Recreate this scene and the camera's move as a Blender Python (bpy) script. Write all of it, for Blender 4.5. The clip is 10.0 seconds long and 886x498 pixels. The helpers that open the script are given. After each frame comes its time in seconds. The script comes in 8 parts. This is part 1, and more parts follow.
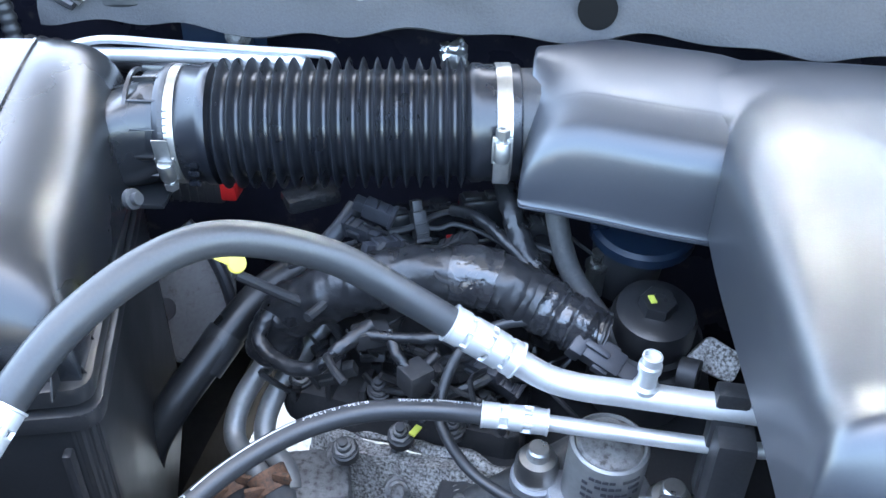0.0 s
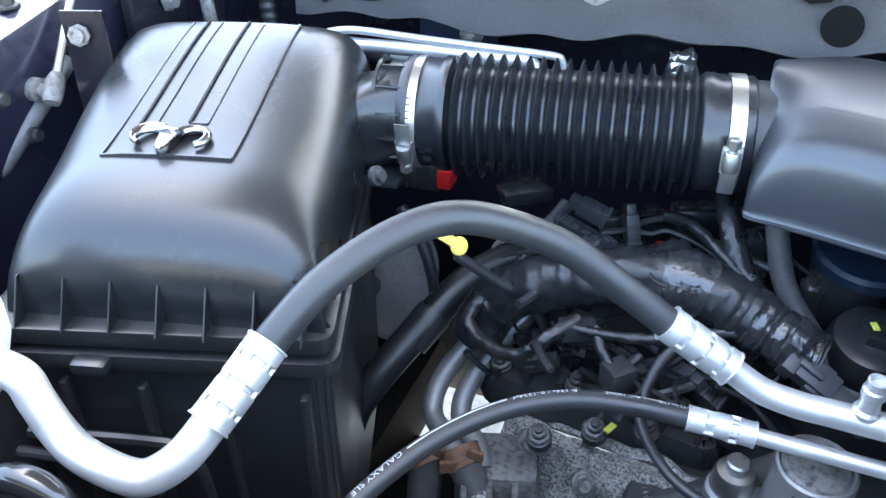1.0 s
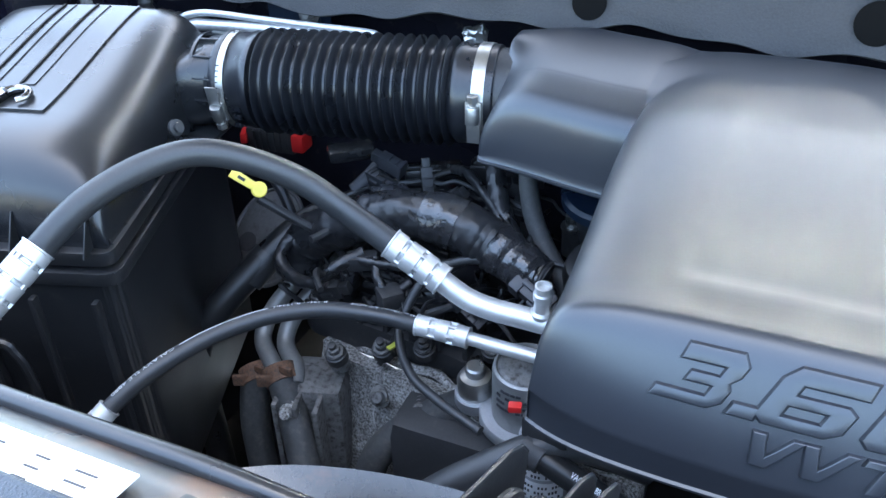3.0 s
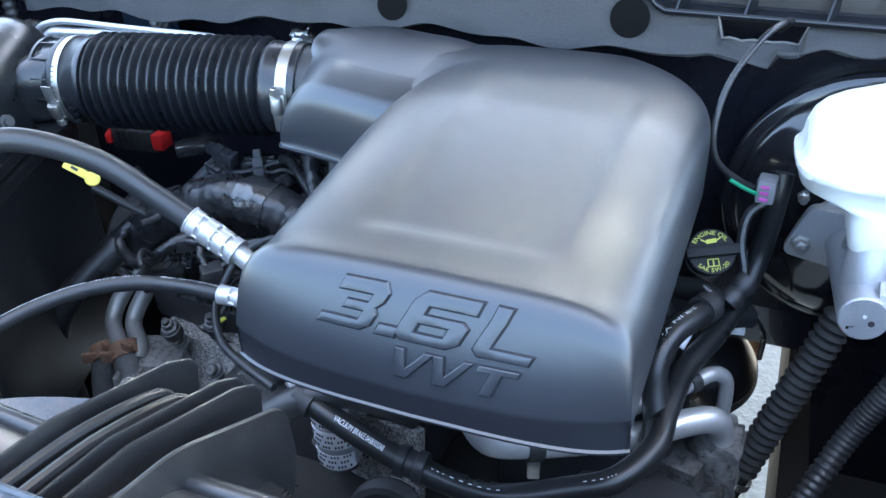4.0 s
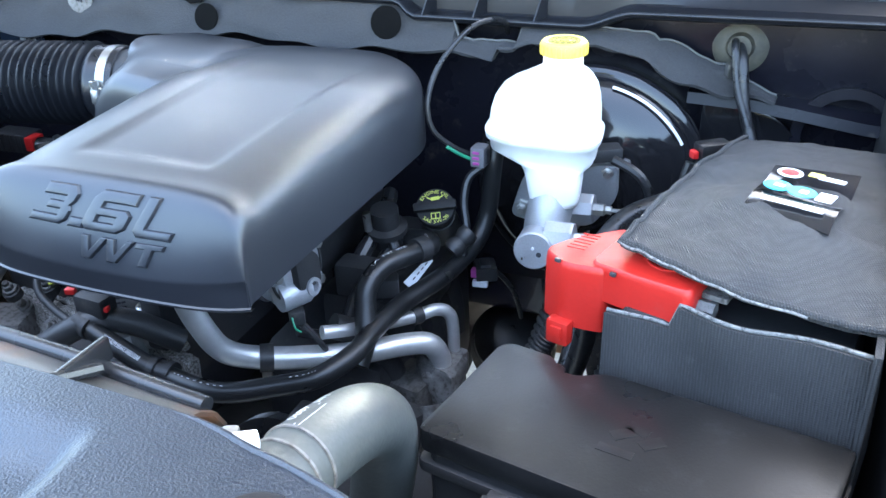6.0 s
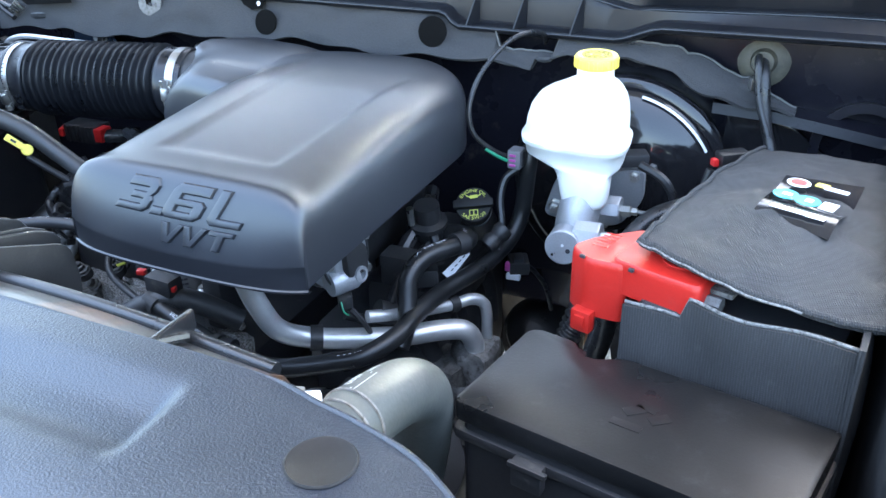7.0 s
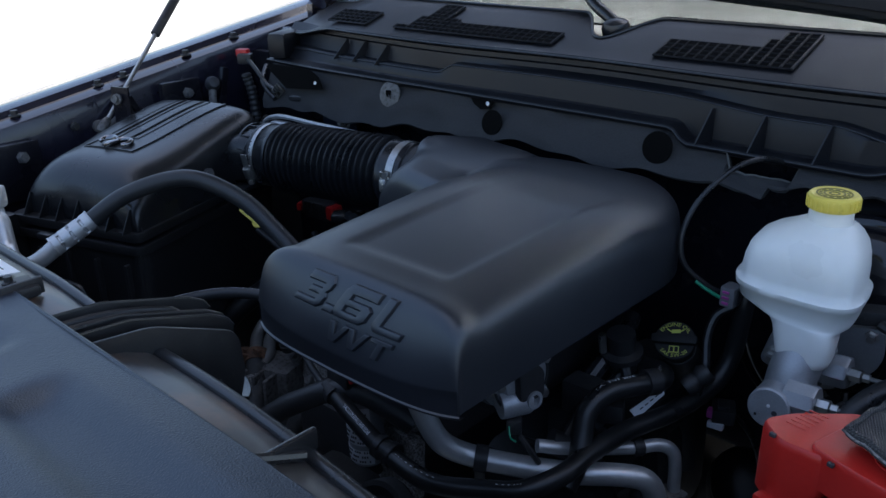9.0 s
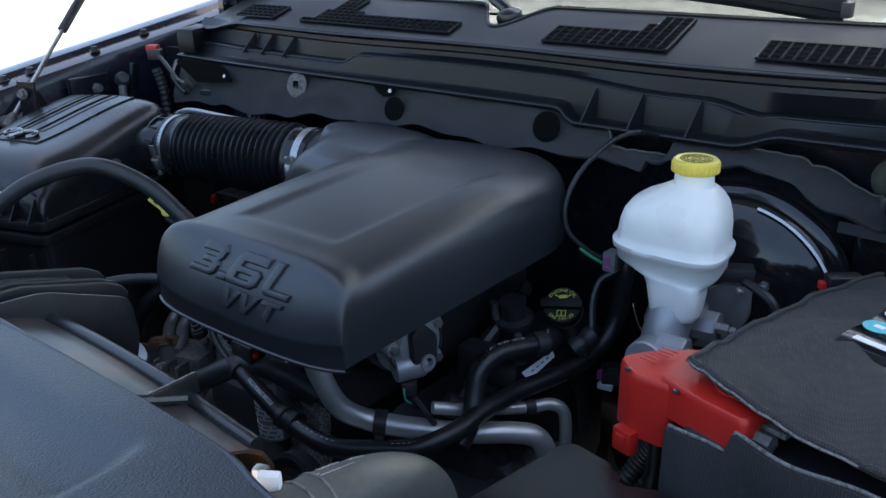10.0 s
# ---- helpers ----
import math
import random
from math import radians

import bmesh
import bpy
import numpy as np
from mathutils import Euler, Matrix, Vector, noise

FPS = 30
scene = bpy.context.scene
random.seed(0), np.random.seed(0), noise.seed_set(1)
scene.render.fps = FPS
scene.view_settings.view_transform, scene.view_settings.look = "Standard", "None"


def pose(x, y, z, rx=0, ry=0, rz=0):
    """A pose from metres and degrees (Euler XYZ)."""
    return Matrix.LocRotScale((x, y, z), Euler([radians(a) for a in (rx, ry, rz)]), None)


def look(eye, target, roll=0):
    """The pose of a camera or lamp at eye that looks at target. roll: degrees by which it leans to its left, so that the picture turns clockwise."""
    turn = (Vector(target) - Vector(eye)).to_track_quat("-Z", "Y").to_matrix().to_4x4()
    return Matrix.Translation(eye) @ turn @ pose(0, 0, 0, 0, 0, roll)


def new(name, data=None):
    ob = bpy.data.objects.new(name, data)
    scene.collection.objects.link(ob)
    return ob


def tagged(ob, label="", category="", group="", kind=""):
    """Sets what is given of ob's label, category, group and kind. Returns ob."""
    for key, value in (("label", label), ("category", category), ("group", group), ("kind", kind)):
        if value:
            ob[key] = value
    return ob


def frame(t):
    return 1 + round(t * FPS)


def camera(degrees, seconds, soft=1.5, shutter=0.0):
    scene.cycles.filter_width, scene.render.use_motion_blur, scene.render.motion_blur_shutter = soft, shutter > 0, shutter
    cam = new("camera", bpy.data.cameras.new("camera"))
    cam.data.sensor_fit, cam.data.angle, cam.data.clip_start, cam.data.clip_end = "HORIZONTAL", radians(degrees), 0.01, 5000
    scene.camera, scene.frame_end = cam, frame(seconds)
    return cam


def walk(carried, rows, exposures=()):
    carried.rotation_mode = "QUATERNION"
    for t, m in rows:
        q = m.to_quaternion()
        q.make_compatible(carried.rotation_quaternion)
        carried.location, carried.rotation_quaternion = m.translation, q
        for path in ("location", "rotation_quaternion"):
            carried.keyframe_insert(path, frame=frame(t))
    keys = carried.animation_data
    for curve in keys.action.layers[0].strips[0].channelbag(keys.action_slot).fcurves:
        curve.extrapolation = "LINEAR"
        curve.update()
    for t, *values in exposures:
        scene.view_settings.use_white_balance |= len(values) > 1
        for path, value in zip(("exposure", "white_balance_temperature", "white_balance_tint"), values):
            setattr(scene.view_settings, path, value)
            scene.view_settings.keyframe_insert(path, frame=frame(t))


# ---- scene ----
cam = camera(54.6, 10.0)
PATH = [
    (0, (-0.0419, -0.0740, 1.3778), (-0.1002, 1.5800, 0.2546), 1.13),
    (0.5, (-0.0725, -0.0900, 1.3722), (-0.3725, 1.5440, 0.2593), -0.41),
    (1, (-0.0845, -0.1120, 1.3809), (-0.5161, 1.4960, 0.2729), -0.20),
    (1.5, (-0.0668, -0.1290, 1.3839), (-0.5609, 1.4560, 0.2688), -0.09),
    (2, (0.0003, -0.1530, 1.3957), (-0.5228, 1.4270, 0.2873), -0.26),
    (2.2, (0.0403, -0.1520, 1.4064), (-0.4907, 1.4070, 0.2708), -0.81),
    (3.3, (0.2525, -0.2080, 1.3997), (-0.2595, 1.3890, 0.3087), -1.98),
    (3.5, (0.2934, -0.2150, 1.3944), (-0.2365, 1.3790, 0.3103), -2.62),
    (4, (0.4043, -0.2340, 1.4103), (-0.0719, 1.3870, 0.3404), -2.06),
    (4.5, (0.4900, -0.2420, 1.3920), (0.0215, 1.4110, 0.3684), -1.75),
    (5, (0.5569, -0.2560, 1.3967), (0.0962, 1.4220, 0.4102), -1.61),
    (5.5, (0.6620, -0.3050, 1.3928), (0.1998, 1.3850, 0.4282), -1.46),
    (5.7, (0.6909, -0.3310, 1.3780), (0.2199, 1.3660, 0.4286), -1.60),
    (6.8, (0.7498, -0.4300, 1.3999), (0.2019, 1.2590, 0.4798), -1.76),
    (7, (0.7407, -0.4390, 1.4180), (0.1732, 1.2310, 0.4755), -1.56),
    (7.5, (0.7049, -0.4520, 1.4400), (-0.0059, 1.1740, 0.5182), -0.05),
    (8, (0.7412, -0.4730, 1.4392), (-0.2419, 1.0240, 0.5483), -0.72),
    (8.5, (0.7528, -0.4120, 1.4345), (-0.3356, 1.0730, 0.6532), -0.57),
    (9, (0.7720, -0.3450, 1.4256), (-0.3381, 1.1400, 0.6751), -1.45),
    (9.5, (0.7572, -0.3240, 1.4058), (-0.2569, 1.2300, 0.6603), -0.99),
    (10, (0.8464, -0.3640, 1.4000), (-0.1501, 1.2080, 0.6686), -1.25),
]
EXPOSURES = [(0, 4.6, 6750, 5), (0.5, 4.55, 6900, 5), (1.0, 4.1, 6950, 5), (2.0, 3.82, 6800, 5), (3.5, 3.68, 6600, 4), (4.0, 3.78, 6500, 4), (5.5, 3.85, 6600, 4), (7.0, 3.68, 6650, 4), (7.5, 3.52, 6750, 5), (8.0, 3.05, 6550, 6), (8.5, 1.4, 6100, 8), (9.0, 0.95, 6050, 8), (9.5, 1.0, 6050, 8), (10, 1.5, 6350, 6)]
walk(cam, [(t, look(eye, target, roll)) for t, eye, target, roll in PATH], EXPOSURES)

# ---- light: open sky, sun behind the raised hood ----
world = bpy.data.worlds.new("sky")
scene.world = world
world.use_nodes = True
wn = world.node_tree.nodes
sky = wn.new("ShaderNodeTexSky")
sky.sky_type = "NISHITA"
sky.sun_disc = False
SUN_UP, SUN_ROUND = 72.0, 12.0
sky.sun_elevation, sky.sun_rotation = radians(SUN_UP), radians(SUN_ROUND)
sky.air_density, sky.dust_density, sky.ozone_density = 1.0, 2.8, 1.0
wn["Background"].inputs["Strength"].default_value = 0.15
world.node_tree.links.new(sky.outputs[0], wn["Background"].inputs["Color"])
sun_data = bpy.data.lights.new("sun", "SUN")
sun_data.energy, sun_data.angle, sun_data.color = 5.0, radians(0.6), (1.0, 0.97, 0.93)
sun = new("sun", sun_data)
sun_way = Vector((math.sin(radians(SUN_ROUND)) * math.cos(radians(SUN_UP)), math.cos(radians(SUN_ROUND)) * math.cos(radians(SUN_UP)), math.sin(radians(SUN_UP))))
sun.matrix_world = look(sun_way * 30, (0, 0, 0))

# ---- drawing helpers ----
# The plan below is drawn 1.2 times larger than life, with its height zero 0.11 m under the ground.
K = 1 / 1.2


def W(p):
    return Vector((p[0] * K, p[1] * K, (p[2] - 1.10) * K + 1.03))


def V(a, b, z):
    """Truck axes: a across, b towards the windscreen."""
    return Vector((a * 0.99317 + b * 0.11667, -a * 0.11667 + b * 0.99317, z))


def root_place(ob):
    while ob.parent:
        ob = ob.parent
    return ob.location.copy()


def finish(bm, name, material, angle=35):
    bmesh.ops.recalc_face_normals(bm, faces=bm.faces)
    for f in bm.faces:
        f.smooth = True
    me = bpy.data.meshes.new(name)
    bm.to_mesh(me)
    bm.free()
    me.set_sharp_from_angle(angle=radians(angle))
    me.materials.append(material)
    return me


def part(name, bm, material, parent, label="", angle=35):
    base = root_place(parent)
    for v in bm.verts:
        v.co = W(v.co) - base
    ob = new(name, finish(bm, name, material, angle))
    ob.parent = parent
    return tagged(ob, label)


def thing(name, place, label, category, group="", kind=""):
    ob = new(name)
    ob.empty_display_size = 0.02
    ob.location = W(place)
    return tagged(ob, label, category, group, kind)


def solo(name, bm, material, label, category, group="", kind="", angle=35):
    n = len(bm.verts)
    mid = sum((v.co for v in bm.verts), Vector()) / n
    low = min(v.co.z for v in bm.verts)
    base = W((mid.x, mid.y, low))
    for v in bm.verts:
        v.co = W(v.co) - base
    ob = new(name, finish(bm, name, material, angle))
    ob.location = base
    return tagged(ob, label, category, group, kind)


def curve(pts, per=8):
    """A smooth line through the points."""
    p = [Vector(q) for q in pts]
    if len(p) == 2:
        return [p[0].lerp(p[1], i / per) for i in range(per + 1)]
    out = []
    for i in range(len(p) - 1):
        a, b, c, d = p[max(i - 1, 0)], p[i], p[i + 1], p[min(i + 2, len(p) - 1)]
        for k in range(per):
            t = k / per
            out.append(0.5 * ((2 * b) + (c - a) * t + (2 * a - 5 * b + 4 * c - d) * t * t + (3 * b - a - 3 * c + d) * t ** 3))
    return out + [p[-1]]


def sweep(bm, line, radii, n=14, caps=True, squash=1.0):
    """A round skin along a line."""
    rings, side = [], None
    for i, p in enumerate(line):
        way = (line[min(i + 1, len(line) - 1)] - line[max(i - 1, 0)]).normalized()
        if side is None:
            side = way.orthogonal().normalized()
        side = (side - way * side.dot(way)).normalized()
        up = way.cross(side)
        r = radii[i] if isinstance(radii, (list, tuple)) else radii
        rings.append([bm.verts.new(p + side * (r * math.cos(2 * math.pi * k / n)) + up * (r * squash * math.sin(2 * math.pi * k / n))) for k in range(n)])
    for a, b in zip(rings, rings[1:]):
        for k in range(n):
            bm.faces.new((a[k], a[(k + 1) % n], b[(k + 1) % n], b[k]))
    if caps:
        bm.faces.new(rings[0][::-1])
        bm.faces.new(rings[-1])
    return bm


def tube(pts, r, n=14, per=8, bm=None):
    return sweep(bm or bmesh.new(), curve(pts, per), r, n)


def crumple(bm, size, scale):
    """Wrinkles of a wrapped or creased skin."""
    for v in bm.verts:
        p = v.co.copy()
        v.co = p + (noise.noise_vector(p * scale) * 0.7 + noise.noise_vector(p * scale * 2.3) * 0.35) * size
    return bm


def turned(profile, base, way, n=32, bm=None):
    """A turned body: (radius, height) steps along an axis."""
    bm = bm or bmesh.new()
    way, base = Vector(way).normalized(), Vector(base)
    line = [base + way * h for r, h in profile]
    side = way.orthogonal().normalized()
    up = way.cross(side)
    rings = [[bm.verts.new(q + (side * math.cos(2 * math.pi * k / n) + up * math.sin(2 * math.pi * k / n)) * max(r, 1e-5)) for k in range(n)] for q, (r, h) in zip(line, profile)]
    for a, b in zip(rings, rings[1:]):
        for k in range(n):
            bm.faces.new((a[k], a[(k + 1) % n], b[(k + 1) % n], b[k]))
    if profile[0][0] > 1e-4 and profile[-1][0] > 1e-4:
        for k in range(n):
            bm.faces.new((rings[-1][k], rings[-1][(k + 1) % n], rings[0][(k + 1) % n], rings[0][k]))
    else:
        bm.faces.new(rings[0][::-1])
        bm.faces.new(rings[-1])
    return bm


def loft(rows, bm=None, ring=False, caps=False):
    """Skin over rows of points; ring closes each row."""
    bm = bm or bmesh.new()
    grid = [[bm.verts.new(p) for p in row] for row in rows]
    m = len(grid[0])
    for a, b in zip(grid, grid[1:]):
        for k in range(m if ring else m - 1):
            bm.faces.new((a[k], a[(k + 1) % m], b[(k + 1) % m], b[k]))
    if caps:
        bm.faces.new(grid[0][::-1])
        bm.faces.new(grid[-1])
    return bm


def block(mid, size, turn=0.0, bevel=0.004, bm=None, tip=0.0, steps=2):
    """A box with worn edges; turn about z and tip about x, in degrees."""
    made = bmesh.new()
    bmesh.ops.create_cube(made, size=1)
    bmesh.ops.scale(made, vec=size, verts=made.verts)
    if bevel:
        bmesh.ops.bevel(made, geom=made.edges[:], offset=bevel, segments=steps, affect="EDGES", profile=0.6)
    bmesh.ops.transform(made, matrix=pose(*mid, tip, 0, turn), verts=made.verts)
    if bm is None:
        return made
    join(bm, made)
    return bm


def join(bm, other):
    look_up = {v: bm.verts.new(v.co) for v in other.verts}
    for f in other.faces:
        bm.faces.new([look_up[v] for v in f.verts])
    other.free()
    return bm


def slab(outline, low, high, bevel=0.003, place=None, steps=2):
    """An upright prism on an outline of (x, y), with worn edges."""
    bm = bmesh.new()
    face = bm.faces.new([bm.verts.new((x, y, low)) for x, y in outline])
    got = bmesh.ops.extrude_face_region(bm, geom=[face])
    for v in got["geom"]:
        if isinstance(v, bmesh.types.BMVert):
            v.co.z = high
    if bevel:
        bmesh.ops.bevel(bm, geom=bm.edges[:], offset=bevel, segments=steps, affect="EDGES", profile=0.6)
    if place is not None:
        bmesh.ops.transform(bm, matrix=place, verts=bm.verts)
    return bm


def rounded(corners, radius, n=5):
    """An outline with its corners rounded off."""
    out = []
    m = len(corners)
    for i in range(m):
        p, q, r = (Vector(corners[(i + k) % m]) for k in (-1, 0, 1))
        d = min(radius, (p - q).length * 0.45, (r - q).length * 0.45)
        a, b = q + (p - q).normalized() * d, q + (r - q).normalized() * d
        for k in range(n + 1):
            t = k / n
            out.append(tuple(a * (1 - t) ** 2 + q * (2 * t * (1 - t)) + b * t * t))
    return out


def sheet(rows, thick):
    """A bent sheet with thickness, from rows of points."""
    bm = loft(rows)
    bmesh.ops.recalc_face_normals(bm, faces=bm.faces)
    bmesh.ops.solidify(bm, geom=bm.faces[:], thickness=thick)
    return bm


def soft_step(x, lo, hi):
    t = min(max((x - lo) / (hi - lo), 0), 1)
    return t * t * (3 - 2 * t)


def lettering(text, size, deep=0.0004):
    """A mesh of a word in the built-in face, lying in its own plane, centred."""
    data = bpy.data.curves.new("word", "FONT")
    data.body, data.size, data.extrude = text, size, deep
    data.align_x, data.align_y, data.resolution_u = "CENTER", "CENTER", 3
    ob = bpy.data.objects.new("word", data)
    scene.collection.objects.link(ob)
    me = bpy.data.meshes.new_from_object(ob.evaluated_get(bpy.context.evaluated_depsgraph_get()))
    bpy.data.objects.remove(ob)
    bm = bmesh.new()
    bm.from_mesh(me)
    return bm


def frame_at(place, right, up):
    """A matrix whose x runs to the right and y up along the given ways."""
    right = Vector(right).normalized()
    out = right.cross(Vector(up)).normalized()
    m = Matrix((right, out.cross(right), out)).transposed().to_4x4()
    m.translation = place
    return m


# ---- materials ----
def material(name, colour, rough=0.5, metal=0.0, vary=0.15, grain=120.0, bump=0.15, coarse=9.0, dirt=None, dirt_at=0.62, rough_vary=0.12, stretch=None, depth=0.0006, coat=0.0, shine=0.5, sky_tint=(1.0, 1.0, 1.0)):
    m = bpy.data.materials.new(name)
    m.use_nodes = True
    n, ln = m.node_tree.nodes, m.node_tree.links
    b = n["Principled BSDF"]
    b.inputs["Metallic"].default_value = metal
    b.inputs["Coat Weight"].default_value = coat
    b.inputs["Specular IOR Level"].default_value = shine
    b.inputs["Specular Tint"].default_value = (*sky_tint, 1)
    co = n.new("ShaderNodeTexCoord")
    at = co.outputs["Object"]
    if stretch:
        mp = n.new("ShaderNodeMapping")
        mp.inputs["Scale"].default_value = stretch
        ln.new(at, mp.inputs["Vector"])
        at = mp.outputs[0]
    fine, big = n.new("ShaderNodeTexNoise"), n.new("ShaderNodeTexNoise")
    fine.inputs["Scale"].default_value, fine.inputs["Detail"].default_value = grain, 4
    big.inputs["Scale"].default_value, big.inputs["Detail"].default_value = coarse, 5
    for t in (fine, big):
        ln.new(at, t.inputs["Vector"])
    both = n.new("ShaderNodeMix")
    both.inputs[0].default_value = 0.55
    ln.new(fine.outputs["Fac"], both.inputs[2])
    ln.new(big.outputs["Fac"], both.inputs[3])
    ramp = n.new("ShaderNodeValToRGB")
    c = colour
    ramp.color_ramp.elements[0].position, ramp.color_ramp.elements[1].position = 0.3, 0.7
    ramp.color_ramp.elements[0].color = (*[v * (1 - vary) for v in c], 1)
    ramp.color_ramp.elements[1].color = (*[min(v * (1 + vary), 1) for v in c], 1)
    ln.new(both.outputs[0], ramp.inputs[0])
    out = ramp.outputs[0]
    if dirt:
        edge = n.new("ShaderNodeValToRGB")
        edge.color_ramp.elements[0].position, edge.color_ramp.elements[1].position = dirt_at - 0.08, dirt_at + 0.1
        spots = n.new("ShaderNodeTexNoise")
        spots.inputs["Scale"].default_value, spots.inputs["Detail"].default_value = coarse * 4, 8
        spots.inputs["Roughness"].default_value = 0.65
        ln.new(at, spots.inputs["Vector"])
        ln.new(spots.outputs["Fac"], edge.inputs[0])
        mix = n.new("ShaderNodeMix")
        mix.data_type = "RGBA"
        ln.new(edge.outputs[0], mix.inputs[0])
        ln.new(out, mix.inputs[6])
        mix.inputs[7].default_value = (*dirt, 1)
        out = mix.outputs[2]
    ln.new(out, b.inputs["Base Color"])
    rr = n.new("ShaderNodeMapRange")
    rr.inputs["From Min"].default_value, rr.inputs["From Max"].default_value = 0.3, 0.7
    rr.inputs["To Min"].default_value, rr.inputs["To Max"].default_value = max(rough - rough_vary, 0.02), min(rough + rough_vary, 1)
    ln.new(big.outputs["Fac"], rr.inputs["Value"])
    ln.new(rr.outputs[0], b.inputs["Roughness"])
    if bump:
        bp = n.new("ShaderNodeBump")
        bp.inputs["Strength"].default_value, bp.inputs["Distance"].default_value = bump, depth
        ln.new(fine.outputs["Fac"], bp.inputs["Height"])
        ln.new(bp.outputs[0], b.inputs["Normal"])
    return m


SATIN = material("satin_black_plastic", (0.014, 0.015, 0.017), 0.3, shine=0.7, rough_vary=0.07, vary=0.12, grain=900, bump=0.12, coarse=6)
# blue specular tint paints a blue sky reflection into the cover
COVERSKIN = material("satin_cover_plastic", (0.0195, 0.021, 0.026), 0.37, shine=0.8, sky_tint=(0.9, 0.955, 1.0), rough_vary=0.03, vary=0.14, grain=700, bump=0.05, coarse=6)
LID = material("airbox_plastic", (0.012, 0.013, 0.015), 0.28, shine=0.6, rough_vary=0.05, vary=0.12, grain=900, bump=0.1, coarse=6)
DARK = material("dull_black_plastic", (0.024, 0.024, 0.0255), 0.5, vary=0.3, grain=300, bump=0.2, coarse=14, dirt=(0.07, 0.065, 0.058), dirt_at=0.68)
# blue tint of the highlights stands in for reflected blue sky
PANEL = material("grained_black_plastic", (0.006, 0.0095, 0.019), 0.35, shine=0.9, sky_tint=(0.82, 0.92, 1.0), rough_vary=0.06, vary=0.4, grain=620, bump=0.55, coarse=5, depth=0.0011)
# orange-brown patches paint warm reflections as well as dust
SMOKE = material("shroud_dust_and_reflections", (0.03, 0.029, 0.028), 0.3, shine=0.9, vary=0.3, grain=160, bump=0.05, coarse=2.2, dirt=(0.13, 0.062, 0.03), dirt_at=0.58)
HOSEBLACK = material("coolant_hose_rubber", (0.013, 0.0135, 0.0145), 0.36, shine=0.45, vary=0.2, grain=500, bump=0.1, coarse=20)
RUBBER = material("black_rubber_hose", (0.026, 0.027, 0.029), 0.42, vary=0.2, grain=500, bump=0.12, coarse=20)
OLDRUB = material("dusty_black_rubber", (0.05, 0.05, 0.05), 0.68, vary=0.35, grain=220, bump=0.3, coarse=25, dirt=(0.09, 0.083, 0.075), dirt_at=0.6)
BELLOWS = material("bellows_rubber", (0.0085, 0.0095, 0.0125), 0.33, shine=0.6, vary=0.2, grain=300, bump=0.06, coarse=20, dirt=(0.02, 0.02, 0.021), dirt_at=0.7)
TAPE = material("harness_tape", (0.015, 0.0153, 0.017), 0.34, vary=0.4, grain=140, bump=0.6, coarse=40, dirt=(0.05, 0.048, 0.046), dirt_at=0.68, depth=0.001)
SHINETAPE = material("shiny_tape", (0.022, 0.022, 0.024), 0.16, shine=0.8, vary=0.3, grain=90, bump=0.9, coarse=60, depth=0.002)
ALU = material("bright_aluminium", (0.6, 0.6, 0.595), 0.42, 0.65, vary=0.08, grain=160, bump=0.1, coarse=18, dirt=(0.45, 0.44, 0.43), dirt_at=0.7)
DULLALU = material("dull_aluminium_pipe", (0.24, 0.24, 0.237), 0.5, 0.6, vary=0.15, grain=180, bump=0.12, coarse=22, dirt=(0.25, 0.24, 0.23), dirt_at=0.64)
CASTALU = material("cast_aluminium", (0.42, 0.43, 0.45), 0.5, 0.6, vary=0.12, grain=500, bump=0.4, coarse=25)
MOTTLE = material("stained_casting", (0.46, 0.44, 0.415), 0.62, 0.15, vary=0.6, grain=330, bump=0.8, coarse=85, dirt=(0.075, 0.066, 0.058), dirt_at=0.5)
GREYCAST = material("grimy_casting", (0.17, 0.165, 0.16), 0.65, 0.2, vary=0.45, grain=320, bump=0.6, coarse=40, dirt=(0.05, 0.045, 0.04), dirt_at=0.55)
STEEL = material("zinc_plated_steel", (0.46, 0.455, 0.44), 0.36, 0.95, vary=0.12, grain=200, bump=0.12, coarse=30, dirt=(0.3, 0.28, 0.25), dirt_at=0.7)
CHROME = material("chrome", (0.8, 0.8, 0.82), 0.08, 1.0, vary=0.04, grain=100, bump=0.0, coarse=10, rough_vary=0.04)
RUST = material("rusty_steel", (0.19, 0.1, 0.06), 0.8, 0.2, vary=0.45, grain=200, bump=0.6, coarse=40, dirt=(0.07, 0.05, 0.04), dirt_at=0.55)
FELT = material("grey_felt", (0.036, 0.036, 0.038), 0.95, vary=0.25, grain=420, bump=0.6, coarse=7, dirt=(0.04, 0.04, 0.04), dirt_at=0.62, depth=0.001)
BLANKET = material("woven_blanket", (0.035, 0.0355, 0.037), 0.8, vary=0.5, grain=1300, bump=0.8, coarse=16, dirt=(0.06, 0.06, 0.058), dirt_at=0.66, depth=0.0009)
RED = material("red_plastic", (0.46, 0.018, 0.013), 0.38, vary=0.08, grain=300, bump=0.08, coarse=10, dirt=(0.4, 0.05, 0.04), dirt_at=0.72)
REDWIRE = material("red_insulation", (0.55, 0.02, 0.02), 0.4, vary=0.1)
YELLOW = material("yellow_plastic", (0.8, 0.65, 0.11), 0.42, vary=0.08, grain=200, bump=0.08, coarse=20, dirt=(0.5, 0.38, 0.05), dirt_at=0.72)
GREENWIRE = material("green_insulation", (0.03, 0.3, 0.16), 0.4, vary=0.1)
PINK = material("magenta_plastic", (0.5, 0.08, 0.35), 0.45, vary=0.1)
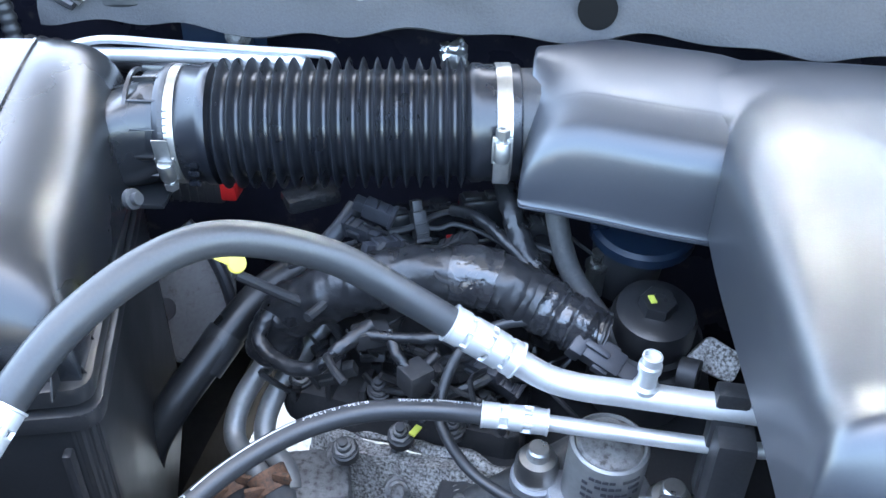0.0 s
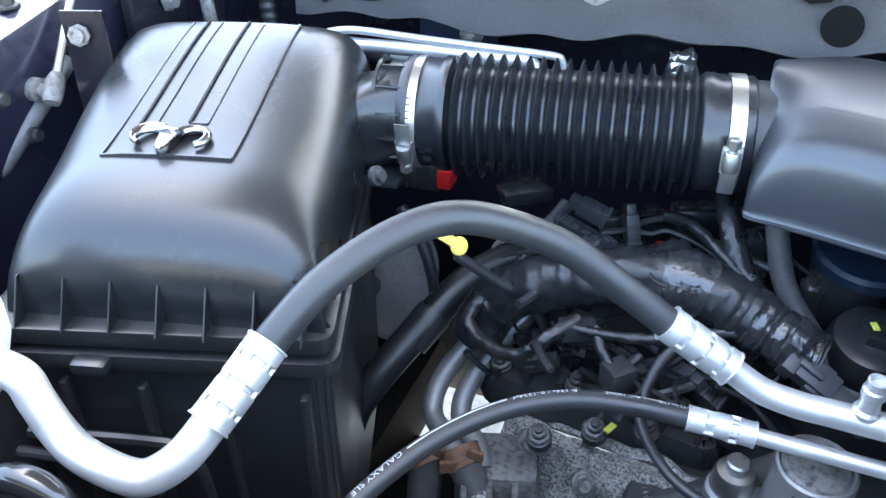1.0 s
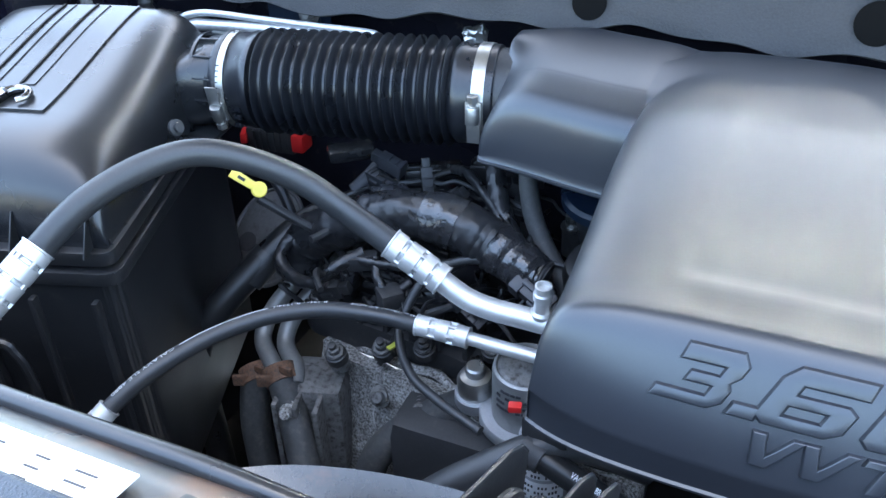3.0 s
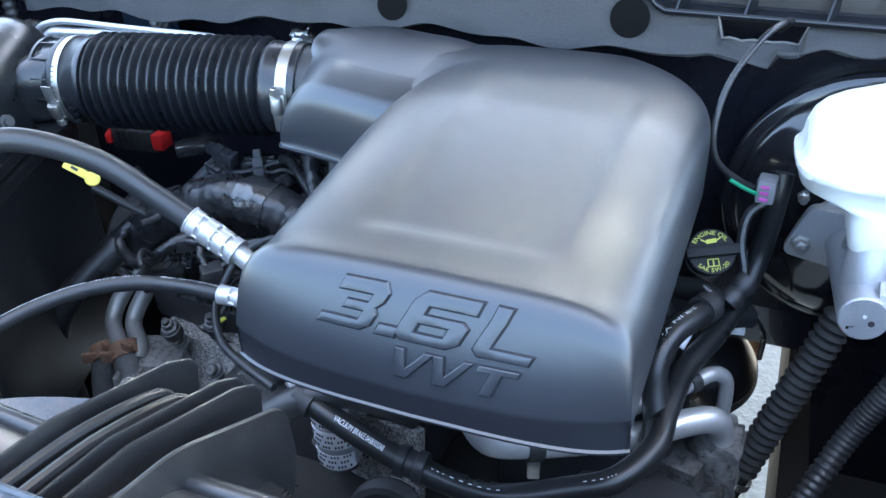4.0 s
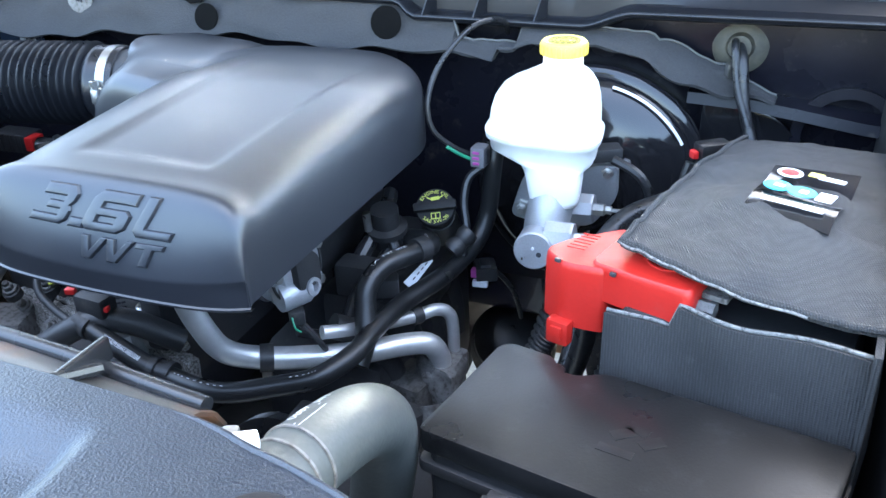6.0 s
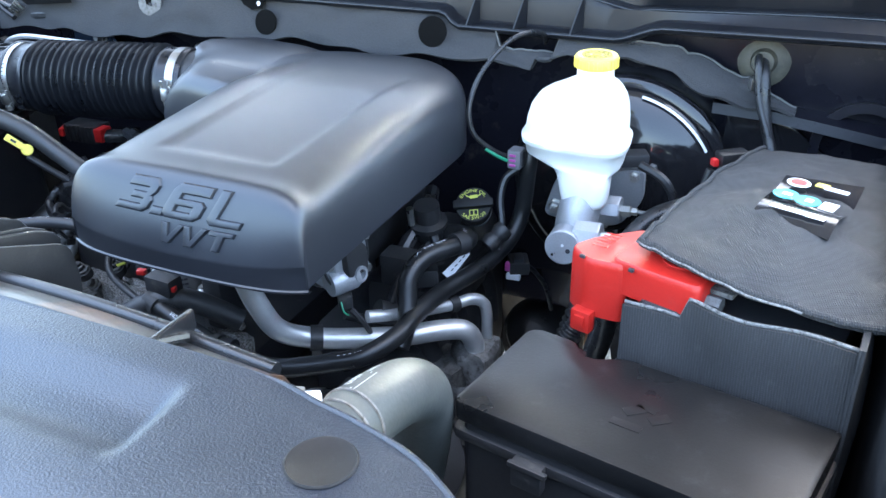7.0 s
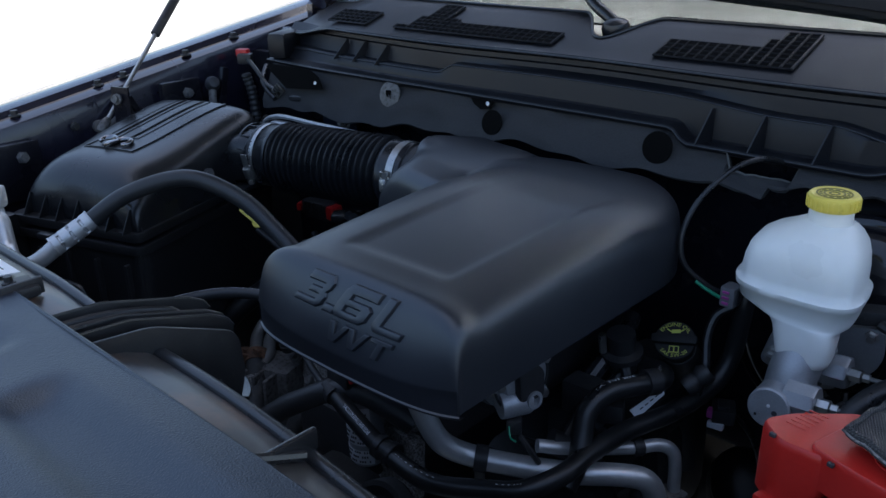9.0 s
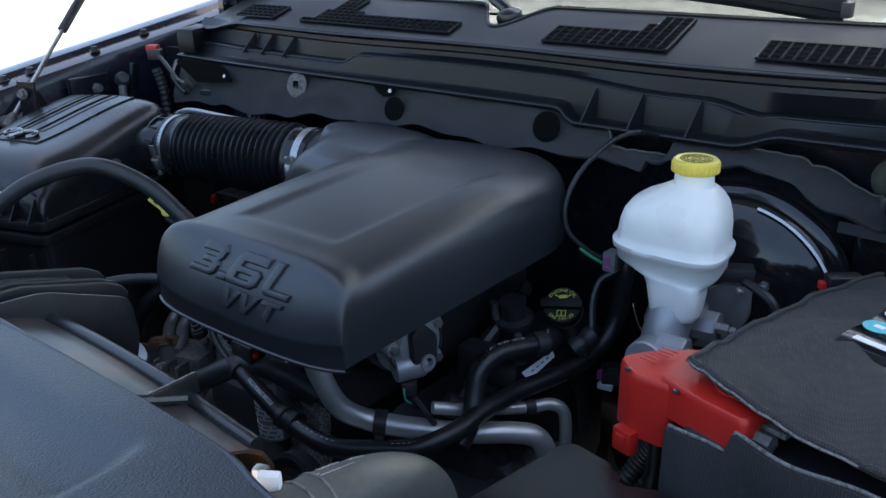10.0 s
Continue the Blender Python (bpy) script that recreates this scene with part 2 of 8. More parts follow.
GREYPLUG = material("grey_plug_plastic", (0.035, 0.036, 0.042), 0.45, vary=0.15, grain=300, bump=0.15)
PALEPLUG = material("pale_grey_plug", (0.2, 0.2, 0.215), 0.45, vary=0.15, grain=300, bump=0.15)
LABEL = material("white_label", (0.75, 0.76, 0.78), 0.5, vary=0.05, bump=0.0)
# flat black that paints the shade inside openings
HOLE_BLACK = material("painted_opening", (0.003, 0.003, 0.003), 0.9, vary=0.1, bump=0.0, shine=0.1)
FIN = material("duct_plastic", (0.012, 0.012, 0.013), 0.4, shine=0.5, vary=0.3, grain=500, bump=0.15, coarse=20, dirt=(0.025, 0.023, 0.02), dirt_at=0.66)
FUSELID = material("scratched_black_plastic", (0.011, 0.011, 0.0115), 0.34, shine=0.4, vary=0.3, grain=500, bump=0.2, coarse=10, dirt=(0.03, 0.03, 0.031), dirt_at=0.66)
CAPBLACK = material("matt_black_plastic", (0.01, 0.01, 0.0105), 0.6, shine=0.25, vary=0.2, grain=400, bump=0.15)
PALECAST = material("pale_cast_aluminium", (0.66, 0.66, 0.66), 0.5, 0.3, vary=0.12, grain=400, bump=0.35, coarse=30, dirt=(0.35, 0.34, 0.33), dirt_at=0.66)
BOXBLACK = material("gloss_moulded_plastic", (0.014, 0.014, 0.015), 0.36, shine=0.6, rough_vary=0.06, vary=0.25, grain=400, bump=0.12, coarse=12, dirt=(0.035, 0.033, 0.03), dirt_at=0.66)
GLOSSHOSE = material("gloss_black_hose", (0.015, 0.0155, 0.017), 0.16, shine=0.8, rough_vary=0.04, vary=0.15, grain=200, bump=0.06, coarse=14)
INK = material("dark_ink", (0.03, 0.03, 0.035), 0.6, vary=0.1, bump=0.0)
PALEINK = material("pale_print", (0.6, 0.61, 0.62), 0.6, vary=0.1, bump=0.0)
YELLOWINK = material("yellow_green_print", (0.5, 0.52, 0.08), 0.6, vary=0.1, bump=0.0)
CAPINK = material("olive_print", (0.3, 0.25, 0.03), 0.5, vary=0.1, bump=0.0)
CYAN = material("cyan_print", (0.03, 0.42, 0.5), 0.4, vary=0.05, bump=0.0)
GLOSS = material("gloss_black_paint", (0.012, 0.012, 0.014), 0.14, vary=0.15, grain=60, bump=0.02, coarse=6, rough_vary=0.05, coat=0.4)
BODY = material("dark_blue_paint", (0.014, 0.0135, 0.026), 0.22, vary=0.12, grain=200, bump=0.03, coarse=5, dirt=(0.05, 0.045, 0.05), dirt_at=0.74, coat=0.5)
BLUEPLATE = material("navy_painted_steel", (0.007, 0.014, 0.028), 0.3, vary=0.2, grain=200, bump=0.05, coarse=9)
BAYPAINT = material("bay_paint", (0.009, 0.009, 0.014), 0.3, shine=0.22, vary=0.3, grain=150, bump=0.1, coarse=8, dirt=(0.06, 0.055, 0.05), dirt_at=0.68)
COWL = material("cowl_plastic", (0.0065, 0.0075, 0.0105), 0.42, shine=0.4, rough_vary=0.04, vary=0.15, grain=600, bump=0.2, coarse=6, dirt=(0.013, 0.013, 0.014), dirt_at=0.7)
SOIL = material("dark_underside", (0.018, 0.017, 0.016), 0.85, vary=0.4, grain=90, bump=0.6, coarse=15)
GRAVEL = material("pale_gravel", (0.42, 0.388, 0.345), 0.95, vary=0.3, grain=60, bump=0.9, coarse=1.5, depth=0.01)
# tone of the unseen pad that the covers reflect
HOODPAD = material("hood_reflection_pad", (0.085, 0.087, 0.09), 0.85, vary=0.1, grain=300, bump=0.2, coarse=8)
PLATE = material("grey_sheet_metal", (0.115, 0.116, 0.12), 0.5, 0.1, vary=0.25, grain=200, bump=0.25, coarse=20, dirt=(0.06, 0.055, 0.05), dirt_at=0.62)
HOSEGREY = material("dusty_radiator_hose", (0.055, 0.06, 0.056), 0.55, vary=0.2, grain=260, bump=0.35, coarse=18, dirt=(0.085, 0.088, 0.08), dirt_at=0.66)
PALEHEM = material("worn_pale_hem", (0.2, 0.2, 0.195), 0.8, vary=0.5, grain=300, bump=0.3, coarse=60, dirt=(0.05, 0.05, 0.05), dirt_at=0.55)
BROWN = material("rust_brown_frame", (0.28, 0.15, 0.08), 0.8, vary=0.3, grain=120, bump=0.4)


def milky():
    m = material("milky_plastic", (0.86, 0.86, 0.82), 0.36, vary=0.04, grain=60, bump=0.05, coarse=12)
    b = m.node_tree.nodes["Principled BSDF"]
    b.inputs["Subsurface Weight"].default_value = 0.35
    b.inputs["Subsurface Radius"].default_value = (0.01, 0.01, 0.011)
    b.inputs["Subsurface Scale"].default_value = 0.6
    return m


def weave(m, pitch, deep):
    """Crossed threads over a cloth's own colour."""
    n, ln = m.node_tree.nodes, m.node_tree.links
    b = n["Principled BSDF"]
    co = n.new("ShaderNodeTexCoord")
    turn = n.new("ShaderNodeMapping")
    turn.inputs["Rotation"].default_value = (0, 0, radians(-17))
    ln.new(co.outputs["Object"], turn.inputs["Vector"])
    waves = []
    for way in ("X", "Y", "Z"):
        w = n.new("ShaderNodeTexWave")
        w.bands_direction = way
        w.inputs["Scale"].default_value = 0.314 / pitch
        w.inputs["Distortion"].default_value, w.inputs["Detail"].default_value, w.inputs["Detail Scale"].default_value = 1.2, 1, 0.02
        ln.new(turn.outputs[0], w.inputs["Vector"])
        waves.append(w.outputs["Fac"])
    first, both = n.new("ShaderNodeMath"), n.new("ShaderNodeMath")
    first.operation, both.operation = "ADD", "MULTIPLY"
    ln.new(waves[1], first.inputs[0])
    ln.new(waves[2], first.inputs[1])
    ln.new(waves[0], both.inputs[0])
    ln.new(first.outputs[0], both.inputs[1])
    old = b.inputs["Base Color"].links[0].from_socket
    shade = n.new("ShaderNodeMix")
    shade.data_type, shade.blend_type = "RGBA", "MULTIPLY"
    shade.inputs[0].default_value = 1.0
    tone = n.new("ShaderNodeMapRange")
    tone.inputs["To Min"].default_value, tone.inputs["To Max"].default_value = 0.72, 1.3
    ln.new(both.outputs[0], tone.inputs["Value"])
    ln.new(old, shade.inputs[6])
    ln.new(tone.outputs[0], shade.inputs[7])
    ln.new(shade.outputs[2], b.inputs["Base Color"])
    bp = n.new("ShaderNodeBump")
    bp.inputs["Strength"].default_value, bp.inputs["Distance"].default_value = 0.8, deep
    ln.new(both.outputs[0], bp.inputs["Height"])
    ln.new(b.inputs["Normal"].links[0].from_socket, bp.inputs["Normal"])
    ln.new(bp.outputs[0], b.inputs["Normal"])


weave(BLANKET, 0.0019, 0.0005)
EMBLEM = material("dull_grey_metal", (0.24, 0.24, 0.25), 0.14, 1.0, vary=0.2, grain=200, bump=0.1, coarse=30)
MILKY = milky()


def glass():
    m = bpy.data.materials.new("windscreen_glass")
    m.use_nodes = True
    b = m.node_tree.nodes["Principled BSDF"]
    b.inputs["Base Color"].default_value = (0.86, 0.9, 0.88, 1)
    b.inputs["Roughness"].default_value = 0.01
    b.inputs["Transmission Weight"].default_value = 1.0
    b.inputs["IOR"].default_value = 1.45
    return m


GLASS = glass()
DASH = material("black_dashboard", (0.012, 0.012, 0.0125), 0.6, vary=0.12, grain=500, bump=0.2, coarse=6)


# ---- setting: ground, bay walls, hood ----
G = -0.136


def ground():
    bm = bmesh.new()
    steps = [-400, -60, -12, -4, -2, -1, 0, 1, 2, 4, 12, 60, 400]
    loft([[(x, y, G) for x in steps] for y in steps], bm)
    solo("ground", bm, GRAVEL, "pale sunlit gravel ground under the truck", "ground", kind="structure")


def wall(name, pts_low, pts_high, thick, mat, label):
    bm = sheet([pts_low, pts_high], thick)
    return solo(name, bm, mat, label, "bay wall", kind="structure")


def fender_top(b):
    return 1.184 + 0.17 * (b - 0.39)


def bay():
    wall("wall_firewall", [V(a, 0.962, 0.60 + 0.16 * soft_step(a, 0.34, 0.4) - 0.3 * soft_step(a, 0.62, 0.67)) for a in (-0.86, -0.4, 0, 0.34, 0.4, 0.62, 0.67, 1.1)], [V(a, 0.97, 1.245) for a in (-0.86, -0.4, 0, 0.34, 0.4, 0.62, 0.67, 1.1)], 0.02, BAYPAINT, "dark painted steel firewall behind the engine")
    # sloping dark panels added to block sunlit ground below the firewall
    wall("wall_toeboard", [V(a, 1.2, 0.2) for a in (-1.3, -0.86, -0.4, 0.0, 0.34)], [V(a, 0.972, 0.605) for a in (-1.3, -0.86, -0.4, 0.0, 0.34)], 0.01, SOIL, "dark sloping panel added below the firewall to hide lit ground")
    wall("wall_toeboard_right", [V(a, 1.2, 0.1) for a in (0.67, 0.85, 1.1)], [V(a, 0.966, 0.465) for a in (0.67, 0.85, 1.1)], 0.01, SOIL, "dark sloping panel added below the firewall to hide lit ground")
    # inner fenders with rolled top edges
    for name, a0, side in (("wall_fender_right", 1.06, 1), ("wall_fender_left", -0.845, -1)):
        bs = [-0.75 + 0.1 * i for i in range(21)]
        prof = [(0.0, -0.7), (0.0, -0.12), (0.004 * side, -0.03), (0.012 * side, -0.006), (0.03 * side, 0.0), (0.055 * side, 0.0), (0.065 * side, 0.012), (0.09 * side, 0.016), (0.24 * side, -0.01), (0.34 * side, -0.09), (0.36 * side, -0.6)]
        bm = sheet([[V(a0 + da, b, fender_top(b) - (0.05 if side > 0 else 0.0) + dz) for da, dz in prof] for b in bs], 0.004)
        solo(name, bm, BODY, "dark blue painted fender with a folded top flange", "fender", kind="structure")
    wall("wall_front", [V(a, -0.02, 0.3) for a in (-0.84, 0, 1.05)], [V(a, -0.03, 1.1) for a in (-0.84, 0, 1.05)], 0.02, SOIL, "black front carrier under the top cover")
    # unseen block added to shade the ground under the bay
    cab = block(V(0.1, 3.0, 0.96), (2.35, 4.0, 0.66), -6.7, 0.05)
    solo("cab_body", cab, BODY, "unseen dark blue cab block, added to keep sun from under the bay", "truck cab", kind="structure")
    # raised hood, behind and over the bay
    rows = []
    for i in range(9):
        s = i / 8
        rows.append([V(a, 1.3 - 1.08 * s, 1.74 + 1.06 * s + 0.02 * math.sin(3.1 * s) - 0.03 * (a - 0.1) ** 2) for a in (-1.0, -0.6, -0.3, 0.1, 0.5, 0.8, 1.2)])
    solo("hood", sheet(rows, 0.03), BODY, "raised dark blue hood", "hood", kind="structure")
    # unseen pad added to set what the covers below reflect
    pad = []
    for i in range(9):
        s = 0.05 + 0.87 * i / 8
        pad.append([V(a, 1.3 - 1.08 * s - 0.035, 1.74 + 1.06 * s - 0.02 + 0.02 * math.sin(3.1 * s) - 0.03 * (a - 0.1) ** 2 - 0.014) for a in (-0.78, -0.5, -0.2, 0.1, 0.4, 0.7, 0.96)])
    solo("hood_reflection_pad", sheet(pad, 0.012), HOODPAD, "unseen dark pad added under the raised hood for reflections", "hood liner", kind="structure")


def engine_mass():
    """The engine's dark bulk, which fills the gaps under covers and hoses."""
    rng = random.Random(7)
    e = thing("engine", (0.25, 0.7, 0.3), "grimy aluminium and black plastic engine under its cover", "engine")
    part("cylinder_head", block(V(0.02, 0.68, 0.68), (0.32, 0.42, 0.2), -6.7, 0.03), DARK, e)
    part("engine_block", block(V(0.2, 0.6, 0.5), (0.5, 0.5, 0.4), -6.7, 0.03), SOIL, e)
    part("cylinder_head", block(V(0.36, 0.69, 0.73), (0.2, 0.36, 0.2), -6.7, 0.03), DARK, e)
    part("intake_manifold", block(V(0.26, 0.66, 0.98), (0.17, 0.3, 0.16), -6.7, 0.05), DARK, e)
    # front casting, pitted and stained, with a gasket edge
    def top_z(x):
        return 0.768 + 0.016 * soft_step(x, -0.14, -0.04) + 0.03 * soft_step(x, 0.0, 0.1)
    def top_y(x):
        return 0.605 - 0.42 * (x + 0.11)
    rows = []
    for j in range(33):
        t = j / 32
        row = []
        for i in range(57):
            x = -0.22 + 0.46 * i / 56
            z = 0.40 + (top_z(x) - 0.40) * t
            y = top_y(x) - 0.10 * (1 - t) ** 1.4 - 0.012 * t
            y += 0.010 * noise.noise(Vector((x * 22, z * 22, 1))) + 0.004 * noise.noise(Vector((x * 70, z * 70, 5)))
            y -= 0.010 * max(0, math.sin(x * 52)) ** 6 * (1 - t)
            row.append((x, y, z))
        rows.append(row)
    part("timing_cover", sheet(rows, 0.02), MOTTLE, e, "pale stained aluminium timing cover")
    lip = [(-0.215 + 0.02 * i, top_y(-0.215 + 0.02 * i) + 0.004 * math.sin(i * 1.7), top_z(-0.215 + 0.02 * i) + 0.003 * math.sin(i * 2.3)) for i in range(22)]
    part("gasket_lip", tube(lip, 0.0075, 8, 3), MOTTLE, e)
    lug = [(0, 0), (0.017, 0), (0.0155, 0.02), (0.012, 0.021), (0.012, 0.026), (0.0085, 0.027), (0.0085, 0.036), (0.007, 0.038), (0, 0.038)]
    for x, dy, z in ((-0.19, -0.03, 0.75), (-0.12, -0.03, 0.73), (-0.05, -0.03, 0.755), (0.03, -0.03, 0.74), (-0.1, -0.05, 0.66), (0.0, -0.05, 0.67), (0.09, -0.04, 0.73)):
        part("bolt", turned(lug, (x, top_y(x) + dy, z), (0.05, -0.75, 0.55), 12), GREYCAST, e)
    # ribbed bracket beside the casting
    part("bracket", block((-0.225, 0.575, 0.67), (0.1, 0.08, 0.16), 10, 0.015), GREYCAST, e, "grimy ribbed cast bracket")
    for k in range(3):
        part("bracket_rib", block((-0.255 + 0.03 * k, 0.53, 0.67), (0.008, 0.05, 0.15), 10, 0.003), GREYCAST, e)
    part("bracket_boss", turned(lug, (-0.235, 0.53, 0.72), (0.1, -0.8, 0.5), 14), MOTTLE, e)
    # black valve cover with ridges, stud bolts and clips
    part("valve_cover", slab(rounded([(-0.27, 0.645), (0.02, 0.575), (0.06, 0.9), (-0.23, 0.93)], 0.03), 0.76, 0.815, 0.012), DARK, e, "black plastic valve cover")
    part("valve_cover_step", slab(rounded([(-0.24, 0.70), (0.02, 0.64), (0.05, 0.88), (-0.21, 0.91)], 0.02), 0.81, 0.85, 0.01), DARK, e)
    for k in range(6):
        part("ridge", block((-0.2 + 0.04 * k, 0.655 - 0.009 * k, 0.82), (0.008, 0.05, 0.03), -12, 0.003), DARK, e)
    stud = [(0.0, 0), (0.015, 0), (0.015, 0.014), (0.0125, 0.015), (0.0125, 0.018), (0.0085, 0.019), (0.0085, 0.027), (0.0055, 0.028), (0.0055, 0.036), (0.0, 0.037)]
    for x, y, z in ((-0.176, 0.565, 0.795), (-0.117, 0.585, 0.80), (-0.089, 0.677, 0.835), (-0.026, 0.616, 0.825), (-0.2, 0.68, 0.835), (-0.24, 0.66, 0.81), (-0.145, 0.635, 0.82), (0.03, 0.6, 0.82), (-0.06, 0.59, 0.81)):
        part("stud", turned(stud, (x, y, z), (0.05 * rng.uniform(-1, 1), -0.35, 0.9), 12), DARK, e)
        part("bolt", turned([(0, 0), (0.0125, 0), (0.0125, 0.003), (0.0085, 0.004), (0.0085, 0.012), (0.006, 0.013), (0, 0.013)], Vector((x, y - 0.006, z + 0.016)), (0, -0.35, 0.9), 6), GREYCAST if rng.random() < 0.5 else DARK, e)
    part("paint_tag", block((-0.1, 0.575, 0.825), (0.008, 0.016, 0.003), -30, 0.001), YELLOWINK, e)
    # small plugs and their leads between the studs
    for k in range(44):
        x, y, z = rng.uniform(-0.24, 0.06), rng.uniform(0.59, 0.76), rng.uniform(0.825, 0.885)
        turn = rng.uniform(-40, 50)
        bm = block((x, y, z), (rng.uniform(0.008, 0.026), rng.uniform(0.007, 0.016), rng.uniform(0.007, 0.016)), turn, 0.002, tip=rng.uniform(-25, 25))
        block((x + 0.004, y - 0.003, z + 0.012), (0.010, 0.005, 0.006), turn, 0.001, bm)
        part("plug", bm, (GREYPLUG, DARK, BOXBLACK)[k % 3], e)
        end = Vector((x, y, z)) + Vector((rng.uniform(-0.07, 0.07), rng.uniform(0, 0.05), rng.uniform(0.0, 0.05)))
        mid = (Vector((x, y, z)) + end) / 2 + Vector((rng.uniform(-0.02, 0.02), -0.015, rng.uniform(0.005, 0.03)))
        part("lead", tube([(x, y, z), mid, end], rng.uniform(0.0016, 0.0036), 6, 5), (TAPE, BOXBLACK)[k % 2], e)
    # coil packs behind the harness
    for x, y, z, turn in ((-0.111, 0.805, 0.95, 22), (-0.125, 0.757, 0.93, 20), (-0.02, 0.83, 0.955, 12)):
        m = pose(x, y, z, -10, 0, turn)
        body = block((0, 0, 0), (0.085, 0.038, 0.04), 0, 0.005)
        for ox in (-0.028, 0.0, 0.028):
            block((ox, 0, 0.021), (0.02, 0.024, 0.005), 0, 0.001, body)
        block((0.05, 0, -0.002), (0.026, 0.028, 0.028), 0, 0.003, body)
        bmesh.ops.transform(body, matrix=m, verts=body.verts)
        part("coil_pack", body, SATIN, e)
        edge = slab(rounded([(-0.044, -0.021), (0.044, -0.021), (0.044, 0.021), (-0.044, 0.021)], 0.004, 2), -0.022, -0.018, 0.001, m)
        part("coil_rim", edge, DARK, e)
        part("lock_tab", block(m @ Vector((0.058, 0.004, 0.014)), (0.009, 0.006, 0.005), turn, 0.001), REDWIRE, e)
        part("bolt", turned([(0, 0), (0.009, 0), (0.009, 0.004), (0.006, 0.005), (0.006, 0.012), (0, 0.012)], m @ Vector((-0.055, 0, -0.01)), (0, -0.1, 1), 8), GREYCAST, e)
    # right head and manifold runners
    for k in range(1, 5):
        p = V(0.40, 0.42 + 0.075 * k, 0.9)
        part("runner", tube([p, p + Vector((0.04, 0.03, -0.03)), p + Vector((0.06, 0.05, -0.09)), p + Vector((0.065, 0.06, -0.17))], 0.018, 12, 5), DARK, e)
    part("valve_cover", block(V(0.40, 0.71, 0.86), (0.13, 0.28, 0.08), -6.7, 0.02), DARK, e, "black plastic valve cover")
    # pale ears of the manifold under the cover's edge
    part("manifold_ear", slab(rounded([(-0.03, -0.016), (0.028, -0.02), (0.032, 0.012), (-0.01, 0.022)], 0.008), 0, 0.014, 0.003, frame_at((0.215, 0.625, 0.905), (0.9, -0.2, -0.2), (0.1, 0.6, 0.7))), MOTTLE, e)
    part("manifold_clip", turned([(0.008, 0), (0.018, 0), (0.018, 0.02), (0.008, 0.02)], (0.18, 0.605, 0.9), (0.8, -0.4, 0.1), 16), DARK, e)


def throttle():
    t = thing("throttle_body", (0.46, 0.42, 0.93), "cast aluminium throttle body beside the engine cover", "throttle body")
    way = Vector((0.93, -0.3, 0.1))
    c = Vector((0.395, 0.43, 0.995))
    n = way.normalized()
    up = Vector((-0.1, 0.02, 1)).normalized()
    side = up.cross(n).normalized()
    part("duct", turned([(0.0, -0.12), (0.047, -0.12)] + [(0.047 - 0.003 * (k % 2), -0.11 + 0.008 * k) for k in range(10)] + [(0.046, -0.02), (0.046, 0.0), (0.0, 0.0)], c, way, 36), BELLOWS, t, "black ribbed rubber duct")
    part("clamp_band", turned([(0.047, -0.02), (0.0505, -0.02), (0.0515, -0.012), (0.0505, -0.004), (0.047, -0.004)], c, way, 44), CHROME, t, "bright steel clamp band")
    part("body", turned([(0.0, 0), (0.047, 0), (0.048, 0.006), (0.04, 0.008), (0.038, 0.012), (0.038, 0.022), (0.043, 0.024), (0.044, 0.03), (0.036, 0.033), (0.032, 0.04), (0.02, 0.043), (0.0, 0.043)], c, way, 36), CASTALU, t)
    part("gasket", turned([(0.0435, 0.0305), (0.046, 0.0305), (0.046, 0.0335), (0.0435, 0.0335)], c, way, 36), DARK, t)
    for w in range(5):
        o = side * math.cos(w * 1.2566 + 0.5) + up * math.sin(w * 1.2566 + 0.5)
        part("lug", turned([(0, 0), (0.0105, 0), (0.0105, 0.03), (0.009, 0.032), (0, 0.032)], c + n * 0.004 + o * 0.041, way, 14), CASTALU, t)
        part("bolt", turned([(0, 0), (0.0065, 0), (0.0065, 0.007), (0, 0.008)], c + n * 0.036 + o * 0.041, way, 6), STEEL, t)
    part("motor_housing", turned([(0.0, 0), (0.019, 0), (0.02, 0.004), (0.02, 0.038), (0.017, 0.043), (0.0, 0.044)], c + n * 0.026 - up * 0.026 - side * 0.036, side * 0.9 + n * 0.3, 24), CASTALU, t)
    part("boss", turned([(0.0, 0), (0.012, 0), (0.012, 0.012), (0.0075, 0.012), (0.0075, 0.003), (0.0, 0.003)], c + n * 0.045 - up * 0.022, way * 1.0, 20), CASTALU, t)
    part("gear_cover", slab(rounded([(-0.022, -0.026), (0.018, -0.03), (0.022, 0.006), (0.0, 0.03), (-0.02, 0.018)], 0.008, 4), 0, 0.012, 0.003, frame_at(c + n * 0.042 + up * 0.006, side, up)), DARK, t, "black gear cover plate")
    part("plug", block(c + Vector((0.035, -0.035, -0.05)), (0.02, 0.024, 0.02), 30, 0.004), DARK, t)
    part("wire", tube([c + Vector((0.036, -0.05, -0.045)), c + Vector((0.042, -0.056, -0.056)), c + Vector((0.045, -0.048, -0.066))], 0.0012, 6), GREENWIRE, t)
    part("wire", tube([c + Vector((0.045, -0.04, -0.06)), c + Vector((0.06, -0.03, -0.09)), c + Vector((0.055, 0.0, -0.13)), c + Vector((0.03, 0.03, -0.17))], 0.004, 6), DARK, t)


# ---- engine cover ----
CX, CY = 0.142, 0.221


def C(a, b, z):
    return Vector((CX, CY, 0)) + V(a, b, z)


COVER_W = 0.343
RIM = 1.081


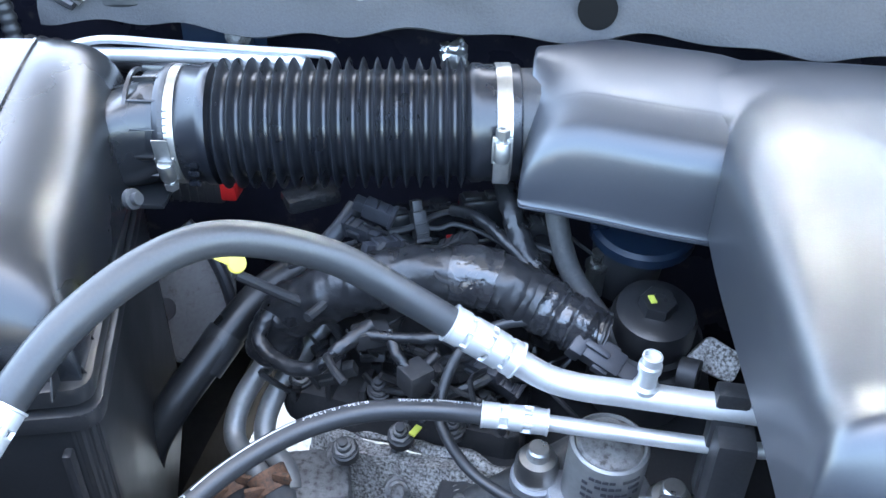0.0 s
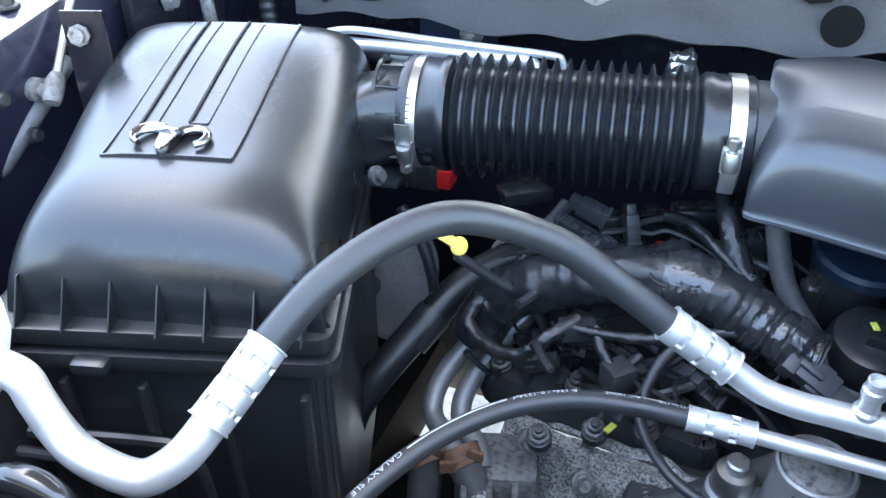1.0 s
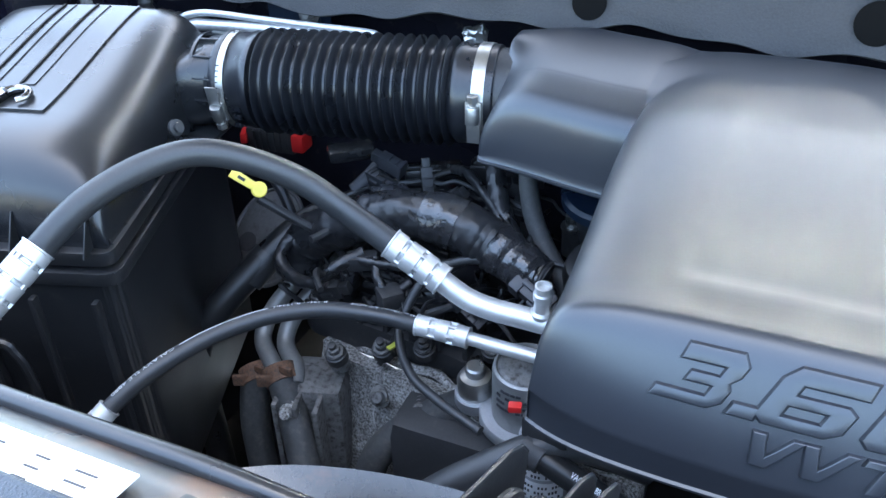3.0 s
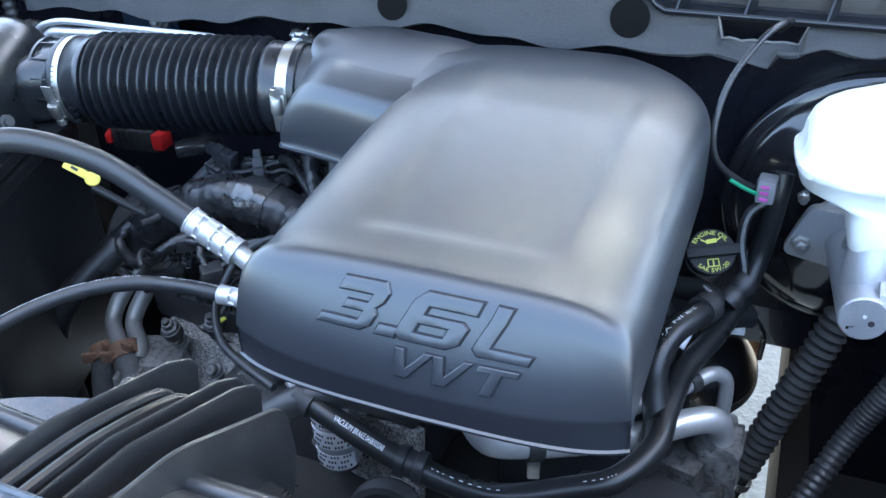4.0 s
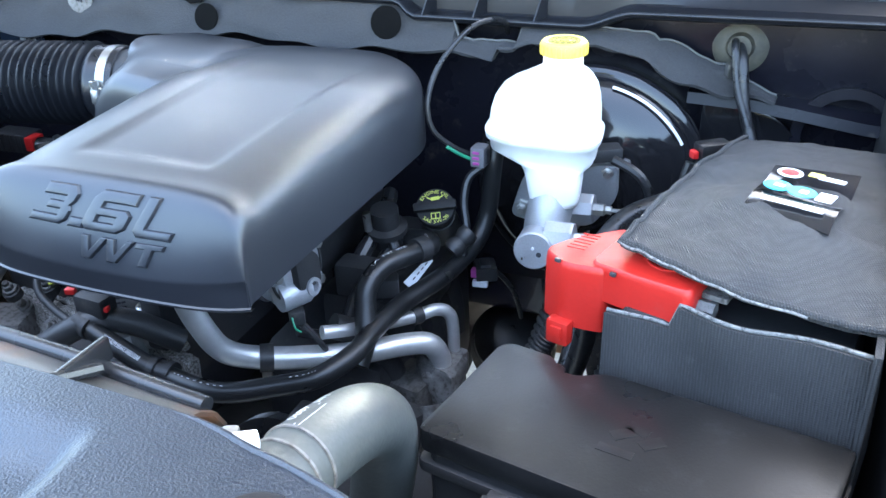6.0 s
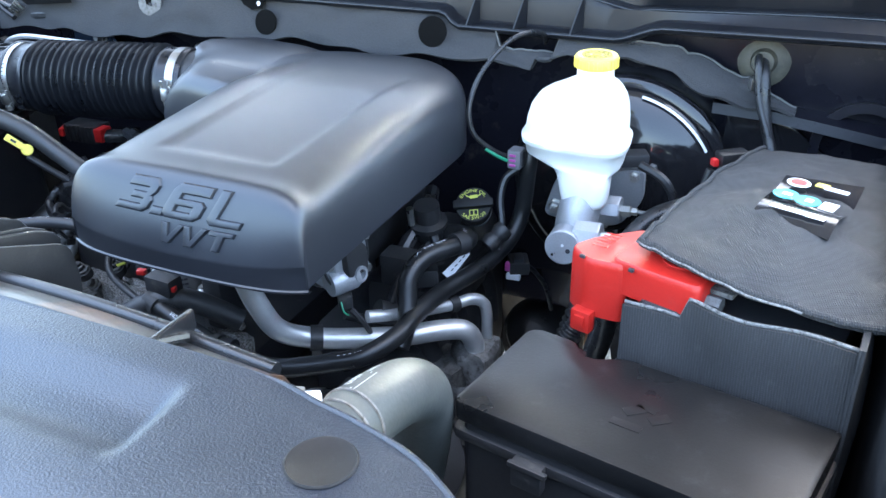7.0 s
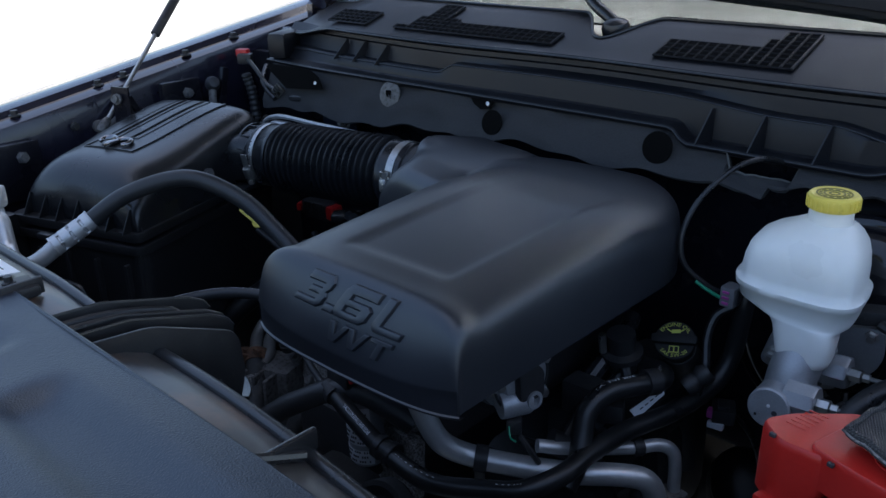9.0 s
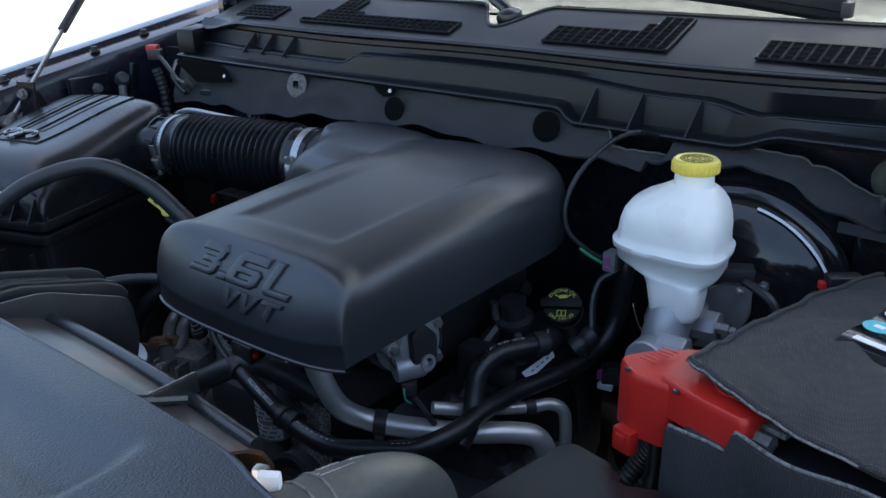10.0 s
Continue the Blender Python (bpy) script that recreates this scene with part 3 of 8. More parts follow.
def arch(n, p, theta0=-90.0, theta1=90.0):
    out = []
    for i in range(n + 1):
        th = radians(theta0 + (theta1 - theta0) * i / n)
        s, c = math.sin(th), math.cos(th)
        out.append((math.copysign(abs(s) ** (2 / p), s), max(c, 0) ** (2 / p)))
    return out


FACE_LOW = 1.111


CREST = 0.107


def crest_at(u):
    """How far back the front face's crest lies."""
    return 0.028 + 0.009 * (1 - abs(u) ** 2.4)


def face_at(u, h, s):
    """The cover's sloping front face; s runs from 0 at its foot to 1 at its crest."""
    crest_z = RIM + CREST * h
    foot_z = min(FACE_LOW - 0.008 * (1 - u * u), crest_z)
    crest_b = crest_at(u)
    foot_b = 0.004 + 0.012 * abs(u) ** 6 - 0.008 * (1 - u * u)
    a = COVER_W / 2 * (1 + u * (0.992 - 0.012 * s))
    bow = 0.004 * math.sin(math.pi * s) * h
    def straight(q):
        return foot_b + (crest_b - foot_b) * q - bow * 0.8, foot_z + (crest_z - foot_z) * q + bow * 0.7
    if s <= 0.8:
        return C(a, *straight(s))
    # soft roll from the face into the top
    t = (s - 0.8) / 0.2
    (b0, z0), b1, b2 = straight(0.8), crest_b, crest_b + 0.012
    return C(a, b0 * (1 - t) ** 2 + 2 * t * (1 - t) * b1 + t * t * b2, z0 * (1 - t) ** 2 + 2 * t * (1 - t) * crest_z + t * t * crest_z)


def face_point(u, s):
    return face_at(u, (1 - min(abs(u), 1) ** 6.8) ** (1 / 6.8), s)


def cover_top(a, b):
    u = (a / COVER_W) * 2 - 1
    # it climbs to a soft ridge and falls away behind it
    climb, fall = min(max((b - 0.04) / 0.31, 0), 1), max(b - 0.345, 0)
    z = 1.187 + 0.016 * (1 - (1 - climb) ** 1.3) - 0.1 * (fall - 0.02 * (1 - math.exp(-fall / 0.02))) - 0.005 * abs(u) ** 2
    # sunken field with a soft lip
    fa = soft_step(a, 0.084 + 0.02 * b, 0.096 + 0.03 * b) * (1 - soft_step(a, 0.25 + 0.02 * b, 0.264 + 0.03 * b))
    fb = soft_step(b, 0.084, 0.104) * (1 - soft_step(b, 0.36, 0.48))
    return z - 0.003 * fa * fb


# section of the side neck: distance from its front face and height
NECK = [(-0.005, 1.074), (-0.005, 1.0775), (0.0, 1.08), (0.001, 1.11), (0.004, 1.138), (0.008, 1.15), (0.014, 1.158), (0.022, 1.1645), (0.03, 1.168), (0.045, 1.1728), (0.056, 1.1758), (0.062, 1.1771), (0.069, 1.1783), (0.1, 1.181), (0.14, 1.184), (0.19, 1.1865), (0.2, 1.184), (0.207, 1.175), (0.21, 1.15), (0.212, 1.08)]


def neck_top(b):
    """Height of the side neck's upper skin where it meets the cover."""
    for (b0, z0), (b1, z1) in zip(NECK[2:], NECK[3:]):
        if b - 0.3716 <= b1:
            return z0 + (z1 - z0) * max(b - 0.3716 - b0, 0) / (b1 - b0)
    return NECK[-1][1]


def engine_cover():
    c = thing("engine_cover", C(0.17, 0.28, RIM), "satin black plastic engine cover with raised lettering", "engine cover")
    prof = arch(120, 6.8)
    def rim_row(k, db, dz):
        return [C(COVER_W / 2 * (1 + u * k), db + 0.014 * abs(u) ** 6 - 0.008 * (1 - u * u), RIM + min(dz, CREST * h + min(dz, 0))) for u, h in prof]
    rows = [rim_row(0.99, 0.012, -0.005), rim_row(1.0, 0.0035, -0.004), rim_row(1.002, 0.0018, -0.0026), rim_row(1.002, 0.0018, -0.0006), rim_row(0.998, 0.004, 0.0006), rim_row(0.995, 0.0042, 0.014), [C(COVER_W / 2 * (1 + u * 0.9925), 0.004 + 0.014 * abs(u) ** 6 - 0.008 * (1 - u * u), RIM + min(FACE_LOW - 0.008 * (1 - u * u) - RIM - 0.002, CREST * h)) for u, h in prof]]
    for s in (0.0, 0.03, 0.1, 0.25, 0.4, 0.55, 0.7, 0.8, 0.83, 0.86, 0.89, 0.92, 0.95, 0.975, 1.0):
        rows.append([face_at(u, h, s) for u, h in prof])
    last = 0.598
    for t in [0.012, 0.025, 0.04] + [0.055 + 0.945 * i / 76 for i in range(77)]:
        row = []
        for u, h in prof:
            start = crest_at(u) + 0.012
            depth = start + (last - start) * t
            right = COVER_W if depth < 0.43 else COVER_W - 0.172 + math.sqrt(max(0.172 ** 2 - (depth - 0.43) ** 2, 0.0))
            a = (right / 2) * (1 + u * 0.98)
            # the left side bulges a little towards the rear
            a -= 0.016 * soft_step(-u, 0.75, 1.0) * soft_step(depth, 0.03, 0.36)
            drop = 1 - 0.25 * soft_step(depth, 0.578, 0.598)
            k = soft_step(t, 0.0, 0.05)
            top = (RIM + CREST) * (1 - k) + cover_top(a, depth) * k
            full = RIM + (top - RIM) * h * drop
            # the left shoulder dies out into the neck
            if u < 0 and depth > 0.38:
                low = min(neck_top(depth) - 0.001, top)
                merged = low + (top - low) * soft_step(a, -0.016, 0.085)
                merged = RIM + (merged - RIM) * drop
                full = full + (max(merged, full) - full) * soft_step(depth, 0.385, 0.43)
            row.append(C(a, depth, full))
        rows.append(row)
    rows.append([C(COVER_W / 2 * (1 + u) * 0.6, 0.599, RIM) for u, h in prof])
    part("shell", loft(rows), COVERSKIN, c, angle=50)
    # side neck towards the air hose
    sec = []
    for a, k in [(-0.194, 0.94), (-0.1925, 0.98), (-0.19, 0.995), (-0.186, 1.0), (-0.18, 1.0), (-0.172, 1.0)] + [(-0.16 + 0.02 * i, 1.0) for i in range(13)]:
        b0 = 0.402 - 0.19 * soft_step(a, -0.19, 0.0) * 0.16
        # the front corner at the hose end is rounded off, the rear one stays high
        q = min(max((a + 0.194) / 0.065, 0), 1)
        low = 0.8 * (1 - math.sqrt(1 - (1 - q) ** 2))
        short = 0.25 * (1 - soft_step(a, -0.2, -0.1))
        raw = [(b0 + b * (1 - short * soft_step(b, 0.05, 0.19)), 1.078 + (z - 1.078) * (1 - low * (1 - soft_step(b, 0.03, 0.14)))) for b, z in NECK]
        mb, mz = b0 + 0.09, 1.13
        line = curve([(mb + (b - mb) * k, mz + (z - mz) * k, 0) for b, z in raw], 3)
        sink = 0.016 * soft_step(a, -0.02, 0.07)
        sec.append([C(a, q.x + 0.3 * sink, q.y - sink) for q in line])
    bm = loft(sec)
    bm.faces.new([v for v in list(bm.verts)[:len(sec[0])]])
    part("neck", bm, COVERSKIN, c, angle=50)
    part("spigot", turned([(0.0, 0), (0.056, 0), (0.058, 0.01), (0.058, 0.05), (0.0, 0.05)], (-0.03, 0.751, 1.1127), (1, 0.05, 0.02), 32), DARK, c)
    letters(c)


# block letters of the cover, drawn on a 10 x 10 field
GLYPHS = {
    "3": [[(0.5, 10), (8.5, 10), (10, 8.6), (10, 6.4), (9.2, 5.1), (10, 3.8), (10, 1.4), (8.5, 0), (0, 0), (0, 2.4), (7, 2.4), (7, 3.9), (3, 3.9), (3, 6.2), (7, 6.2), (7, 7.6), (0.5, 7.6)]],
    ".": [[(0, 0), (3.2, 0), (3.2, 2.6), (0, 2.6)]],
    "6": [[(1.5, 10), (10, 10), (10, 7.6), (3, 7.6), (3, 6.2), (8.6, 6.2), (10, 4.9), (10, 1.4), (8.5, 0), (1.5, 0), (0, 1.4), (0, 8.6)], [(3, 3.9), (7, 3.9), (7, 2.4), (3, 2.4)]],
    "L": [[(0, 10), (3, 10), (3, 2.4), (10, 2.4), (10, 0), (1.5, 0), (0, 1.4)]],
    "V": [[(0, 10), (3, 10), (5.2, 3.6), (7.6, 10), (10.4, 10), (6.8, 0), (3.4, 0)]],
    "T": [[(0, 10), (10, 10), (10, 7.4), (6.6, 7.4), (6.6, 0), (3.4, 0), (3.4, 7.4), (0, 7.4)]],
}


def letters(cover):
    def put(u0, s0, wide, tall, glyph, lean):
        bm = bmesh.new()
        deep = {}
        edges = []
        for turn, loop in enumerate(GLYPHS[glyph]):
            # split long sides so that the letter follows the face
            fine = []
            for p, q in zip(loop, loop[1:] + loop[:1]):
                steps = max(1, int(math.hypot(q[0] - p[0], q[1] - p[1]) / 2.0))
                fine += [Vector((p[0] + (q[0] - p[0]) * i / steps, p[1] + (q[1] - p[1]) * i / steps)) for i in range(steps)]
            n = len(fine)
            area = sum(fine[i].x * fine[(i + 1) % n].y - fine[(i + 1) % n].x * fine[i].y for i in range(n))
            sign = (1 if area > 0 else -1) * (1 if turn == 0 else -1)
            rings = []
            for inset, high in ((-0.15, -0.002), (0.0, 0.0012), (0.3, 0.0032), (0.55, 0.0036)):
                ring = []
                for i in range(n):
                    e0, e1 = (fine[i] - fine[i - 1]).normalized(), (fine[(i + 1) % n] - fine[i]).normalized()
                    n0, n1 = Vector((-e0.y, e0.x)) * sign, Vector((-e1.y, e1.x)) * sign
                    mid = (n0 + n1)
                    mid = mid / max(mid.dot(n0), 0.5)
                    q = fine[i] + mid * inset
                    v = bm.verts.new((q.x, q.y, 0))
                    deep[v] = high
                    ring.append(v)
                rings.append(ring)
            for a, b in zip(rings, rings[1:]):
                for i in range(n):
                    bm.faces.new((a[i], a[(i + 1) % n], b[(i + 1) % n], b[i]))
            edges += [bm.edges.get((rings[-1][i], rings[-1][(i + 1) % n])) for i in range(n)]
        bmesh.ops.triangle_fill(bm, edges=edges, use_beauty=True, use_dissolve=False)
        for v in bm.verts:
            x, y = v.co.x / 10, v.co.y / 10
            u, s = u0 + x * wide + y * lean, s0 + y * tall
            p = face_point(u, s)
            du, ds = face_point(u + 0.01, s) - p, face_point(u, s + 0.02) - p
            v.co = p + du.cross(ds).normalized() * deep[v]
        part("letter", bm, COVERSKIN, cover, angle=30)
    # upper line, then the smaller one below it
    for glyph, u0, w in (("3", -0.50, 0.27), (".", -0.205, 0.36), ("6", -0.115, 0.325), ("L", 0.265, 0.285)):
        put(u0, 0.43, w, 0.42, glyph, 0.11)
    for glyph, u0, w in (("V", -0.145, 0.2), ("V", 0.045, 0.2), ("T", 0.265, 0.2)):
        put(u0, 0.13, w, 0.25, glyph, 0.06)


# ---- intake hose with clamps ----
H0, H1 = Vector((-0.363, 0.7344, 1.107)), Vector((-0.016, 0.752, 1.113))


def intake_hose():
    way = (H1 - H0)
    long = way.length
    h = thing("intake_hose", H0 + way * 0.5 - Vector((0, 0, 0.06)), "black ribbed rubber air intake hose", "intake hose")
    prof = [(0.0, -0.012), (0.0605, -0.012), (0.062, -0.009), (0.062, 0.03), (0.065, 0.032), (0.065, 0.041)]
    ribs, s0, s1 = 18, 0.043, long - 0.04
    pitch = (s1 - s0) / ribs
    for k in range(ribs):
        for f, r in ((0.0, 0.056), (0.22, 0.0575), (0.36, 0.065), (0.45, 0.0686), (0.5, 0.0697), (0.55, 0.0686), (0.64, 0.065), (0.78, 0.0575)):
            prof.append((r, s0 + pitch * (k + f)))
    prof += [(0.06, s1), (0.0635, s1 + 0.004), (0.0635, s1 + 0.012), (0.062, s1 + 0.016), (0.062, long + 0.012), (0.0605, long + 0.014), (0.0, long + 0.014)]
    part("bellows", turned(prof, H0, way, 56), BELLOWS, h, angle=60)
    for k in range(4):
        part("moulded_mark", block(H0 + way.normalized() * 0.026 + Vector((0, -0.058, -0.007 - 0.011 * k)), (0.012, 0.004, 0.006), 0, 0.001), BELLOWS, h)
    d = way.normalized()
    for s in (0.002, long - 0.004):
        k = thing("hose_clamp", H0 + d * s - Vector((0, 0, 0.06)), "bright steel worm-drive hose clamp round the intake hose", "hose clamp", group="intake hose clamps")
        spin = -18 if s < 0.1 else 1
        part("band", turned([(0.0621, -0.0078), (0.0637, -0.0078), (0.0637, 0.0078), (0.0621, 0.0078)], H0 + d * s, d, 64), STEEL, k)
        ang = radians(spin)
        out = Vector((0, -math.cos(ang), math.sin(ang)))
        tang = Vector((0, math.sin(ang), math.cos(ang)))
        c = H0 + d * s + out * 0.068
        part("saddle", block(c - out * 0.003, (0.0205, 0.004, 0.03), 0, 0.001, tip=-spin), STEEL, k)
        part("housing", turned([(0, -0.011), (0.0075, -0.011), (0.0085, -0.009), (0.0085, 0.009), (0.0075, 0.011), (0, 0.011)], c + out * 0.001, tang, 20), STEEL, k)
        part("screw", turned([(0.0, 0), (0.0045, 0), (0.0045, 0.006), (0.0075, 0.0065), (0.0075, 0.0145), (0.006, 0.0155), (0.003, 0.0155), (0.003, 0.013), (0.0, 0.013)], c + out * 0.001 + tang * (0.01 if s > 0.1 else -0.01), tang if s > 0.1 else -tang, 6), STEEL, k)
        for q in range(7):
            w = ang + radians((-16 - 6.5 * q) if s > 0.1 else (16 + 6.5 * q))
            o = Vector((0, -math.cos(w), math.sin(w)))
            part("slot", block(H0 + d * s + o * 0.0638, (0.009, 0.0012, 0.0016), 12, 0, tip=-math.degrees(w)), INK, k)
        part("tail", block(c - out * 0.002 + tang * (-0.026 if s > 0.1 else 0.026), (0.0165, 0.0016, 0.026), 0, 0.0006, tip=-spin + (8 if s > 0.1 else -8)), STEEL, k)


# ---- air filter box ----
AO, AT = Vector((-0.60, 0.335, 0)), 8.5


def A(a, b, z):
    c, s = math.cos(radians(AT)), math.sin(radians(AT))
    return AO + Vector((a * c - b * s, a * s + b * c, z))


A0, A1 = -0.037, 0.258


def lid_right(b):
    return A1 - 0.065 * b


def airbox():
    x = thing("air_filter_box", A(0.09, 0.2, 0.7), "black plastic air filter box with a domed lid", "air filter box")
    n = 72
    rows = []
    deep = [0.028, 0.0285, 0.030, 0.034, 0.041, 0.052, 0.066, 0.082, 0.1, 0.12] + [0.14 + 0.0183 * i for i in range(15)] + [0.412, 0.424, 0.434, 0.442, 0.447, 0.449]
    for b in deep:
        t = min(max((b - 0.028) / 0.105, 0), 1)
        front = (1 - (1 - t) ** 2.6) ** (1 / 2.6)
        back = 1.0 if b < 0.394 else (1 - ((b - 0.394) / 0.056) ** 2.4) ** (1 / 2.4) if b < 0.449 else 0.0
        top = 1.150 + 0.036 * soft_step(b, 0.10, 0.42)
        foot = 1.044
        row = []
        left = A0 - 0.03 * soft_step(b, 0.05, 0.4)
        for u, h in arch(n, 4.2 + 2.0 * soft_step(b, 0.08, 0.25)):
            a = (left + lid_right(b)) / 2 + (lid_right(b) - left) / 2 * u * (1 - 0.02 * h)
            hump = 0.004 * (1 - u * u)
            row.append(A(a, b, foot + (top + hump - foot) * h * front * back))
        rows.append(row)
    part("lid", loft(rows), LID, x, "domed satin black lid", angle=50)
    # flange, seam and lower box
    fl = rounded([(A0 - 0.02, 0.004), (A1 + 0.006, 0.018), (A1 - 0.036, 0.47), (A0 - 0.02, 0.47)], 0.02)
    place = Matrix.Translation(AO) @ pose(0, 0, 0, 0, 0, AT)
    part("flange", slab(fl, 1.028, 1.046, 0.003, place), BOXBLACK, x)
    fl2 = rounded([(A0 - 0.024, 0.0), (A1 + 0.01, 0.014), (A1 - 0.032, 0.474), (A0 - 0.024, 0.474)], 0.023)
    part("seam", slab(fl2, 1.004, 1.022, 0.004, place), BOXBLACK, x)
    lo = rounded([(A0 - 0.008, 0.014), (A1 - 0.004, 0.028), (A1 - 0.046, 0.46), (A0 - 0.008, 0.46)], 0.025)
    part("body", slab(lo, 0.62, 1.01, 0.01, place), BOXBLACK, x)
    part("panel_rim", tube([A(-0.03, -0.006, 0.93), A(0.1, -0.006, 0.93), A(0.125, -0.006, 0.915), A(0.135, -0.006, 0.87), A(0.135, -0.006, 0.75)], 0.006, 8), BOXBLACK, x)
    for k in range(7):
        a = A0 + 0.018 + 0.043 * k
        part("gusset", slab([(0, 0), (0.035, 0), (0.035, 0.04), (0.024, 0.04)], -0.0008, 0.0008, 0, Matrix.Translation(A(a, 0.006, 1.045)) @ frame_at((0, 0, 0), A(0, 1, 0) - A(0, 0, 0), (0, 0, 1))), FIN, x)
    for k in range(9):
        b = 0.025 + 0.042 * k
        part("gusset", slab([(0, 0), (0.03, 0), (0.03, 0.05), (0.022, 0.05)], -0.0008, 0.0008, 0, Matrix.Translation(A(A1 + 0.003 - 0.093 * b, b + 0.012, 1.045)) @ frame_at((0, 0, 0), A(-1, 0, 0) - A(0, 0, 0), (0, 0, 1))), FIN, x)
    for k in range(4):
        a = A0 + 0.05 + 0.075 * k
        part("rib", block(A(a, 0.006, 0.88), (0.008, 0.012, 0.22), AT, 0.003), BOXBLACK, x)
    part("latch", block(A(-0.045, -0.012, 1.03), (0.036, 0.03, 0.045), AT, 0.01), BOXBLACK, x)
    part("button", block(A(0.052, -0.006, 1.02), (0.034, 0.018, 0.014), AT, 0.006), SATIN, x)
    part("lower_lip", tube([A(-0.05, -0.005, 0.9), A(0.05, -0.012, 0.9), A(0.075, -0.012, 0.885), A(0.085, -0.005, 0.86)], 0.006, 8), DARK, x)
    # raised badge field with lines
    def lid_top(a, b):
        u = (a - (A0 + lid_right(b)) / 2) / ((lid_right(b) - A0) / 2)
        return 1.150 + 0.036 * soft_step(b, 0.10, 0.42) + 0.004 * (1 - u * u) - 0.106 * (1 - (1 - min(abs(u), 1) ** 4.2) ** (1 / 4.2))
    def lay(a0, a1, b0, b1, high):
        bm = bmesh.new()
        m = 16
        rows = [[A(a0 + (a1 - a0) * i / 6, b0 + (b1 - b0) * j / m, lid_top(a0 + (a1 - a0) * i / 6, b0 + (b1 - b0) * j / m) + high) for i in range(7)] for j in range(m + 1)]
        loft(rows, bm)
        bmesh.ops.recalc_face_normals(bm, faces=bm.faces)
        bmesh.ops.solidify(bm, geom=bm.faces[:], thickness=0.004)
        return bm
    part("badge_field", lay(0.026, 0.154, 0.132, 0.4, 0.0012), LID, x)
    # two slots drawn flat, shaded side painted as a black strip, and the field's raised border
    for a0, a1, b0 in ((0.046, 0.062, 0.186), (0.094, 0.112, 0.19)):
        part("slot_shade_strip", lay(a0 - 0.0013, a0 + 0.0013, b0, 0.398, 0.0034), CAPBLACK, x)
        part("line", lay(a1 - 0.0006, a1 + 0.0006, b0, 0.398, 0.0026), LID, x)
        part("line", lay(a0, a1, b0 - 0.0012, b0, 0.0026), LID, x)
    for a in (0.0275, 0.1525):
        part("line", lay(a - 0.0012, a + 0.0012, 0.133, 0.399, 0.003), LID, x)
    part("line", lay(0.0275, 0.1525, 0.132, 0.1345, 0.003), LID, x)
    # plain dull emblem: two curled arcs round a wedge
    e = A(0.087, 0.153, lid_top(0.087, 0.153) + 0.003)
    for side in (-1, 1):
        arc = [e + A(side * (0.003 + 0.019 - 0.0165 * math.cos(w) * (1 - 0.06 * w)), 0.004 + 0.0165 * math.sin(w) * (1 - 0.06 * w), 0.004 + 0.0015 * math.sin(w)) - A(0, 0, 0) for w in (0.2, 0.7, 1.3, 1.9, 2.5, 3.1, 3.7, 4.3)]
        line = curve(arc, 4)
        part("emblem", sweep(bmesh.new(), line, [0.0032 + 0.0042 * (1 - i / (len(line) - 1)) for i in range(len(line))], 10, squash=0.8), EMBLEM, x, "plain curled dull grey metal emblem")
    bm = slab(rounded([(-0.009, 0.017), (0.009, 0.017), (0.0105, 0.006), (0.0065, -0.019), (0.0, -0.025), (-0.0065, -0.019), (-0.0105, 0.006)], 0.004, 3), -0.002, 0.008, 0.003, Matrix.Translation(e) @ pose(0, 0, 0, 4, 0, AT))
    part("emblem", bm, EMBLEM, x)
    # outlet neck: flattened at the lid, round at the hose
    d = (H1 - H0).normalized()
    rows = []
    for i in range(15):
        k = i / 14
        px = -0.43 + 0.075 * k
        q = 3.2 - 1.2 * soft_step(k, 0.1, 0.9)
        hy, hz = 0.054 + 0.0025 * soft_step(k, 0, 0.8), 0.047 + 0.0095 * soft_step(k, 0, 0.7)
        cy, cz = 0.716 + 0.018 * soft_step(k, 0, 0.8), 1.099 + 0.008 * k
        rows.append([Vector((px, cy + math.copysign(abs(math.cos(w)) ** (2 / q), math.cos(w)) * hy, cz + math.copysign(abs(math.sin(w)) ** (2 / q), math.sin(w)) * hz)) for w in [2 * math.pi * j / 40 for j in range(40)]])
    part("neck", loft(rows, ring=True, caps=True), LID, x, angle=50)
    part("neck_sleeve", turned([(0.0, -0.03), (0.0565, -0.03), (0.0575, -0.02), (0.0575, 0.02), (0.0, 0.02)], H0, d, 40), LID, x)
    part("neck_flange", turned([(0.0, -0.006), (0.064, -0.006), (0.0645, -0.004), (0.0645, 0.0), (0.0, 0.0)], H0, d, 44), DARK, x)
    for w in (-70, -35, -8, 20, 48, 76, 104, 132):
        o = Vector((0, -math.cos(radians(w)), math.sin(radians(w))))
        part("neck_rib", block(H0 - d * 0.021 + o * 0.0585, (0.03, 0.007, 0.002), 2, 0.0006, tip=-w), LID, x)
    part("neck_band", turned([(0.056, -0.042), (0.0605, -0.042), (0.0605, -0.038), (0.056, -0.038)], H0, d, 40), LID, x)
    part("neck_shelf", block((-0.41, 0.692, 1.05), (0.085, 0.075, 0.006), 2, 0.002), LID, x)
    part("bushing", turned([(0.0, 0), (0.010, 0), (0.010, 0.005), (0.006, 0.006), (0.006, 0.011), (0, 0.011)], (-0.362, 0.575, 1.108), (0.9, -0.3, 0.3), 18), DARK, x)


ground()
bay()
engine_mass()
throttle()
engine_cover()
intake_hose()
airbox()


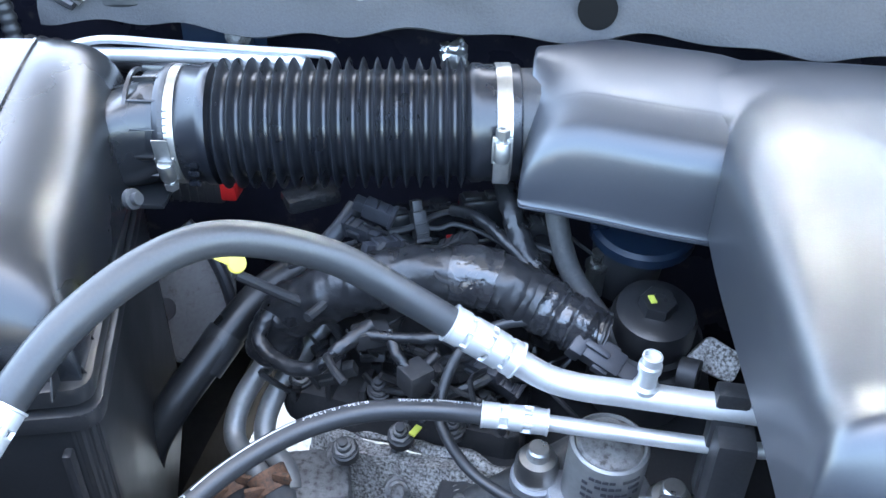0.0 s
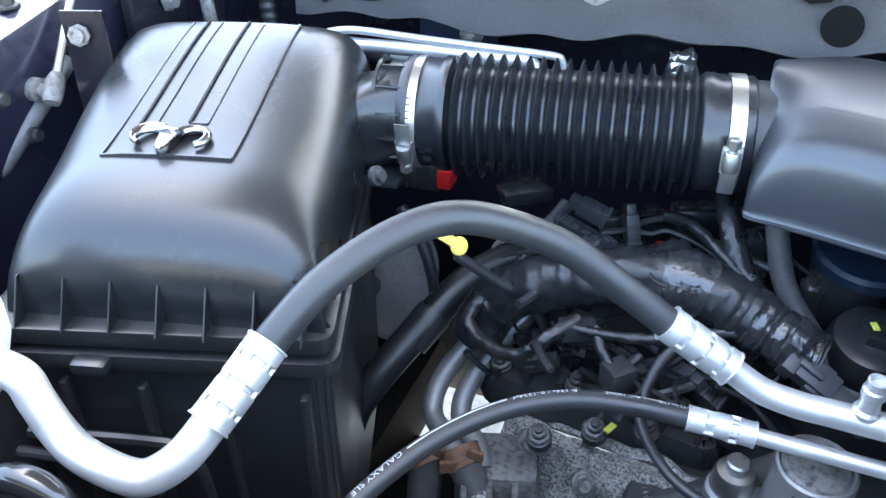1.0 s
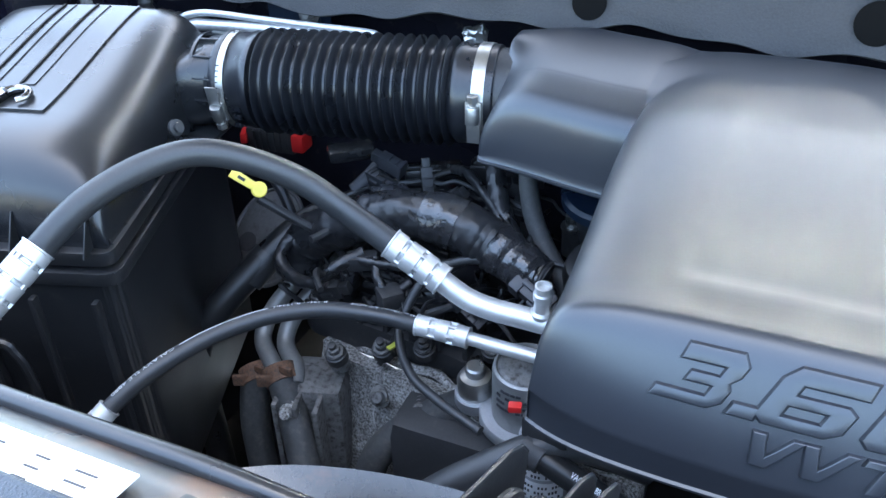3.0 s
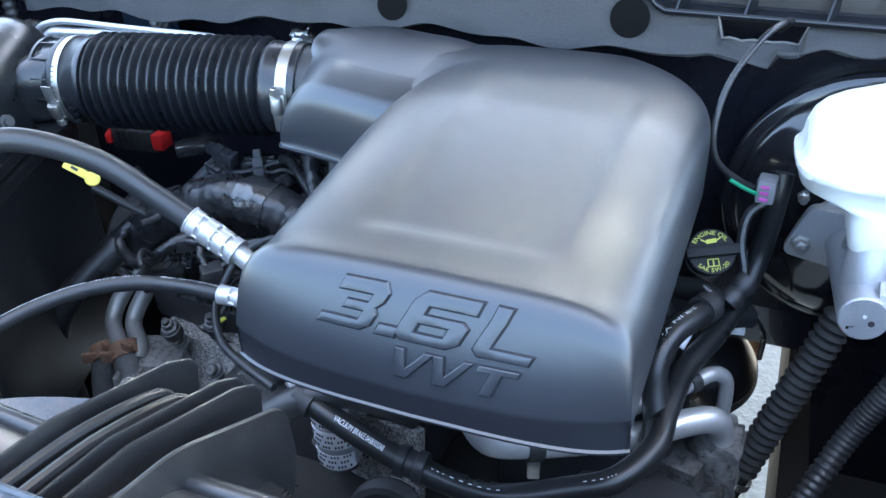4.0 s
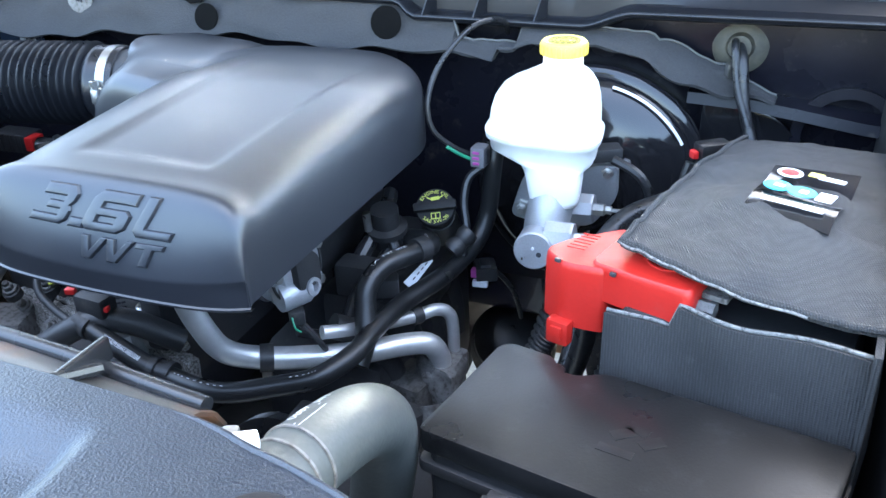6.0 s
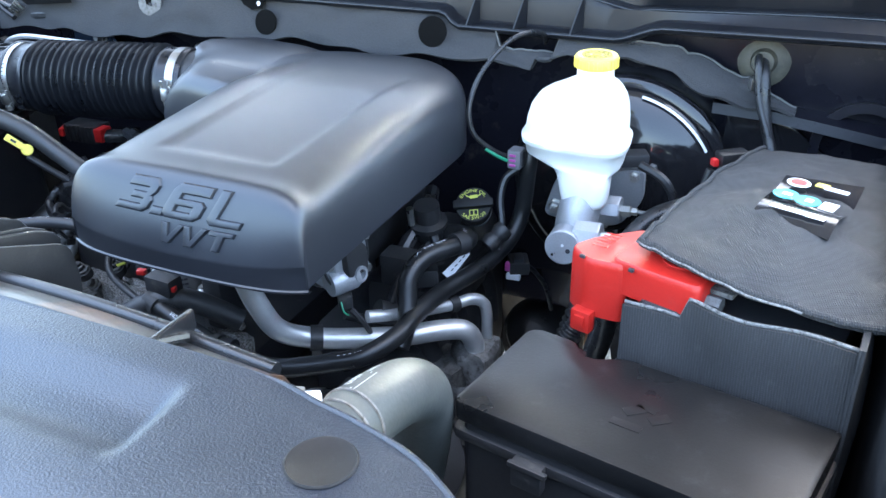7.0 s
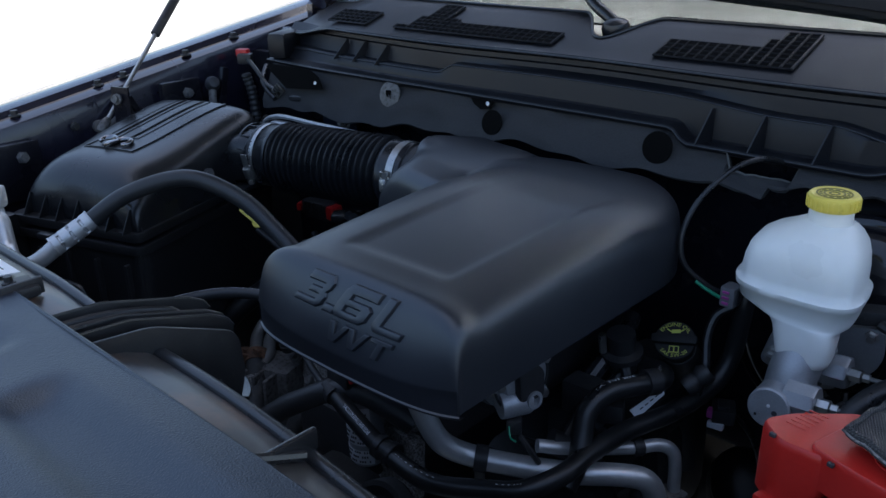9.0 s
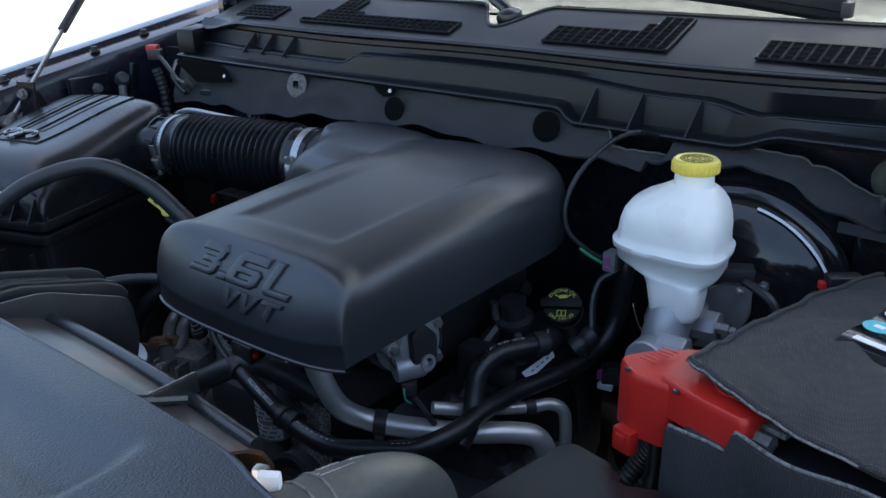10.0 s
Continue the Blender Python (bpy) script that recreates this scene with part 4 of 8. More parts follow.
# ---- brake fluid reservoir, master cylinder, booster ----
def ring_at(z, cx, cy, hx, hy, p, n=88, slope=0.0):
    out = []
    for k in range(n):
        w = 2 * math.pi * k / n
        c, s = math.cos(w), math.sin(w)
        x, y = math.copysign(abs(c) ** (2 / p), c) * hx, math.copysign(abs(s) ** (2 / p), s) * hy
        out.append(Vector((cx + x, cy + y - 0.117 * x, z + slope * x)))
    return out


def brake_unit():
    r = thing("brake_fluid_reservoir", (0.715, 0.61, 1.04), "milky white plastic brake fluid reservoir with yellow cap", "fluid reservoir")
    rows = [ring_at(z, 0.72 + (cx - 0.72) * 0.85, cy, hx * 0.905, hy * 0.92, p, slope=sl) for z, cx, cy, hx, hy, p, sl in (
        (1.036, 0.722, 0.605, 0.03, 0.026, 3.0, 0), (1.038, 0.722, 0.605, 0.035, 0.031, 3.2, 0), (1.046, 0.722, 0.606, 0.0375, 0.0335, 3.4, 0), (1.068, 0.72, 0.61, 0.041, 0.037, 3.6, 0),
        (1.079, 0.718, 0.612, 0.0425, 0.0385, 3.6, -0.02), (1.0865, 0.715, 0.618, 0.0475, 0.044, 3.4, -0.06), (1.0905, 0.706, 0.63, 0.061, 0.056, 3.2, -0.1), (1.0945, 0.699, 0.64, 0.073, 0.064, 3.2, -0.1), (1.1, 0.697, 0.642, 0.0785, 0.068, 3.4, -0.06), (1.116, 0.697, 0.642, 0.0805, 0.07, 3.4, -0.03),
        (1.1185, 0.697, 0.642, 0.0855, 0.0745, 3.4, -0.02), (1.1265, 0.697, 0.642, 0.0865, 0.0755, 3.4, -0.02), (1.1295, 0.697, 0.642, 0.0815, 0.0705, 3.4, -0.02), (1.14, 0.698, 0.642, 0.0795, 0.0695, 3.4, 0.0), (1.155, 0.699, 0.642, 0.0785, 0.0685, 3.4, 0.0),
        (1.17, 0.7, 0.642, 0.0755, 0.0665, 3.1, 0.02), (1.182, 0.702, 0.642, 0.07, 0.062, 2.8, 0.06), (1.192, 0.705, 0.641, 0.06, 0.055, 2.6, 0.1), (1.2, 0.711, 0.639, 0.048, 0.046, 2.3, 0.12), (1.207, 0.719, 0.637, 0.036, 0.036, 2.1, 0.06),
        (1.2095, 0.723, 0.636, 0.029, 0.029, 2, 0), (1.228, 0.723, 0.636, 0.028, 0.028, 2, 0))]
    # shallow upright flutes round the upper body
    for k, row in enumerate(rows):
        if 11 < k < 15:
            mid = sum(row, Vector()) / len(row)
            for i, q in enumerate(row):
                row[i] = mid + (q - mid) * (1 + 0.012 * math.cos(2 * math.pi * 11 * i / len(row)) * (1, 1, 0.5)[k - 12])
    bm = loft(rows, ring=True, caps=True)
    part("bottle", bm, MILKY, r, angle=60)
    cap = part("cap", turned([(0.0, 0.0), (0.028, 0.0), (0.0293, 0.002), (0.0297, 0.011), (0.0288, 0.016), (0.0266, 0.018), (0.0235, 0.017), (0.0, 0.017)], (0.723, 0.636, 1.226), (0, 0, 1), 40), YELLOW, r, "yellow screw cap")
    for k in range(28):
        w = 2 * math.pi * k / 28
        part("grip", block((0.723 + 0.0295 * math.cos(w), 0.636 + 0.0295 * math.sin(w), 1.2335), (0.0022, 0.0022, 0.012), math.degrees(w), 0), YELLOW, cap)
    for rad, wide in ((0.0195, 0.0011), (0.0115, 0.0011), (0.0055, 0.001)):
        part("print_ring", turned([(rad - wide, 0), (rad + wide, 0), (rad + wide, 0.0006), (rad - wide, 0.0006)], (0.723, 0.636, 1.2432), (0, 0, 1), 40), CAPINK, cap)
    for k in range(12):
        w = 2 * math.pi * k / 12
        part("print_bar", block((0.723 + 0.0155 * math.cos(w), 0.636 + 0.0155 * math.sin(w), 1.2434), (0.003, 0.005, 0.0006), math.degrees(w), 0), CAPINK, cap)
    m = thing("master_cylinder", (0.71, 0.6, 0.96), "cast aluminium brake master cylinder bolted to the booster", "master cylinder")
    ax = Vector((0.05, 0.98, -0.09))
    end = Vector((0.706, 0.53, 0.996))
    part("barrel", turned([(0.0, 0), (0.024, 0), (0.0258, 0.002), (0.0262, 0.045), (0.0262, 0.05), (0.0275, 0.2), (0.05, 0.21), (0.05, 0.23), (0.0, 0.23)], end, ax, 36), CASTALU, m)
    part("end_mark", turned([(0.0, 0), (0.0035, 0), (0.0035, 0.0008), (0, 0.0008)], end + Vector((0.008, -0.0006, -0.004)), -ax, 12), INK, m)
    part("end_mark", turned([(0.0, 0), (0.002, 0), (0.002, 0.001), (0, 0.001)], end + Vector((0.0, -0.0006, 0.004)), -ax, 12), LABEL, m)
    for k in range(6):
        part("end_print", block(end + Vector((-0.014 + 0.005 * k, 0.0, -0.012 + 0.001 * (k % 2))), (0.003, 0.0012, 0.004), -3, 0), STEEL, m)
    part("saddle", tube([(0.714, 0.585, 1.0), (0.716, 0.59, 1.02), (0.72, 0.602, 1.042)], 0.03, 24, 4), CASTALU, m)
    part("saddle", tube([(0.72, 0.66, 0.99), (0.725, 0.66, 1.03)], 0.026, 20, 4), CASTALU, m)
    for y, z, x in ((0.652, 1.006, 0.735), (0.556, 1.006, 0.72)):
        part("port_boss", turned([(0.0, 0), (0.022, 0), (0.022, 0.033), (0.02, 0.036), (0.0, 0.036)], (x, y, z), (1, -0.1, 0.05), 8), CASTALU, m)
        part("pipe_nut", turned([(0.0, 0), (0.009, 0), (0.009, 0.014), (0.006, 0.016), (0.006, 0.024), (0, 0.024)], (x + 0.036, y - 0.004, z + 0.002), (1, -0.1, 0.05), 6), STEEL, m)
        part("brake_pipe", tube([(x + 0.055, y - 0.006, z + 0.003), (x + 0.09, y - 0.01, z + 0.003), (x + 0.115, y + 0.01, z - 0.02), (x + 0.12, y + 0.02, z - 0.1), (x + 0.1, y + 0.03, z - 0.2)], 0.0032, 8), DULLALU, m)
    ear = rounded([(-0.075, -0.03), (-0.02, -0.04), (0.05, -0.03), (0.085, 0.02), (0.085, 0.075), (0.05, 0.07), (0.0, 0.04), (-0.05, 0.045), (-0.06, 0.02)], 0.014)
    part("flange", slab(ear, 0, 0.014, 0.003, frame_at((0.715, 0.72, 0.985), (0.99, -0.117, 0), (0, -0.1, 1))), CASTALU, m)
    for dx, dz in ((-0.055, -0.012), (0.068, 0.06)):
        part("nut", turned([(0, 0), (0.013, 0), (0.013, 0.004), (0.009, 0.005), (0.009, 0.014), (0.005, 0.015), (0.005, 0.024), (0, 0.024)], (0.715 + dx, 0.708 - 0.1 * dx, 0.985 + dz), (0, -1, 0.05), 6), STEEL, m)
    part("sensor", block((0.775, 0.69, 1.075), (0.05, 0.03, 0.02), 20, 0.004), DARK, m)
    part("sensor_wire", tube([(0.79, 0.68, 1.07), (0.83, 0.67, 1.05), (0.85, 0.665, 1.0), (0.855, 0.66, 0.9)], 0.007, 8), TAPE, m)
    part("sensor_clip", block((0.76, 0.68, 1.083), (0.012, 0.01, 0.01), 20, 0.002), REDWIRE, m)
    b = thing("brake_booster", (0.74, 0.85, 0.8), "gloss black round brake booster on the firewall", "brake booster")
    bc, bw = Vector((0.738, 0.735, 0.985)), Vector((0.09, 0.99, -0.03))
    part("shell", turned([(0.0, 0), (0.05, 0.0), (0.056, 0.012), (0.075, 0.018), (0.11, 0.026), (0.14, 0.036), (0.155, 0.05), (0.163, 0.056), (0.166, 0.064), (0.176, 0.066), (0.182, 0.072), (0.182, 0.082), (0.174, 0.088), (0.172, 0.15), (0.1, 0.2), (0, 0.2)], bc, bw, 72), GLOSS, b, angle=50)
    for r0, r1 in ((0.1588, 0.1622),):
        strip = []
        for k in range(21):
            w = radians(30 + 48 * k / 20)
            row = []
            for rr in (r0, r1):
                d = Vector((1, -0.117, 0)).normalized() * math.cos(w) + Vector((0, 0, 1)) * math.sin(w)
                row.append(bc + bw.normalized() * (0.0445 + 0.72 * (rr - 0.15)) + d * rr)
            strip.append(row)
        part("label_strip", sheet(strip, 0.0012), LABEL, b, "pale curved label strip")
    part("hub_ring", turned([(0.052, 0.008), (0.058, 0.006), (0.06, 0.012), (0.054, 0.014)], bc, bw, 48), GLOSS, b)
    for w in (40, 160, 280):
        o = Vector((1, -0.117, 0)).normalized() * math.cos(radians(w)) + Vector((0, 0, 1)) * math.sin(radians(w))
        part("stud", turned([(0, 0), (0.008, 0), (0.008, 0.008), (0.005, 0.009), (0.005, 0.018), (0, 0.018)], bc + o * 0.085 + bw.normalized() * 0.02, -bw, 6), STEEL, b)


# ---- battery side: blanket, red terminal cover, fuse box ----
def battery_side():
    T = -17.0
    bt = thing("battery", (0.98, 0.4, 0.8), "black battery under a padded grey blanket", "battery")
    place = Matrix.Translation((0.83, 0.252, 0)) @ pose(0, 0, 0, 0, 0, T)
    part("case", slab(rounded([(0.004, 0.004), (0.2, 0.004), (0.2, 0.35), (0.004, 0.35)], 0.01), 0.85, 1.095, 0.006, place), DARK, bt)
    bk = thing("battery_blanket", (0.95, 0.4, 0.9), "grey woven insulating blanket sagging over the battery", "battery blanket")
    # upper flap, drooping at its free corner
    rows = []
    for j in range(43):
        v = j / 42
        row = []
        for i in range(49):
            u = i / 48
            left = Vector((0.829, 0.289, 1.146)).lerp(Vector((0.955, 0.64, 1.13)), v) + Vector((-0.012 * math.sin(math.pi * v), 0, 0))
            right = Vector((1.09, 0.215, 1.125)).lerp(Vector((1.17, 0.585, 1.13)), v)
            p = left.lerp(right, u)
            p.y -= 0.03 * math.sin(math.pi * u) * (1 - v)
            p.z += 0.02 * math.sin(math.pi * min(u * 1.1, 1)) * math.sin(math.pi * (0.15 + 0.8 * v)) + 0.007 * noise.noise(p * 14) + 0.0035 * noise.noise(p * 36) + 0.0015 * noise.noise(p * 80)
            p.z -= 0.012 * soft_step(1 - v, 0.8, 1.0) * math.sin(math.pi * u)
            row.append(p)
        rows.append(row)
    part("flap", sheet(rows, 0.006), BLANKET, bk)
    hem = [r[0] for r in rows[::-1]] + rows[0][1:] + [r[-1] for r in rows[1:]]
    part("hem", sweep(bmesh.new(), [p + Vector((0, 0, 0.001)) for p in hem], 0.0036, 8, squash=0.8), BLANKET, bk)
    part("worn_hem", sweep(bmesh.new(), [r[0] + Vector((-0.003, -0.001, -0.001)) for r in rows[:14][::-1]] + [p + Vector((0, -0.0035, -0.001)) for p in rows[0][1:30]], 0.0014, 6), PALEHEM, bk, "pale worn hem")
    # front wall with a notch under the red cover
    rows = []
    for i in range(31):
        u = i / 30
        base = Vector((0.822, 0.243, 0)).lerp(Vector((1.04, 0.176, 0)), u)
        top = 1.086 if u < 0.27 else 1.112 - 0.004 * u
        top += 0.003 * math.sin(u * 9)
        rows.append([Vector((base.x, base.y - 0.006 * math.sin(u * 3.1) + 0.02 * k + 0.002 * math.sin(u * 14 + k * 4), 0.86 + (top - 0.86) * k)) for k in (0, 0.2, 0.4, 0.6, 0.8, 0.93, 1.0)])
    part("front_wall", sheet(rows, 0.006), BLANKET, bk)
    part("worn_hem", sweep(bmesh.new(), [r[-1] + Vector((0, -0.001, 0.002)) for r in rows], 0.0019, 8), PALEHEM, bk, "pale worn hem")
    rows = []
    for i in range(13):
        u = i / 12
        base = Vector((1.04, 0.176, 0)).lerp(Vector((1.10, 0.5, 0)), u)
        rows.append([Vector((base.x + 0.012 * math.sin(k * 3) * math.sin(u * 6), base.y, 0.86 + 0.262 * k)) for k in (0, 0.25, 0.5, 0.75, 0.95, 1.0)])
    part("side_wall", sheet(rows, 0.006), BLANKET, bk)
    p = thing("plastic_pouch", (1.0, 0.41, 1.15), "small black printed plastic pouch lying on the blanket", "pouch")
    rows = []
    for j in range(9):
        v = j / 8
        rows.append([Vector((0.94, 0.375, 0)).lerp(Vector((1.012, 0.327, 0)), u).lerp(Vector((0.975, 0.477, 0)).lerp(Vector((1.058, 0.462, 0)), u), v) + Vector((0, 0, 1.157 + 0.006 * math.sin(v * 7) * (0.4 + u) - 0.004 * u)) for u in [k / 8 for k in range(9)]])
    part("sleeve", sheet(rows, 0.002), GLOSS, p)
    for u, v, mat, r in ((0.22, 0.45, CYAN, 0.014), (0.52, 0.42, CYAN, 0.014), (0.25, 0.78, LABEL, 0.013), (0.25, 0.78, REDWIRE, 0.009)):
        q = Vector((0.94, 0.375, 0)).lerp(Vector((1.012, 0.327, 0)), u).lerp(Vector((0.975, 0.477, 0)).lerp(Vector((1.058, 0.462, 0)), u), v)
        part("print_disc", turned([(0, 0), (r, 0), (r, 0.0008), (0, 0.0008)], q + Vector((0, 0, 1.1615 + 0.0006 * (mat is REDWIRE))), (0.05, 0.02, 1), 24), mat, p)
    for u, v, mat, sx, sy in ((0.8, 0.4, LABEL, 0.016, 0.02), (0.75, 0.75, LABEL, 0.026, 0.008), (0.55, 0.8, YELLOW, 0.014, 0.01), (0.4, 0.14, LABEL, 0.04, 0.008), (0.75, 0.16, LABEL, 0.02, 0.01), (0.24, 0.45, LABEL, 0.01, 0.006), (0.54, 0.42, LABEL, 0.008, 0.008)):
        q = Vector((0.94, 0.375, 0)).lerp(Vector((1.012, 0.327, 0)), u).lerp(Vector((0.975, 0.477, 0)).lerp(Vector((1.058, 0.462, 0)), u), v)
        part("print_bar", block(q + Vector((0, 0, 1.1625)), (sx, sy, 0.001), -25, 0), mat, p)
    # red terminal cover
    rc = thing("terminal_cover", (0.82, 0.3, 1.04), "red plastic battery terminal cover", "terminal cover")
    def R(u, v, z):
        c, s = math.cos(radians(-22)), math.sin(radians(-22))
        return Vector((0.754 + u * c - v * s, 0.297 + u * s + v * c, z))
    place = Matrix.Translation((0.754, 0.297, 0)) @ pose(0, 0, 0, 0, 0, -22)
    # main hood: low on its outer end
    def moulded(outline, high, low):
        mid_u, mid_v = sum(u for u, v in outline) / len(outline), sum(v for u, v in outline) / len(outline)
        def step(k, z):
            return [R(mid_u + (u - mid_u) * k, mid_v + (v - mid_v) * k, z) for u, v in outline]
        rows = [step(1.0, low), step(0.995, low + (high - low) * 0.5), step(0.985, high - 0.008), step(0.965, high - 0.002), step(0.93, high), step(0.5, high + 0.0015)]
        return loft(rows, ring=True, caps=True)
    part("head", moulded(rounded([(-0.002, 0.004), (0.03, -0.012), (0.072, -0.002), (0.072, 0.09), (0.046, 0.09), (0.008, 0.036)], 0.01), 1.124, 1.055), RED, rc)
    part("arm", moulded(rounded([(0.05, 0.0), (0.1, -0.004), (0.155, -0.004), (0.155, 0.07), (0.05, 0.085)], 0.01), 1.128, 1.09), RED, rc)
    part("tab", block(R(0.03, -0.014, 1.05), (0.024, 0.014, 0.026), -22, 0.003), RED, rc)
    part("tab_face", block(R(0.03, -0.0215, 1.051), (0.012, 0.004, 0.014), -22, 0.001), RED, rc)
    # small dark blocks painted as the shade in two slots
    for u in (0.022, 0.078):
        part("slot", block(R(u, -0.008 if u < 0.05 else -0.004, 1.1235), (0.006, 0.004, 0.004), -22, 0.001), INK, rc)
    for k in range(6):
        part("rib", block(R(0.03, 0.012 + 0.0065 * k, 1.1303), (0.018, 0.0014, 0.0009), -22 + 8, 0), RED, rc)
    part("raised_ring", turned([(0.020, 0), (0.0225, 0), (0.0225, 0.002), (0.020, 0.002)], R(0.115, 0.04, 1.129), (0, 0, 1), 32), RED, rc)
    part("clamp_bolt", turned([(0, 0), (0.009, 0), (0.009, 0.03), (0, 0.03)], R(0.14, 0.015, 1.105), (0.9, -0.35, 0), 6), GREYCAST, rc)
    part("clamp_plate", block(R(0.165, 0.03, 1.115), (0.026, 0.02, 0.006), -22, 0.002), GREYCAST, rc)
    # dark filler added where bright ground would show under the battery
    tray = thing("battery_gap_filler", (0.9, 0.4, 0.75), "dark filler added under the battery to hide lit ground", "battery tray")
    part("tray", slab(rounded([(0.75, 0.28), (1.05, 0.19), (1.14, 0.56), (0.86, 0.66), (0.78, 0.5)], 0.02), 0.7, 0.8, 0.01), SOIL, tray)
    part("side", slab(rounded([(0.76, 0.26), (0.8, 0.25), (0.9, 0.62), (0.86, 0.64)], 0.01), 0.6, 0.86, 0.006), SOIL, tray)
    # fuse box
    fz = thing("fuse_box", (0.85, 0.13, 0.8), "black plastic fuse box with a flat scratched lid", "fuse box")
    top = rounded([(0.680, 0.104), (0.70, 0.168), (0.723, 0.243), (0.735, 0.248), (0.778, 0.234), (0.785, 0.215), (0.80, 0.208), (0.83, 0.218), (1.034, 0.158), (0.985, 0.012)], 0.008, 3)
    part("lid", slab(top, 1.022, 1.046, 0.004), FUSELID, fz)
    low_step = rounded([(0.712, 0.19), (0.722, 0.243), (0.735, 0.25), (0.79, 0.236), (0.79, 0.2)], 0.006, 3)
    part("lid_step", slab(low_step, 1.015, 1.036, 0.004), FUSELID, fz)
    def inset(k):
        mx, my = 0.85, 0.13
        return [(mx + (x - mx) * k, my + (y - my) * k) for x, y in ((0.680, 0.104), (0.723, 0.243), (1.034, 0.158), (0.985, 0.012))]
    part("rim", slab(rounded(inset(1.015), 0.01), 1.0, 1.012, 0.003), DARK, fz)
    part("body", slab(rounded(inset(0.95), 0.01), 0.75, 1.02, 0.005), DARK, fz)
    for k, (x, y) in enumerate(((0.765, 0.062), (0.90, 0.03))):
        part("clip", block((x, y, 1.008), (0.032, 0.012, 0.03), -16, 0.003), DARK, fz)
        part("clip_bar", block((x, y - 0.006, 1.02), (0.04, 0.006, 0.006), -16, 0.002), DARK, fz)
    for k in range(3):
        part("raised_mark", block((0.85 + 0.012 * k, 0.135 - 0.004 * k + 0.012 * (k % 2), 1.0463), (0.02, 0.012, 0.0006), 30 - 60 * (k % 2), 0.0002), FUSELID, fz)
    part("raised_mark", block((0.845, 0.112, 1.0463), (0.03, 0.01, 0.0006), -16, 0.0002), FUSELID, fz)


# ---- air conditioning lines ----
def crimp(line_pts, r, mat, parent, steps=4):
    """A swaged collar: flat bands, narrow grooves bridged by the jaw marks."""
    line = curve(line_pts, 28)
    count = len(line) - 1
    radii = []
    for i in range(count + 1):
        t = i / count
        f = (steps * t) % 1
        groove = 1.0 if min(f, 1 - f) < 0.13 and 0.06 < t < 0.94 else 0.0
        radii.append(r * (1.0 - 0.24 * groove + (0.06 if t < 0.05 or t > 0.96 else 0)))
    collar = part("crimped_collar", sweep(bmesh.new(), line, radii, 24), mat, parent, "bright crimped aluminium collar", angle=30)
    for k in range(1, steps):
        i = round(count * k / steps)
        way = (line[i + 1] - line[i - 1]).normalized()
        side = way.orthogonal().normalized()
        up = way.cross(side)
        for q in range(6):
            w = 2 * math.pi * (q + 0.5 * (k % 2)) / 6
            out = side * math.cos(w) + up * math.sin(w)
            tooth = block((0, 0, 0), (0.011, 0.003, 0.0034), 0, 0.0008)
            bmesh.ops.transform(tooth, matrix=frame_at(line[i] + out * r * 0.9, way, out.cross(way)), verts=tooth.verts)
            part("jaw_mark", tooth, mat, collar)
    return collar


